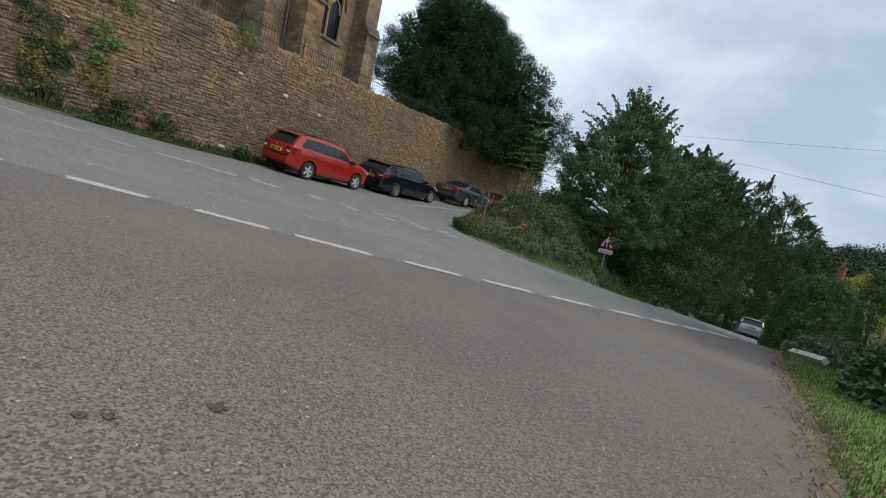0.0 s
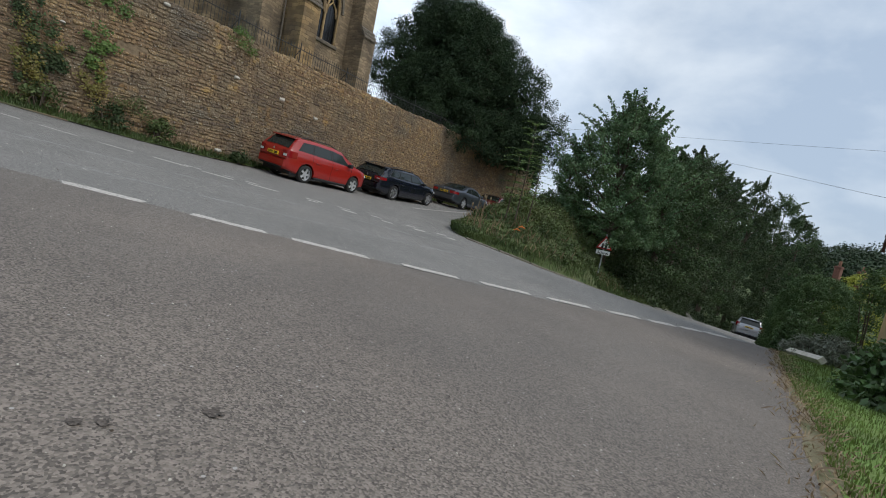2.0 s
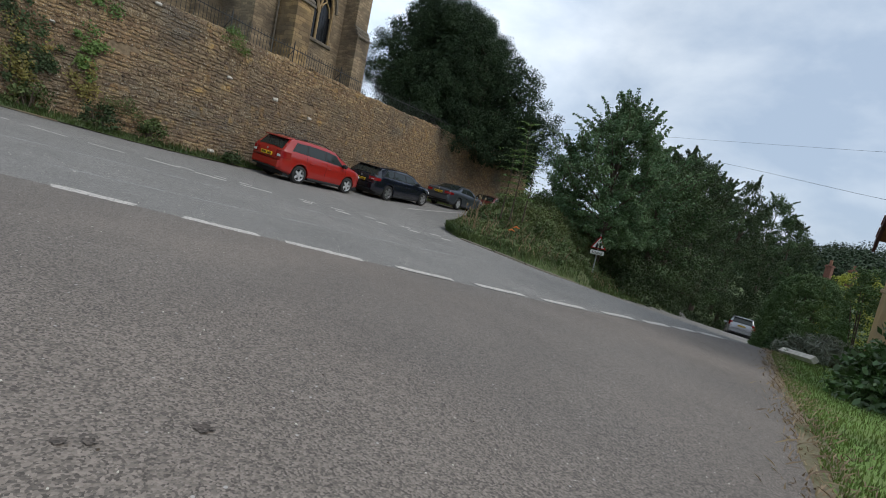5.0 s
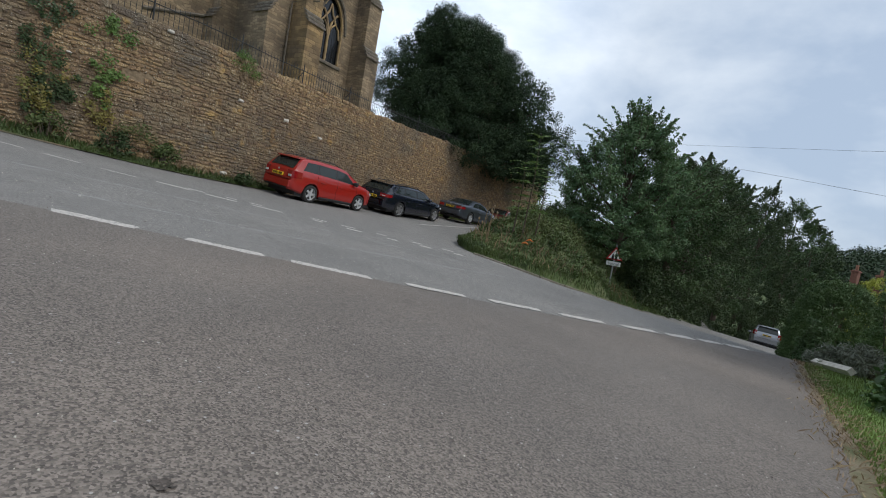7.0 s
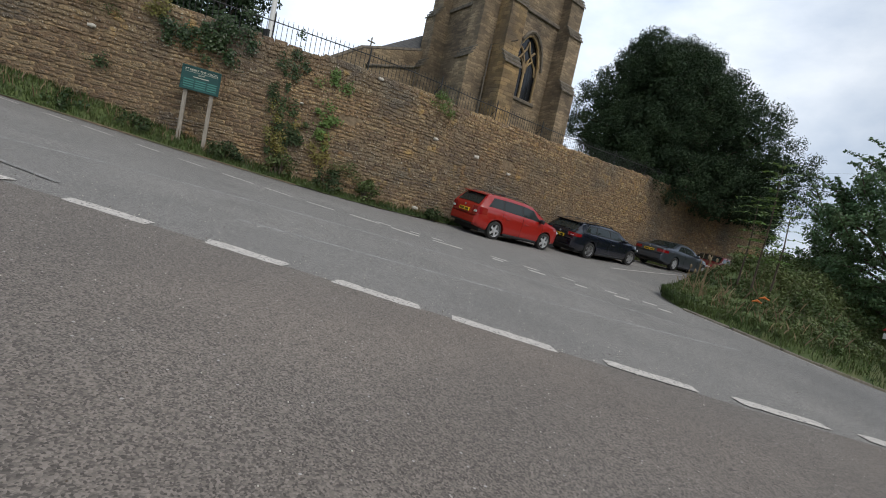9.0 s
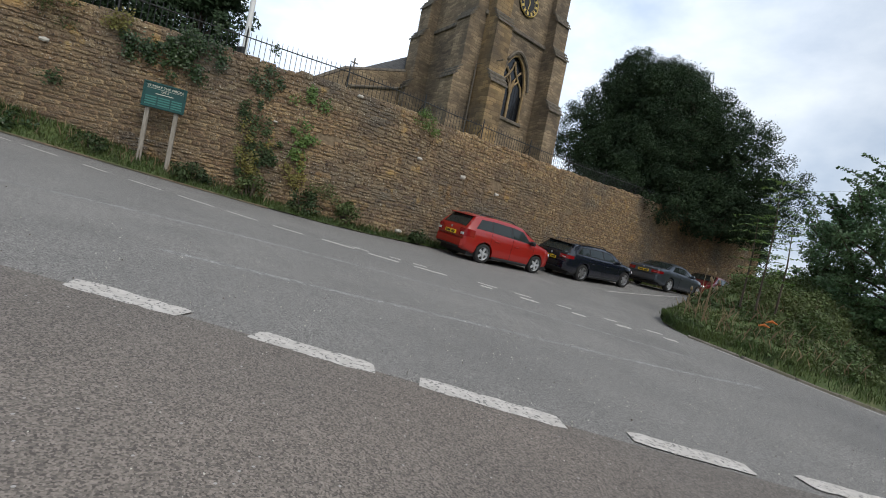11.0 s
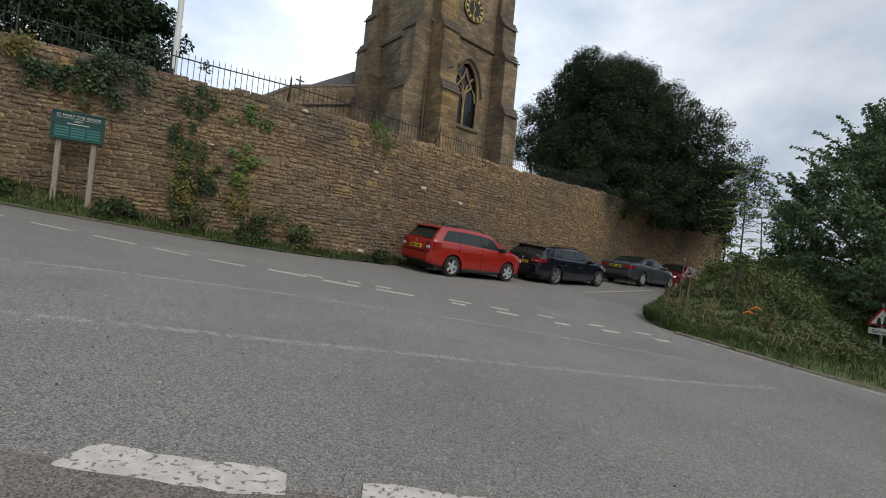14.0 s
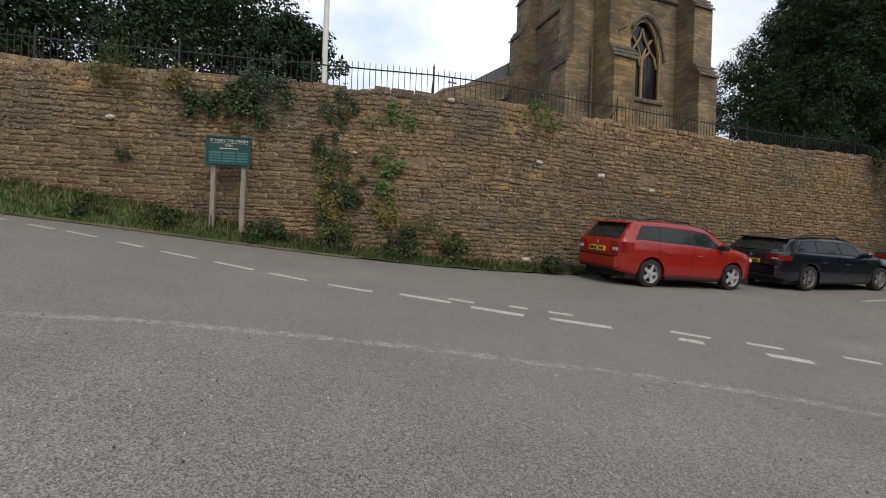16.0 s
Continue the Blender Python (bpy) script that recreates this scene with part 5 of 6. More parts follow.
HATCH = dict(len=4.33, hw=0.89, wheel=0.33, axles=(0.8, 3.41), split=True, low=[(0, 0.34), (0.5, 0.22), (4.0, 0.2), (4.33, 0.28)],
             top=[(0, 0.75), (0.03, 0.98), (0.1, 1.05), (0.45, 1.38), (0.9, 1.46), (1.8, 1.49), (2.3, 1.44), (3.15, 1.03), (3.4, 0.98), (4.0, 0.85), (4.22, 0.7), (4.33, 0.52)],
             belt=[(0, 1.0), (0.6, 1.05), (1.5, 1.0), (3.1, 0.93), (4.33, 0.9)],
             panes=((0.6, 1.0, 0.8, 1.02), (1.05, 1.85, 1.07, 1.8), (1.92, 2.85, 1.87, 2.35)), shut=(1.02, 1.88, 2.95), handles=(1.25, 2.1), mirror=2.75,
             tail=(0.0, 0.3, 0.78, 0.98), rear_screen=(0.13, 0.43), wind_screen=(2.34, 3.08), plate=0.62, badge=0.92, wiper=1.04, aerial=0.8)
TALL = dict(len=4.58, hw=0.89, wheel=0.35, axles=(0.95, 3.65), low=[(0, 0.4), (0.5, 0.28), (4.0, 0.28), (4.58, 0.36)],
            top=[(0, 0.85), (0.02, 1.02), (0.06, 1.1), (0.35, 1.56), (0.5, 1.63), (1.4, 1.68), (2.3, 1.66), (2.7, 1.6), (3.3, 1.15), (3.6, 1.1), (4.3, 1.0), (4.5, 0.85), (4.58, 0.65)],
            belt=[(0, 1.08), (0.6, 1.12), (1.5, 1.08), (3.3, 1.02), (4.58, 1.0)],
            panes=((0.5, 1.15, 0.7, 1.15), (1.2, 2.05, 1.2, 2.0), (2.1, 3.0, 2.06, 2.6)), shut=(1.18, 2.08, 3.1), handles=(1.4, 2.3), mirror=2.95,
            tail=(0.0, 0.16, 0.88, 1.2), lamp_in=0.84, rear_screen=(0.08, 0.34), wind_screen=(2.72, 3.28), plate=0.95, badge=1.05, rails=(0.6, 2.3), wiper=1.12, aerial=0.7)


def parked(near_rear, near_front, spec, reverse=False):
    """The pose of a car whose wheels on its right side stand at these two places."""
    a, b = Vector((*near_rear, 0)), Vector((*near_front, 0))
    d = (b - a).normalized()
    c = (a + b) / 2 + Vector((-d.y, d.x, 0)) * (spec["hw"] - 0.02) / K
    if reverse:
        d = -d
    l = Vector((-d.y, d.x, 0))
    h = 1.1
    zf, zr = height(*(c + d * h)[:2]), height(*(c - d * h)[:2])
    zl, zrt = height(*(c + l * 0.75)[:2]), height(*(c - l * 0.75)[:2])
    fx = Vector((d.x, d.y, (zf - zr) / (2 * h))).normalized()
    fy = Vector((l.x, l.y, (zl - zrt) / 1.5)).normalized()
    fz = fx.cross(fy).normalized()
    fy = fz.cross(fx)
    m = Matrix((fx, fy, fz)).transposed().to_4x4()
    m.translation = (c.x, c.y, (zf + zr + zl + zrt) / 4)
    return m


car("red_estate_car", parked((-4.9, 13.62), (-3.98, 15.49), ESTATE_SMALL), "small bright red estate car parked against the churchyard wall", "parked cars", M_RED, M_ALLOY, ESTATE_SMALL)
car("black_estate_car", parked((-2.98, 17.65), (-1.88, 19.76), ESTATE_LONG), "dark blue-black estate car parked by the churchyard wall", "parked cars", M_NAVY, M_DARKALLOY, ESTATE_LONG)
car("grey_coupe", parked((-0.46, 22.6), (0.62, 24.64), COUPE), "blue-grey metallic coupe parked beyond the estate cars", "parked cars", M_GREYCAR, M_ALLOY, COUPE)
car("red_hatchback", parked((1.28, 27.4), (2.08, 29.45), HATCH, True), "dark metallic red hatchback parked facing the junction", "parked cars", M_MAROON, M_ALLOY, HATCH)
car("silver_suv", parked((18.9, 29.3), (20.05, 31.45), TALL), "silver estate car on the lane downhill beneath the trees", "parked cars", M_SILVER, M_ALLOY, TALL)


# ---------------------------------------------------------------- foliage
nrng = np.random.default_rng(11)


def leaf_mesh(name, pos, nrm, size, material, aspect=0.5, fold=0.0):
    """Small diamond leaves at places, facing along their normals."""
    n = len(pos)
    nrm = nrm / np.maximum(1e-6, np.linalg.norm(nrm, axis=1, keepdims=True))
    t = nrng.normal(size=(n, 3))
    t -= (t * nrm).sum(1, keepdims=True) * nrm
    t /= np.maximum(1e-6, np.linalg.norm(t, axis=1, keepdims=True))
    b = np.cross(nrm, t)
    s = (size * nrng.uniform(0.6, 1.35, n))[:, None]
    v = np.stack([pos - t * s * 0.5, pos + b * s * aspect * 0.5, pos + t * s * 0.5 + nrm * s * fold, pos - b * s * aspect * 0.5], 1).reshape(-1, 3)
    me = bpy.data.meshes.new(name)
    me.vertices.add(4 * n)
    me.vertices.foreach_set("co", v.astype(np.float32).ravel())
    me.loops.add(4 * n)
    me.loops.foreach_set("vertex_index", np.arange(4 * n, dtype=np.int32))
    me.polygons.add(n)
    me.polygons.foreach_set("loop_start", np.arange(0, 4 * n, 4, dtype=np.int32))
    me.materials.append(material)
    me.update(calc_edges=True)
    me.validate()
    return me


def clumps(centres, radii, per, squash=0.8, shell=0.6, stray=0.25):
    """Leaf places and normals in rounded clumps."""
    per = np.array(per)
    c, r = np.repeat(np.array(centres, float), per, 0), np.repeat(np.array(radii, float), per)
    n = len(c)
    d = nrng.normal(size=(n, 3))
    d /= np.linalg.norm(d, axis=1, keepdims=True)
    k = nrng.uniform(shell ** 3, 1, n) ** (1 / 3)
    k *= 1 + 0.25 * nrng.normal(size=n) * (nrng.random(n) < stray)
    p = c + d * (r * k)[:, None] * np.array([1, 1, squash])
    nr = d + 0.8 * nrng.normal(size=(n, 3)) + np.array([0, 0, 0.5])
    return p, nr


def crown_centres(n, half, base, wide, rnd, outer=0.55, even=False):
    """Clump centres in a crown whose half-width over its height is wide(k)."""
    out, widest = [], max(wide(i / 20) for i in range(21))
    while len(out) < n:
        k = rnd.random()
        if even and rnd.random() > (wide(k) / widest) ** 1.1:
            continue
        a, q = rnd.uniform(0, 2 * math.pi), math.sqrt(rnd.uniform(outer ** 2, 1))
        w = wide(k) * q * (1 + 0.12 * math.sin(3 * a + 7 * k))
        out.append((w * math.cos(a), w * math.sin(a), base + k * half))
    return out


def tree(name, x, y, z, h, wide, base, n_clump, r_clump, per, leaf, material, label, category, seed, trunk_r=0.2, aspect=0.5, droop=0.0, limbs=14, squash=0.7, outer=0.45, skew=0.0, shoots=0, stray=0.25, shoot_leaf=0):
    """A tapered trunk with limbs, and a crown of leaf clumps."""
    rnd = random.Random(seed)
    root = thing(name, pose(x, y, z), label, category)
    cs = [(a + skew * (c - base) / (h - base), b, c) for a, b, c in crown_centres(n_clump, h - base, base, wide, rnd, outer, stray < 0.1)]
    rs = [r_clump * rnd.uniform(0.6, 1.3) for _ in cs]
    g = Geo().tube([(0, 0, -0.3), (0.05, 0, h * 0.25), (-0.05, 0.05, h * 0.55), (0, 0, h * 0.9)], [trunk_r * 1.3, trunk_r, trunk_r * 0.6, 0.03], 9)
    part("trunk", g, M_BARK, root, smooth=True)
    for c in rnd.sample(cs, min(limbs, len(cs))):
        z0 = min(c[2] * rnd.uniform(0.45, 0.8), h * 0.8)
        mid = (c[0] * 0.5, c[1] * 0.5, (z0 + c[2]) / 2 + 0.15)
        part("limb", Geo().tube([(0, 0, z0), mid, c], [trunk_r * 0.35, trunk_r * 0.22, 0.015], 6), M_BARK, root)
    twigs = Geo()
    for c in rnd.choices([c for c in cs if c[2] > base + 0.3 * (h - base)], k=shoots):
        r = math.hypot(c[0], c[1]) + 0.3
        lean, ln_ = rnd.uniform(0.3, 1.3), rnd.uniform(0.5, 1.25)
        tip = []
        for q in range(8):
            f = q / 7 * ln_
            tip.append((c[0] * (1 + lean * f / r), c[1] * (1 + lean * f / r), c[2] + f - 0.25 * lean * f * f))
            cs.append(tip[-1])
            rs.append(0.17 * (1.25 - q / 7) * rnd.uniform(0.7, 1.2) + 0.03)
        twigs.tube([tip[0], tip[4], tip[7]], [0.02, 0.012, 0.004], 4)
    if shoots:
        part("twigs", twigs, M_BARK, root)["kind"] = "stuff"
    counts = [per] * n_clump + [shoot_leaf or max(10, per // 7)] * (len(cs) - n_clump)
    p, nr = clumps(cs, rs, counts, squash, 0.35, stray)
    p[:, 2] -= droop * np.linalg.norm(p[:, :2], axis=1)
    crown = new("crown", leaf_mesh("crown", p, nr, leaf, material, aspect))
    crown.parent = root
    if stray < 0.1:
        # dense sprays inside the crown
        ins = [(a * 0.82 + skew * (c - base) / (h - base), b * 0.82, base + (c - base) * 0.93) for a, b, c in crown_centres(700, h - base, base, wide, rnd, 0.3, True)]
        p, nr = clumps(ins, [0.6] * len(ins), 50, 0.8, 0.1, 0.0)
        heart = new("inner_sprays", leaf_mesh("inner_sprays", p, nr, leaf * 2.6, material, aspect))
        heart.parent = root
    return root


def prof(tab):
    return lambda k: float(np.interp(k, [a for a, b in tab], [b for a, b in tab]))


# the great yew by the wall's end
tree("yew_tree", -0.9, 30.6, 4.0, 9.5, prof([(0, 4.8), (0.12, 5.9), (0.35, 5.95), (0.6, 5.0), (0.8, 3.6), (0.93, 2.4), (1, 1.2)]), -0.1, 2300, 0.46, 165, 0.1, M_YEW,
     "huge dark green yew tree overhanging the churchyard wall", "yew tree", 3, 0.6, aspect=0.45, limbs=30, outer=0.15, skew=-3.0, squash=0.85, stray=0.03)
tree("yew_tree", 2.3, 35.2, 0.6, 6.2, prof([(0, 1.6), (0.4, 1.9), (0.8, 1.6), (1, 0.8)]), 0.0, 150, 0.7, 240, 0.14, M_YEW, "dark yew growth beyond the wall's end", "yew tree", 9, 0.25, aspect=0.45)
tree("yew_tree", -20.2, 9.8, 4.2, 8.6, prof([(0, 3.6), (0.3, 4.2), (0.7, 3.2), (1, 0.8)]), 0.3, 360, 0.95, 270, 0.15, M_YEW, "dark evergreen tree behind the railing", "yew tree", 4, 0.35, limbs=24, aspect=0.5, outer=0.1)
tree("yew_tree", -16.5, 12.0, 4.2, 4.4, prof([(0, 1.6), (0.4, 2.0), (0.8, 1.3), (1, 0.4)]), 0.3, 120, 0.55, 200, 0.18, M_YEW, "smaller dark evergreen tree beside the flagpole", "yew tree", 5, 0.2, aspect=0.42)
tree("yew_tree", -21, 3.5, 4.2, 8.6, prof([(0, 3.2), (0.3, 3.8), (0.7, 3.0), (1, 0.8)]), 0.0, 380, 0.95, 270, 0.15, M_YEW, "dark evergreen tree behind the railing", "yew tree", 6, 0.35, aspect=0.5, outer=0.1)
tree("conifer", -9.0, 29.5, 4.2, 4.6, prof([(0, 1.5), (0.5, 0.9), (1, 0.1)]), 0.2, 50, 0.4, 150, 0.14, M_YEW, "small dark conifer behind the tower", "conifer", 8, 0.1, aspect=0.42)

# roadside trees on the bank
tree("maple_tree", 6.0, 20.8, 0.0, 6.25, prof([(0, 1.9), (0.25, 2.7), (0.5, 2.6), (0.75, 1.9), (0.92, 0.9), (1, 0.2)]), 0.5, 620, 0.31, 95, 0.1, M_MAPLE, "leafy green roadside tree on the bank", "tree", 12, 0.16, aspect=0.6, limbs=40, outer=0.05, shoots=170)
tree("tree", 4.3, 22.8, 0.6, 3.6, prof([(0, 0.7), (0.4, 0.9), (0.8, 0.7), (1, 0.3)]), 0.8, 60, 0.3, 130, 0.1, M_MAPLE, "smaller leafy tree behind the bank", "tree", 13, 0.1, aspect=0.6)
spots = [(9.2, 23.4, -0.7, 5.6, 2.3), (11.2, 26.3, -1.2, 7.0, 2.5), (13.0, 29.5, -1.8, 8.2, 2.7), (15.2, 33.0, -2.4, 9.8, 3.1), (17.5, 37.0, -3.0, 10.6, 3.4), (20.5, 40.5, -3.5, 10.6, 3.4), (12.6, 34.0, -1.0, 8.6, 3.0), (24, 44, -3.9, 10.4, 3.6), (25.4, 45.2, -5.8, 14.2, 4.0), (29.7, 47.7, -6.5, 14.6, 4.3), (33.6, 50.4, -7.2, 13.6, 4.0)]
for i, (x, y, z, h, w) in enumerate(spots):
    tree("tree", x, y, z, h, prof([(0, w * 0.9), (0.3, w), (0.6, w * 0.85), (0.85, w * 0.5), (1, 0.3)]), 0.1, 150 if i < 8 else 190, 0.46 if i < 8 else 0.62, 150, 0.105 if i < 8 else 0.15, M_HEDGE if i % 3 else M_GROVE, "dense green hedgerow tree above the lane", "tree", 30 + i, 0.16, aspect=0.6, limbs=12, shoots=40)


def bush(name, x, y, z, rx, ry, rz, n, r, per, leaf, material, label, category="bush", seed=1, aspect=0.5, kind="", boxy=2.0, inner=0.55, stray=0.25):
    """Stems and leaf clumps over a rounded but uneven form."""
    rnd = random.Random(seed)
    root = thing(name, pose(x, y, z), label, category, kind=kind)
    cs = []
    for _ in range(n):
        a, e, q = rnd.uniform(0, 2 * math.pi), rnd.uniform(0.0, 1.0), rnd.uniform(inner, 1.0)
        ce = (1 - e ** boxy) ** (1 / boxy)
        cs.append((rx * ce * math.cos(a) * q, ry * ce * math.sin(a) * q, max(0.05, rz * e * q)))
    p, nr = clumps(cs, [r * rnd.uniform(0.7, 1.3) for _ in cs], per, 0.8, 0.3, stray)
    g = Geo()
    for c in cs[:10]:
        g.tube([(c[0] * 0.15, c[1] * 0.15, -0.1), (c[0] * 0.6, c[1] * 0.6, c[2] * 0.6), c], [0.02, 0.014, 0.005], 5)
    part("stems", g, M_BARK, root)
    lv = new("leaves", leaf_mesh("leaves", p, nr, leaf, material, aspect))
    lv.parent = root
    return root


# brambles and weeds over the bank
bank_a, bank_b = Line(BANK_FRONT), Line(BANK_BACK)


def bank_point(f, k):
    p, q = bank_a.at(bank_a.length * f)[0], bank_b.at(bank_b.length * f)[0]
    r = p.lerp(q, k)
    return r.x, r.y, bank_h(r.x, r.y, k)


def in_clearing(x, y):
    """The mown strip before the road sign."""
    return (x - 5.15) ** 2 + (y - 17.6) ** 2 < 1.9


rb = random.Random(21)
cs, rs = [], []
for i in range(1250):
    f = rb.uniform(0.035, 0.8) if i % 3 else rb.uniform(0.045, 0.3)
    k = rb.uniform(0.05, 0.95) if f > 0.06 else rb.uniform(0.3, 0.8)
    x, y, z = bank_point(f, k)
    if in_clearing(x, y):
        continue
    cs.append((x, y, z + rb.uniform(0.0, 0.3) * smooth_step(0.05, 0.3, f)))
    rs.append(rb.uniform(0.1, 0.32) * (0.4 + 0.6 * smooth_step(0.03, 0.3, f)))
p, nr = clumps(cs, rs, 75, 0.8, 0.2)
bramble = new("brambles", leaf_mesh("brambles", p, nr, 0.07, M_BRAMBLE, 0.6))
tagged(bramble, "tangled brambles and weeds over the bank", "undergrowth", kind="stuff")
cs, rs = [], []
for i in range(130):
    f = rb.uniform(0.17, 0.42)
    x, y, z = bank_point(f, rb.uniform(0.3, 0.9))
    if in_clearing(x, y):
        continue
    cs.append((x, y, z + rb.uniform(0.05, 0.42)))
    rs.append(rb.uniform(0.16, 0.34))
p, nr = clumps(cs, rs, 90, 1.0, 0.2)
tagged(new("hedge_growth", leaf_mesh("hedge_growth", p, nr, 0.085, M_BRAMBLE, 0.5)), "straggling hedge shoots on top of the bank", "undergrowth", kind="stuff")
cs, rs = [], []
for i in range(820):
    f = rb.uniform(0.36, 0.99)
    x, y, z = bank_point(f, rb.uniform(0.0, 0.3))
    if in_clearing(x, y):
        continue
    cs.append((x, y, z + rb.uniform(0.0, 1.7)))
    rs.append(rb.uniform(0.2, 0.5))
p, nr = clumps(cs, rs, 85, 0.9, 0.2)
for i in range(300):
    f = rb.random()
    x, y = 20.8 + 14.8 * f + rb.uniform(-0.8, 0.8), 42.4 + 6.1 * f + rb.uniform(-0.8, 0.8)
    cs.append((x, y, height(x, y) + rb.uniform(0.0, 4.3)))
    rs.append(rb.uniform(0.45, 0.9))
p, nr = clumps(cs, rs, 85, 0.9, 0.2)
tagged(new("hedgerow", leaf_mesh("hedgerow", p, nr, 0.105, M_HEDGE, 0.55)), "thick green hedgerow along the lane", "hedge", kind="stuff")


def blades(name, places, h, material, label, category, lean=0.45, width=0.008, kind="stuff"):
    """Thin bent blades standing at places."""
    n = len(places)
    p = np.array(places, float)
    hh = h * nrng.uniform(0.5, 1.3, n)[:, None]
    a = nrng.uniform(0, 2 * np.pi, n)
    d = np.stack([np.cos(a), np.sin(a), np.zeros(n)], 1)
    w = np.stack([-np.sin(a), np.cos(a), np.zeros(n)], 1) * width
    up = np.array([0, 0, 1.0])
    ln_ = lean * nrng.uniform(0.2, 1.4, n)[:, None]
    v = np.stack([p - w, p + w, p + up * hh * 0.6 + d * hh * ln_ * 0.4 + w * 0.7, p + up * hh + d * hh * ln_], 1).reshape(-1, 3)
    me = bpy.data.meshes.new(name)
    me.vertices.add(4 * n)
    me.vertices.foreach_set("co", v.astype(np.float32).ravel())
    me.loops.add(4 * n)
    me.loops.foreach_set("vertex_index", np.arange(4 * n, dtype=np.int32))
    me.polygons.add(n)
    me.polygons.foreach_set("loop_start", np.arange(0, 4 * n, 4, dtype=np.int32))
    me.materials.append(material)
    me.update(calc_edges=True)
    ob = new(name, me)
    return tagged(ob, label, category, kind=kind)


# verge grass under the wall
road_l, in_l = Line(ROAD_EDGE), Line(verge_in)


def verge_point(f, k):
    p, q = road_l.at(road_l.length * f)[0], in_l.at(in_l.length * f)[0]
    r = p.lerp(q, k)
    return r.x, r.y, verge_h(r.x, r.y, k)


blades("verge_grass", [verge_point(rb.uniform(0.35, 1), rb.uniform(0.02, 1) ** 0.8) for _ in range(30000)], 0.085, M_BLADE, "long unmown grass along the foot of the wall", "grass")
blades("dry_verge_grass", [verge_point(rb.uniform(0.35, 1), rb.uniform(0.3, 1)) for _ in range(1100)], 0.2, M_DRY, "dead straw-coloured grass stems on the verge", "grass")
blades("foot_of_wall_grass", [(p.x + rb.uniform(0, 0.25), p.y - rb.uniform(0, 0.15), height(p.x, p.y)) for p in [WALL.at(rb.uniform(27, 46))[0] for _ in range(2500)]], 0.2, M_BLADE, "grass tufts behind the parked cars", "grass")
bank_pts = [bank_point(rb.uniform(0.0, 0.5), rb.choice((rb.uniform(0, 0.14), rb.uniform(0, 1)))) for _ in range(14000)]
blades("bank_grass", bank_pts, 0.13, M_BLADE, "green grass on the bank's edge", "grass")
blades("bank_dry_grass", [bank_point(rb.uniform(0.06, 0.5), rb.uniform(0.03, 0.9)) for _ in range(1000)], 0.28, M_DRY, "dry seeding grass among the brambles", "grass", width=0.003)
ga, gb_ = Line(GRASS_EDGE), Line(GARDEN_IN)


def lawn_point(f, k):
    p, q = ga.at(ga.length * f)[0], gb_.at(gb_.length * f)[0]
    r = p.lerp(q, k)
    return r.x, r.y, garden_h(r.x, r.y, k)


blades("lawn_grass", [lawn_point(rb.uniform(0.05, 0.6), 0.002 + 0.4 * rb.random() ** 1.5) for _ in range(34000)], 0.032, M_LAWNBLADE, "short mown grass blades", "grass", width=0.004)
blades("dead_edge_grass", [lawn_point(rb.uniform(0.05, 0.55), rb.gauss(0.004, 0.012)) for _ in range(2600)], 0.03, M_DRY, "dead grass clippings along the road edge", "grass", lean=1.6, width=0.004)


# growth on and before the wall
def wall_growth(name, s0, z0, w, h, n, leaf, material, label, category="ivy", out=0.07, seed=1, droop=False):
    rnd = random.Random(seed)
    pos, nr = [], []
    n, leaf = int(n * 1.8), leaf * 0.72
    subs = [(rnd.gauss(0, 0.5), rnd.gauss(0, 0.48), rnd.uniform(0.06, 0.16)) for _ in range(max(4, n // 50))]
    for i in range(n):
        cu, cv, cr_ = rnd.choice(subs)
        u, v = cu + rnd.gauss(0, cr_) / w * 0.6, cv + rnd.gauss(0, cr_) / h * 0.6
        if droop:
            u *= 1 - 0.4 * max(0, -v)
        p, d = WALL.at(s0 + u * w)
        o = out * rnd.uniform(0.4, 1.6)
        pos.append((p.x + d.y * o, p.y - d.x * o, z0 + v * h))
        nr.append((d.y + rnd.gauss(0, 0.5), -d.x + rnd.gauss(0, 0.5), 0.4 + rnd.gauss(0, 0.5)))
    ob = new(name, leaf_mesh(name, np.array(pos), np.array(nr), leaf, material, 0.75))
    return tagged(ob, label, category, kind="stuff")


def ws(x, y):
    return WALL.near(x, y)[0]


wall_growth("ivy", ws(-10.3, 8.3), 3.85, 0.75, 0.5, 1500, 0.08, M_IVY, "dark ivy hanging over the wall top", seed=1, out=0.12)
wall_growth("ivy", ws(-10.8, 7.6), 3.6, 0.25, 0.35, 300, 0.07, M_IVY, "dark ivy hanging over the wall top", seed=2)
wall_growth("ivy", ws(-9.35, 9.55), 3.75, 0.32, 0.5, 380, 0.07, M_IVY, "trailing ivy on the stone wall", seed=3, droop=True)
wall_growth("ivy", ws(-8.75, 10.35), 3.75, 0.5, 0.3, 260, 0.07, M_ASH, "bright green creeper on the stone wall", seed=4)
wall_growth("creeper", ws(-9.35, 9.6), 2.15, 0.4, 0.65, 620, 0.08, M_HEDGE, "green creeper climbing the wall", "creeper", 0.1, 5)
wall_growth("creeper", ws(-9.3, 9.65), 2.0, 0.4, 0.8, 500, 0.07, M_YELLOWLEAF, "yellowing creeper on the wall", "creeper", 0.13, 6)
wall_growth("creeper", ws(-8.75, 10.3), 2.55, 0.28, 0.75, 420, 0.08, M_ASH, "green creeper climbing the wall", "creeper", 0.1, 7)
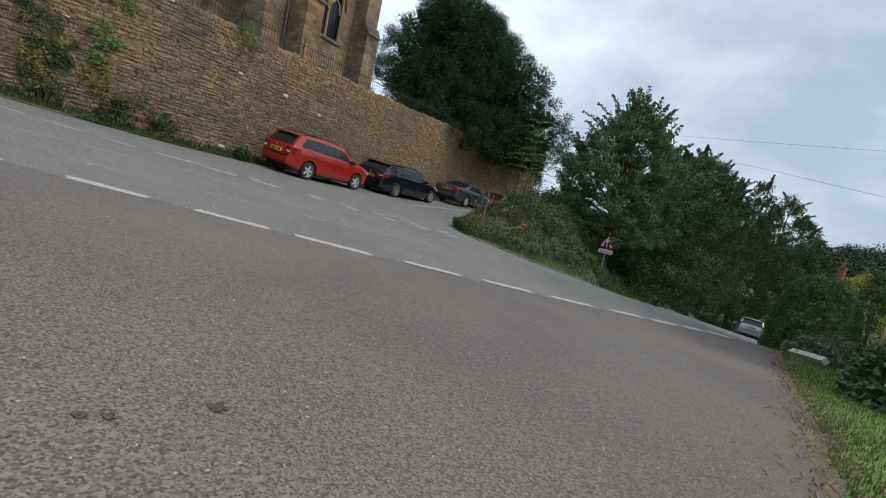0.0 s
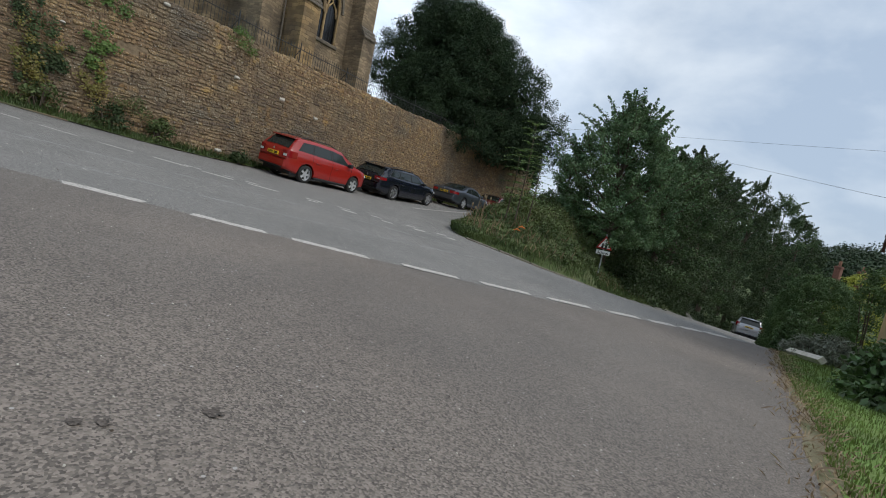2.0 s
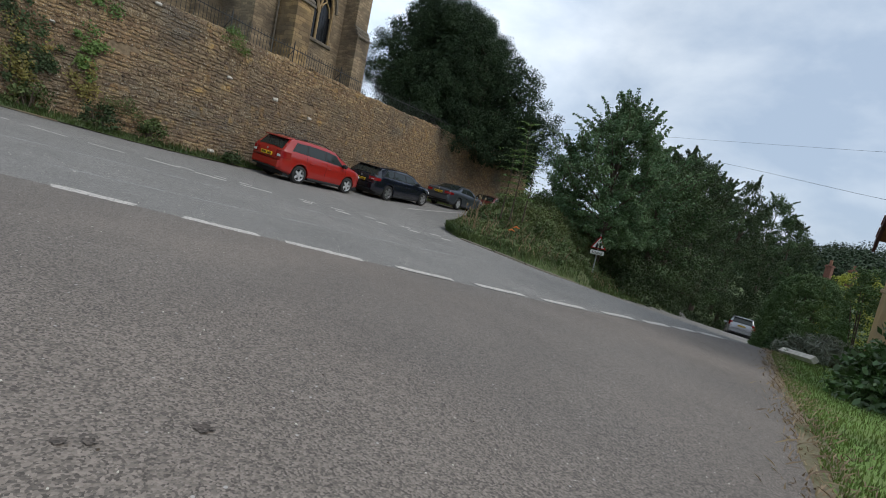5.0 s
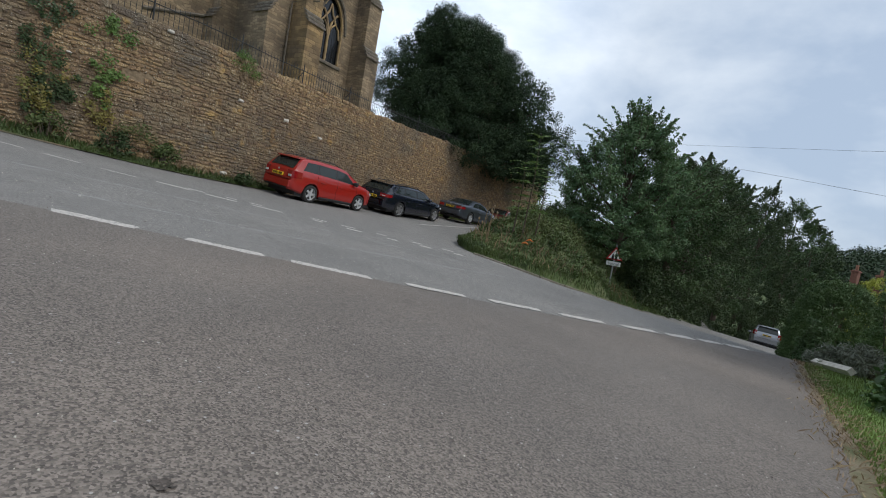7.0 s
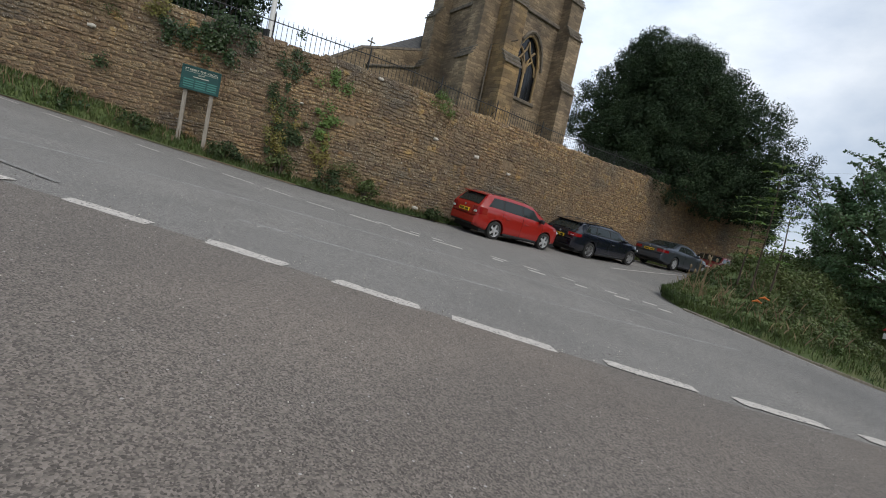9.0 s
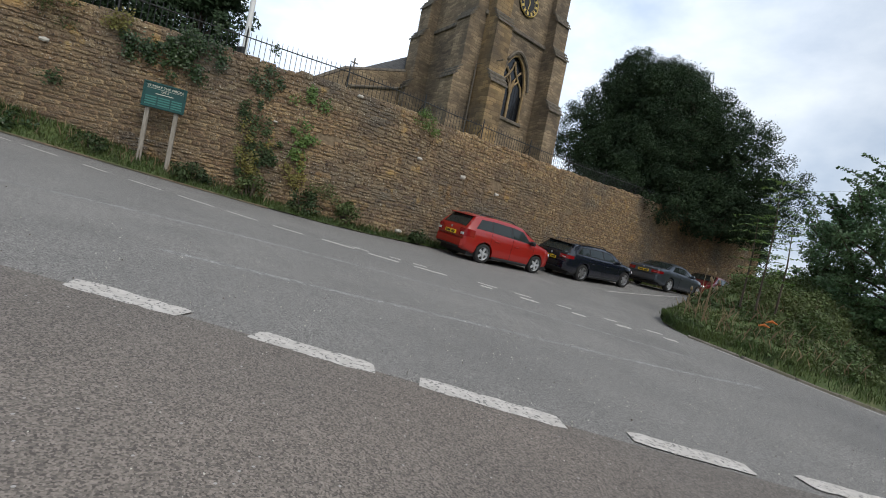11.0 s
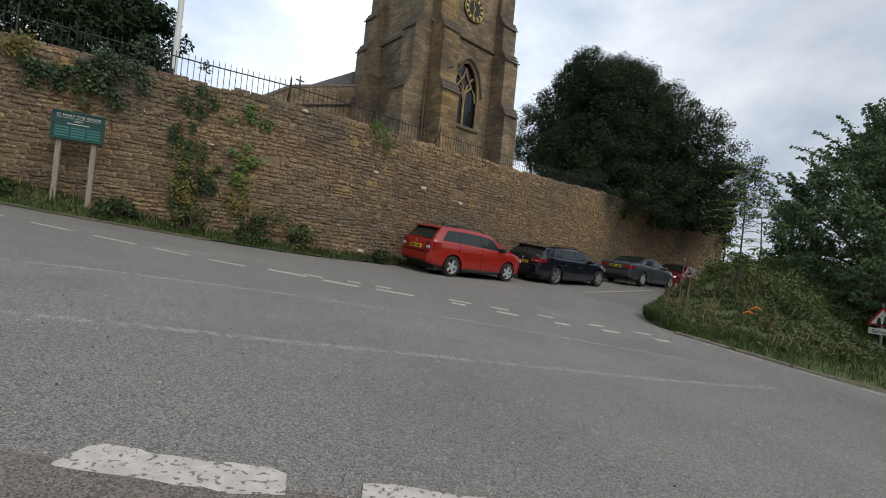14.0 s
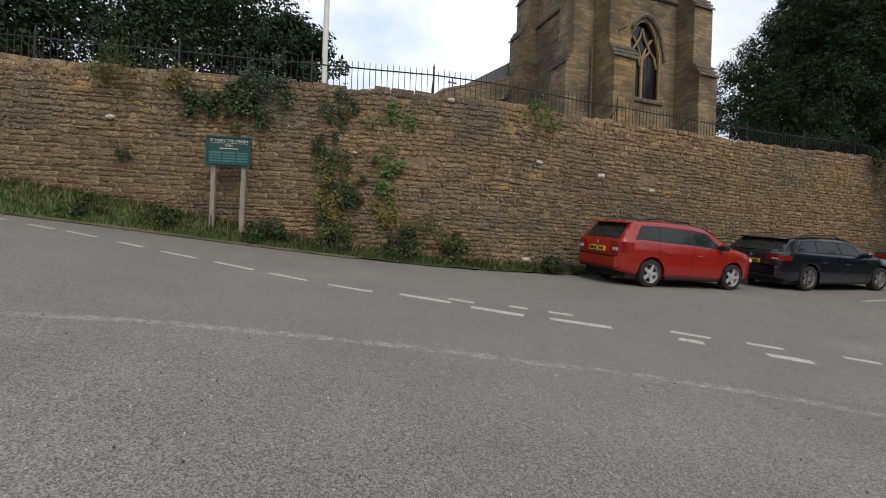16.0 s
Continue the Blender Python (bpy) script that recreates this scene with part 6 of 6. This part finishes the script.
wall_growth("creeper", ws(-8.75, 10.3), 1.7, 0.25, 0.5, 260, 0.07, M_YELLOWLEAF, "yellowing creeper on the wall", "creeper", 0.12, 8)
wall_growth("creeper", ws(-9.55, 9.2), 3.0, 0.16, 0.7, 170, 0.06, M_HEDGE, "thin creeper on the wall", "creeper", 0.06, 9)
wall_growth("ivy", ws(-11.1, 7.2), 4.05, 0.35, 0.2, 160, 0.08, M_YELLOWLEAF, "yellow-green creeper on the wall top", "creeper", 0.1, 10)
wall_growth("ivy", ws(-11.5, 6.6), 2.6, 0.15, 0.15, 60, 0.07, M_HEDGE, "small fern in a wall joint", "fern", 0.08, 11)


def tuft(x, y, z, r, n, material, label, seed):
    s = ws(x, y)
    p, d = WALL.at(s)
    cs = [(p.x + d.y * 0.1 + random.Random(seed + i).gauss(0, r * 0.5), p.y - d.x * 0.1 + random.Random(seed + 50 + i).gauss(0, r * 0.5), z + random.Random(seed + 90 + i).gauss(0, r * 0.35)) for i in range(9)]
    pp, nr = clumps(cs, [r * 0.45] * 9, n // 9, 0.8, 0.1)
    tagged(new("wall_shrub", leaf_mesh("wall_shrub", pp, nr, 0.07, material, 0.25)), label, "shrub", kind="stuff")


tuft(-7.15, 13.2, 4.15, 0.42, 1800, M_ASH, "feathery green shrub rooted in the wall top", 5)
tuft(-11.75, 6.25, 4.0, 0.5, 1500, M_BRAMBLE, "brownish shrub hanging from the wall top", 15)
tuft(-8.3, 11.0, 1.55, 0.4, 900, M_BRAMBLE, "weed growing at the foot of the wall", 25)

for i, (x, y, rx, rz, mt, lb) in enumerate(((-9.7, 8.4, 0.45, 0.4, M_HEDGE, "leafy weeds beside the notice board"), (-10.9, 7.0, 0.4, 0.35, M_HEDGE, "leafy weeds on the verge"), (-11.6, 6.0, 0.4, 0.3, M_IVY, "low ivy mound on the verge"),
                                             (-9.0, 9.35, 0.4, 0.5, M_BRAMBLE, "bramble clump at the foot of the wall"), (-8.35, 10.35, 0.4, 0.55, M_HEDGE, "green weeds at the foot of the wall"), (-7.7, 11.15, 0.35, 0.6, M_BRAMBLE, "tall dark weed at the foot of the wall"), (-6.6, 13.0, 0.16, 0.2, M_HEDGE, "nettles behind the red car"))):
    s, off = WALL.near(x, y)
    bush("weed_clump", x, y, height(x, y) + 0.12, rx, rx, rz, 16, 0.16, 55, 0.075, mt, lb, "weeds", 60 + i)

# ash sapling and teasels at the bank's tip
sap = thing("ash_sapling", pose(1.56, 15.6, 1.0), "slender ash sapling with pale green pinnate leaves", "sapling")
lp_, ln2 = [], []
for sx0, sy0, top_z in ((0.0, 0.0, 3.05), (-0.3, 0.25, 2.2), (0.45, 0.35, 2.0)):
    part("stem", Geo().tube([(sx0, sy0, -0.2), (sx0 + 0.04, sy0, top_z * 0.5), (sx0, sy0 + 0.04, top_z)], [0.025, 0.017, 0.005], 6), M_BARK, sap)
    z = 0.55
    while z < top_z:
        turn0 = rb.uniform(0, 6.28)
        for q in range(3):
            a_, ln0 = turn0 + q * 2.09, rb.uniform(0.3, 0.55)
            stalk = []
            for w in range(6):
                u = w / 5 * ln0
                stalk.append((sx0 + u * math.cos(a_), sy0 + u * math.sin(a_), z + 0.45 * u - 0.9 * u * u))
            part("leaf_stalk", Geo().tube([stalk[0], stalk[2], stalk[5]], [0.005, 0.004, 0.002], 4), M_ASH, sap)
            for w in range(1, 6):
                for sd in (-1, 1):
                    bx = stalk[w]
                    lp_.append((bx[0] - sd * 0.05 * math.sin(a_), bx[1] + sd * 0.05 * math.cos(a_), bx[2] - 0.01))
                    ln2.append((rb.gauss(0, 0.35), rb.gauss(0, 0.35), 1.0))
        z += rb.uniform(0.16, 0.26)
lv = new("leaves", leaf_mesh("leaves", np.array(lp_), np.array(ln2), 0.12, M_ASH, 0.4))
lv.parent = sap
for i in range(4):
    x, y, z = bank_point(rb.uniform(0.045, 0.07), rb.uniform(0.3, 0.9))
    hgt = rb.uniform(0.6, 1.15)
    te = thing("teasel", pose(x, y, z), "tall dry brown teasel with spiny heads", "teasel", "teasels on the bank")
    g = Geo().tube([(0, 0, 0), (0.02, 0, hgt * 0.6), (0.05, 0.02, hgt)], [0.012, 0.01, 0.006], 5)
    g.tube([(0.02, 0, hgt * 0.6), (0.16, 0.05, hgt * 0.85)], 0.006, 4)
    part("stem", g, M_DRY, te)
    for hx, hy, hz in ((0.05, 0.02, hgt), (0.16, 0.05, hgt * 0.85)):
        part("head", Geo().tube([(hx, hy, hz - 0.02), (hx, hy, hz + 0.02), (hx, hy, hz + 0.06), (hx, hy, hz + 0.09)], [0.012, 0.03, 0.026, 0.006], 7), M_DRY, te)

# ---------------------------------------------------------------- kerb along the bank
kb = thing("kerb", Matrix.Identity(4), "weathered kerb stones half buried along the bank", "kerb", kind="structure")
kl = Line([(0.2, 12.62), (0.58, 12.42), (1.7, 12.52), (2.98, 13.4), (4.85, 15.65), (6.95, 18.5)], 0.1)
s = 0.0
while s + 0.9 < kl.length:
    p, d = kl.at(s + 0.45)
    z = height(p.x, p.y)
    slope = (height(p.x + d.x * 0.4, p.y + d.y * 0.4) - height(p.x - d.x * 0.4, p.y - d.y * 0.4)) / 0.8
    m = Matrix.Translation((p.x, p.y, z)) @ Matrix.Rotation(math.atan2(d.y, d.x), 4, "Z") @ Matrix.Rotation(-math.atan(slope), 4, "Y")
    part("kerb_stone", Geo().box(-0.445, 0.445, -0.06, 0.07, -0.15, 0.05 + rb.uniform(-0.02, 0.015), m, 0.015), M_KERB, kb)
    s += 0.91

# ---------------------------------------------------------------- road signs
sign_z = height(5.62, 19.3) + 0.15
sg = thing("warning_sign", Matrix.Translation((5.62, 19.3, sign_z)) @ Matrix.Rotation(radians(-13), 4, "Z"), "red-bordered triangular school warning sign on a grey post", "road sign")
zt = 0.99 - sign_z
part("post", Geo().tube([(0, 0.03, -0.3), (0, 0.03, zt)], 0.03, 10), M_GALV, sg)
a = 0.31


def tri(a, c):
    return [(-a, c - a * 0.577), (a, c - a * 0.577), (0, c + a * 1.155)]


tc_ = zt - 0.44
part("border", Geo().prism(tri(a, tc_), Matrix.Translation((0, -0.01, 0)), 0.02), M_SIGNRED, sg, "red triangular border")
face = part("face", Geo().prism(tri(a * 0.74, tc_), Matrix.Translation((0, -0.015, 0)), 0.004), M_WHITE, sg)
for x, hh in ((-0.07, 0.2), (0.06, 0.25)):
    g = Geo().prism([(x - 0.05, tc_ - 0.16), (x + 0.05, tc_ - 0.16), (x + 0.025, tc_ - 0.16 + hh), (x - 0.025, tc_ - 0.16 + hh)], Matrix.Translation((0, -0.02, 0)), 0.004)
    part("symbol", g, M_INK, face)
plate = part("plate", Geo().box(-0.27, 0.27, -0.012, 0.008, zt - 0.86, zt - 0.69, None, 0.004), M_WHITE, sg, "white supplementary plate")
lettering("School", 0.15, Matrix.Translation((0, -0.0155, zt - 0.83)), M_INK, plate)

bl = thing("blue_sign", Matrix.Translation((5.05, 23.5, height(5.05, 23.5))) @ Matrix.Rotation(radians(-8), 4, "Z"), "small dark blue sign half hidden behind the bank", "sign")
zz = 2.3 - height(5.05, 23.5)
part("post", Geo().tube([(-0.3, 0.03, -0.2), (-0.3, 0.03, zz)], 0.025, 8), M_GALV, bl)
part("post", Geo().tube([(0.3, 0.03, -0.2), (0.3, 0.03, zz)], 0.025, 8), M_GALV, bl)
pn = part("panel", Geo().box(-0.42, 0.42, -0.02, 0.01, zz - 0.38, zz + 0.05, None, 0.01), M_BLUE, bl)
part("text_bar", Geo().box(-0.3, 0.3, -0.026, -0.02, zz - 0.1, zz - 0.05), M_DIMCREAM, pn)
part("text_bar", Geo().box(-0.3, 0.2, -0.026, -0.02, zz - 0.24, zz - 0.19), M_DIMCREAM, pn)

# ---------------------------------------------------------------- grit, dead leaves and oil stains on the road
def scatter(name, n, x0, x1, y0, y1, size, material, label, category, lift, rnd):
    g = Geo()
    for _ in range(n):
        x, y = rnd.uniform(x0, x1), rnd.uniform(y0, y1)
        r = size * rnd.uniform(0.5, 1.6)
        z = height(x, y) + lift
        a = [rnd.uniform(0.6, 1.2) * r for _ in range(5)]
        t = rnd.uniform(0, 6.28)
        low = [(x + a[q] * math.cos(t + q * 1.2566), y + a[q] * math.sin(t + q * 1.2566), z - 0.004) for q in range(5)]
        high = [(x + 0.6 * a[q] * math.cos(t + q * 1.2566), y + 0.6 * a[q] * math.sin(t + q * 1.2566), z + r * 0.55) for q in range(5)]
        g.add(low + high, [(5, 6, 7, 8, 9)] + [(q, (q + 1) % 5, (q + 1) % 5 + 5, q + 5) for q in range(5)])
    return tagged(part(name, g, material), label, category, kind="stuff")


rg = random.Random(44)
scatter("loose_grit", 1500, -4, 5, 0.8, 7, 0.0028, M_LICHEN, "pale loose grit on the asphalt", "grit", 0.006, rg)
scatter("dark_grit", 700, -5, 5, 0.8, 9, 0.003, M_BARK, "dark crumbs and dead leaves on the asphalt", "debris", 0.006, rg)
for x, y, r in ((-0.285, 1.084, 0.016), (-0.25, 1.107, 0.015), (-0.133, 1.25, 0.024)):
    n = 14
    vs = [(x, y, height(x, y) + 0.0095)] + [(x + r * (1 + 0.3 * math.sin(q * 2.3)) * math.cos(q * 6.2832 / n), y + 0.6 * r * (1 + 0.3 * math.cos(q * 1.7)) * math.sin(q * 6.2832 / n), height(x, y) + 0.0095) for q in range(n)]
    st_ob = part("oil_stain", Geo().add(vs, [(0, q + 1, (q + 1) % n + 1) for q in range(n)]), M_STAIN)
    tagged(st_ob, "dark brown oil stain on the asphalt", "stain", "oil stains", "structure")
ol = thing("orange_litter", Matrix.Translation(bank_point(0.1, 0.3)) @ Matrix.Translation((0, 0, 0.3)), "two scraps of orange litter caught in the brambles", "litter")
for q in range(2):
    part("scrap", Geo().tube([(0.12 * q, 0, 0.1 * q), (0.1 + 0.12 * q, 0.02, 0.04 + 0.1 * q), (0.2 + 0.12 * q, 0, 0.1 * q)], [0.012, 0.032, 0.01], 7), M_ORANGE, ol)

# ---------------------------------------------------------------- overhead wires
for nm, pts in (("overhead_cable", [(-8, 60, 10.9), (4.53, 47.3, 10.05), (20.54, 26.7, 8.3), (24, 15, 7.0)]), ("overhead_cable", [(4, 60, 11.5), (14.14, 37.2, 8.16), (15.1, 18.95, 4.49), (14.3, 14.4, 3.58)])):
    c = Line(pts, 1.0)
    ob = part(nm, Geo().tube([q for q in c.p], 0.007, 5), M_IRON)
    tagged(ob, "thin black overhead telephone cable", "cable", "overhead cables")

# ---------------------------------------------------------------- garden and house to the east
bush("shrub", 5.35, 4.75, -0.2, 1.15, 1.25, 1.1, 130, 0.25, 190, 0.085, M_SHRUB, "dense broad-leaved green shrub on the lawn", seed=71, aspect=0.5)
bush("lavender", 6.4, 8.0, -0.35, 0.75, 0.6, 0.42, 40, 0.16, 150, 0.1, M_LAV, "grey-green lavender bush with faded flowers", "lavender", 72, 0.16)
bush("shrub", 8.88, 12.5, -1.2, 0.34, 0.34, 1.4, 60, 0.15, 90, 0.075, M_GROVE, "loose green shrub at the garden corner", seed=73)
bush("hedge", 11.55, 15.7, -1.75, 1.2, 1.2, 2.85, 1100, 0.12, 85, 0.05, M_BOX, "large rounded dome of clipped evergreen hedge", "hedge", 74, boxy=2.6, inner=0.9, stray=0.02)
bush("hedge", 9.45, 11.1, -1.1, 0.45, 0.45, 2.85, 130, 0.16, 110, 0.055, M_BOX, "tall clipped evergreen against the house", "hedge", 75, boxy=3.0, inner=0.8, stray=0.05)
bush("hedge", 20.9, 25.3, -3.4, 1.6, 1.2, 5.35, 300, 0.2, 110, 0.08, M_GOLDEN, "golden clipped hedge in the far garden", "hedge", 76, boxy=4.0, inner=0.85, stray=0.03)
gk = part("garden_kerb", Geo().tube([(5.72, 8.02, -0.28), (5.5, 7.05, -0.16)], 0.06, 4), M_KERB)
gk.data.materials[0] = M_LICHEN
tagged(gk, "pale stone edging below the lavender bed", "edging stone")

st = thing("staddle_stone", pose(3.45, 3.1, 0.05), "weathered grey carved stone on the lawn", "garden stone")
part("stone_body", Geo().lathe([(0.0, -0.1), (0.17, -0.1), (0.18, 0.1), (0.12, 0.2), (0.1, 0.4), (0.15, 0.5), (0.13, 0.62), (0.0, 0.64)], Matrix.Rotation(radians(90), 4, "X"), 12), M_KERB, st, smooth=True)


def house(m):
    """A cottage with a steep gable towards the road, bargeboards and casement windows."""
    h = thing("cottage", m, "ochre stone cottage with steep tiled gable and white casements", "house")
    S, Z0, ZE, ZA, D = 2.6, -2.7, 0.05, 3.4, 9.0
    part("gable_wall", Geo().prism([(-S, Z0), (S, Z0), (S, ZE), (0, ZA), (-S, ZE)], Matrix.Identity(4), 0.4), M_HOUSE, h)
    part("side_wall", Geo().box(-S, -S + 0.4, 0.4, D, Z0, ZE), M_HOUSE, h)
    part("side_wall", Geo().box(S - 0.4, S, 0.4, D, Z0, ZE), M_HOUSE, h)
    part("back_wall", Geo().prism([(-S, Z0), (S, Z0), (S, ZE), (0, ZA), (-S, ZE)], Matrix.Translation((0, D - 0.4, 0)), 0.4), M_HOUSE, h)
    for sx in (-1, 1):
        nx, nz = (ZA - ZE), S
        ln_ = math.hypot(nx, nz)
        nx, nz = nx / ln_, nz / ln_
        over = 0.35
        ex, ez = sx * (S + over * S / ln_), ZE - over * (ZA - ZE) / ln_
        poly = [(0, ZA + 0.02), (ex, ez + 0.02), (ex + sx * nx * 0.12, ez + nz * 0.12), (sx * 0.0, ZA + 0.2)]
        rf = part("roof", Geo().prism(poly, Matrix.Translation((0, -0.28, 0)), D + 0.5), M_TILE, h)
        for k in range(16):
            t = (k + 0.5) / 16
            px, pz = ex * (1 - t), ez + (ZA - ez) * t
            part("tile", Geo().box(-0.11, 0.11, -0.3, 0.05, 0.1, 0.135, Matrix.Translation((px, 0, pz)) @ Matrix.Rotation(sx * math.atan2(ZA - ZE, S) - sx * 0.06, 4, "Y")), M_TILE, rf)
        bp_ = [(0, ZA + 0.02), (ex, ez + 0.02), (ex, ez - 0.2), (0, ZA - 0.22)]
        part("bargeboard", Geo().prism(bp_, Matrix.Translation((0, -0.3, 0)), 0.05), M_BARGE, h)
    for wx, wz, ww, wh_ in ((-1.5, -0.35, 0.42, 0.75), (0.2, 0.4, 0.6, 0.9)):
        w = part("window", Geo().box(wx - ww, wx + ww, -0.015, 0.05, wz - wh_, wz + wh_), M_LEADGLASS, h, "small-paned window with white frame")
        for x0, x1, z0, z1 in ((-ww, ww, wh_ - 0.07, wh_), (-ww, ww, -wh_, -wh_ + 0.07), (-ww, -ww + 0.07, -wh_, wh_), (ww - 0.07, ww, -wh_, wh_), (-0.03, 0.03, -wh_, wh_)):
            part("frame", Geo().box(wx + x0, wx + x1, -0.07, 0.0, wz + z0, wz + z1, None, 0.008), M_WHITE, w)
        for k in range(1, 4):
            z = wz - wh_ + 2 * wh_ * k / 4
            part("glazing_bar", Geo().box(wx - ww, wx + ww, -0.05, 0.0, z - 0.012, z + 0.012), M_WHITE, w)
        part("lintel", Geo().box(wx - ww - 0.12, wx + ww + 0.12, -0.03, 0.1, wz + wh_, wz + wh_ + 0.16, None, 0.02), M_DRESSED, w)
        part("sill", Geo().box(wx - ww - 0.1, wx + ww + 0.1, -0.12, 0.05, wz - wh_ - 0.08, wz - wh_, None, 0.015), M_DRESSED, w)
    return h


# the gable faces the road; local -y is outward
house(Matrix.Translation((6.86, 7.36, 2.15)) @ Matrix.Rotation(radians(-123), 4, "Z"))

bush("hedge", 4.7, 34.6, -0.6, 2.3, 1.3, 3.7, 170, 0.32, 130, 0.11, M_HEDGE, "dark green hedge along the road past the wall end", "hedge", 77, inner=0.75, stray=0.1)

# chimneys of houses further down the hill
for i, (x, y, z, hw) in enumerate(((42.5, 56.2, 2.0, 0.42), (47.2, 58.7, 2.0, 0.46))):
    ch = thing("chimney", pose(x, y, z, 0, 0, 35), "red brick chimney stack of a house down the hill", "chimney", "chimneys down the hill")
    part("stack", Geo().box(-hw, hw, -hw * 0.7, hw * 0.7, -12.0, 1.0, None, 0.03), M_BRICK, ch)
    part("cap", Geo().box(-hw - 0.08, hw + 0.08, -hw * 0.7 - 0.08, hw * 0.7 + 0.08, 0.75, 0.9, None, 0.02), M_BRICK, ch)
    part("pot", Geo().lathe([(0.14, 1.0), (0.16, 1.3), (0.13, 1.6), (0.0, 1.6)], Matrix.Rotation(radians(90), 4, "X"), 10), M_TILE, ch)

# wooded hills far off
rf_ = random.Random(91)
cs, rs = [], []
for i in range(620):
    a, d = radians(rf_.uniform(34, 72)), rf_.uniform(130, 330)
    x, y = d * math.cos(a), 10 + d * math.sin(a)
    cs.append((x, y, land(x, y) + rf_.uniform(1, 6)))
    rs.append(rf_.uniform(4, 8))
p, nr = clumps(cs, rs, 230, 0.8, 0.3, 0.02)
tagged(new("far_woods", leaf_mesh("far_woods", p, nr, 0.8, M_FAR, 0.8)), "wooded hillside in the distance", "woodland", kind="stuff")

# ---------------------------------------------------------------- stones of the wall that stand nearest, piece by piece
for i, (m, jx, jz, proud) in enumerate(near_stones):
    ob = new("stone", unit_stones[i % 10])
    ob.parent = retaining
    ob.matrix_local = m @ Matrix.Translation((0, 0.03 - proud, 0)) @ Matrix.Diagonal((jx / 0.34, 1.0, jz / 0.115, 1.0))

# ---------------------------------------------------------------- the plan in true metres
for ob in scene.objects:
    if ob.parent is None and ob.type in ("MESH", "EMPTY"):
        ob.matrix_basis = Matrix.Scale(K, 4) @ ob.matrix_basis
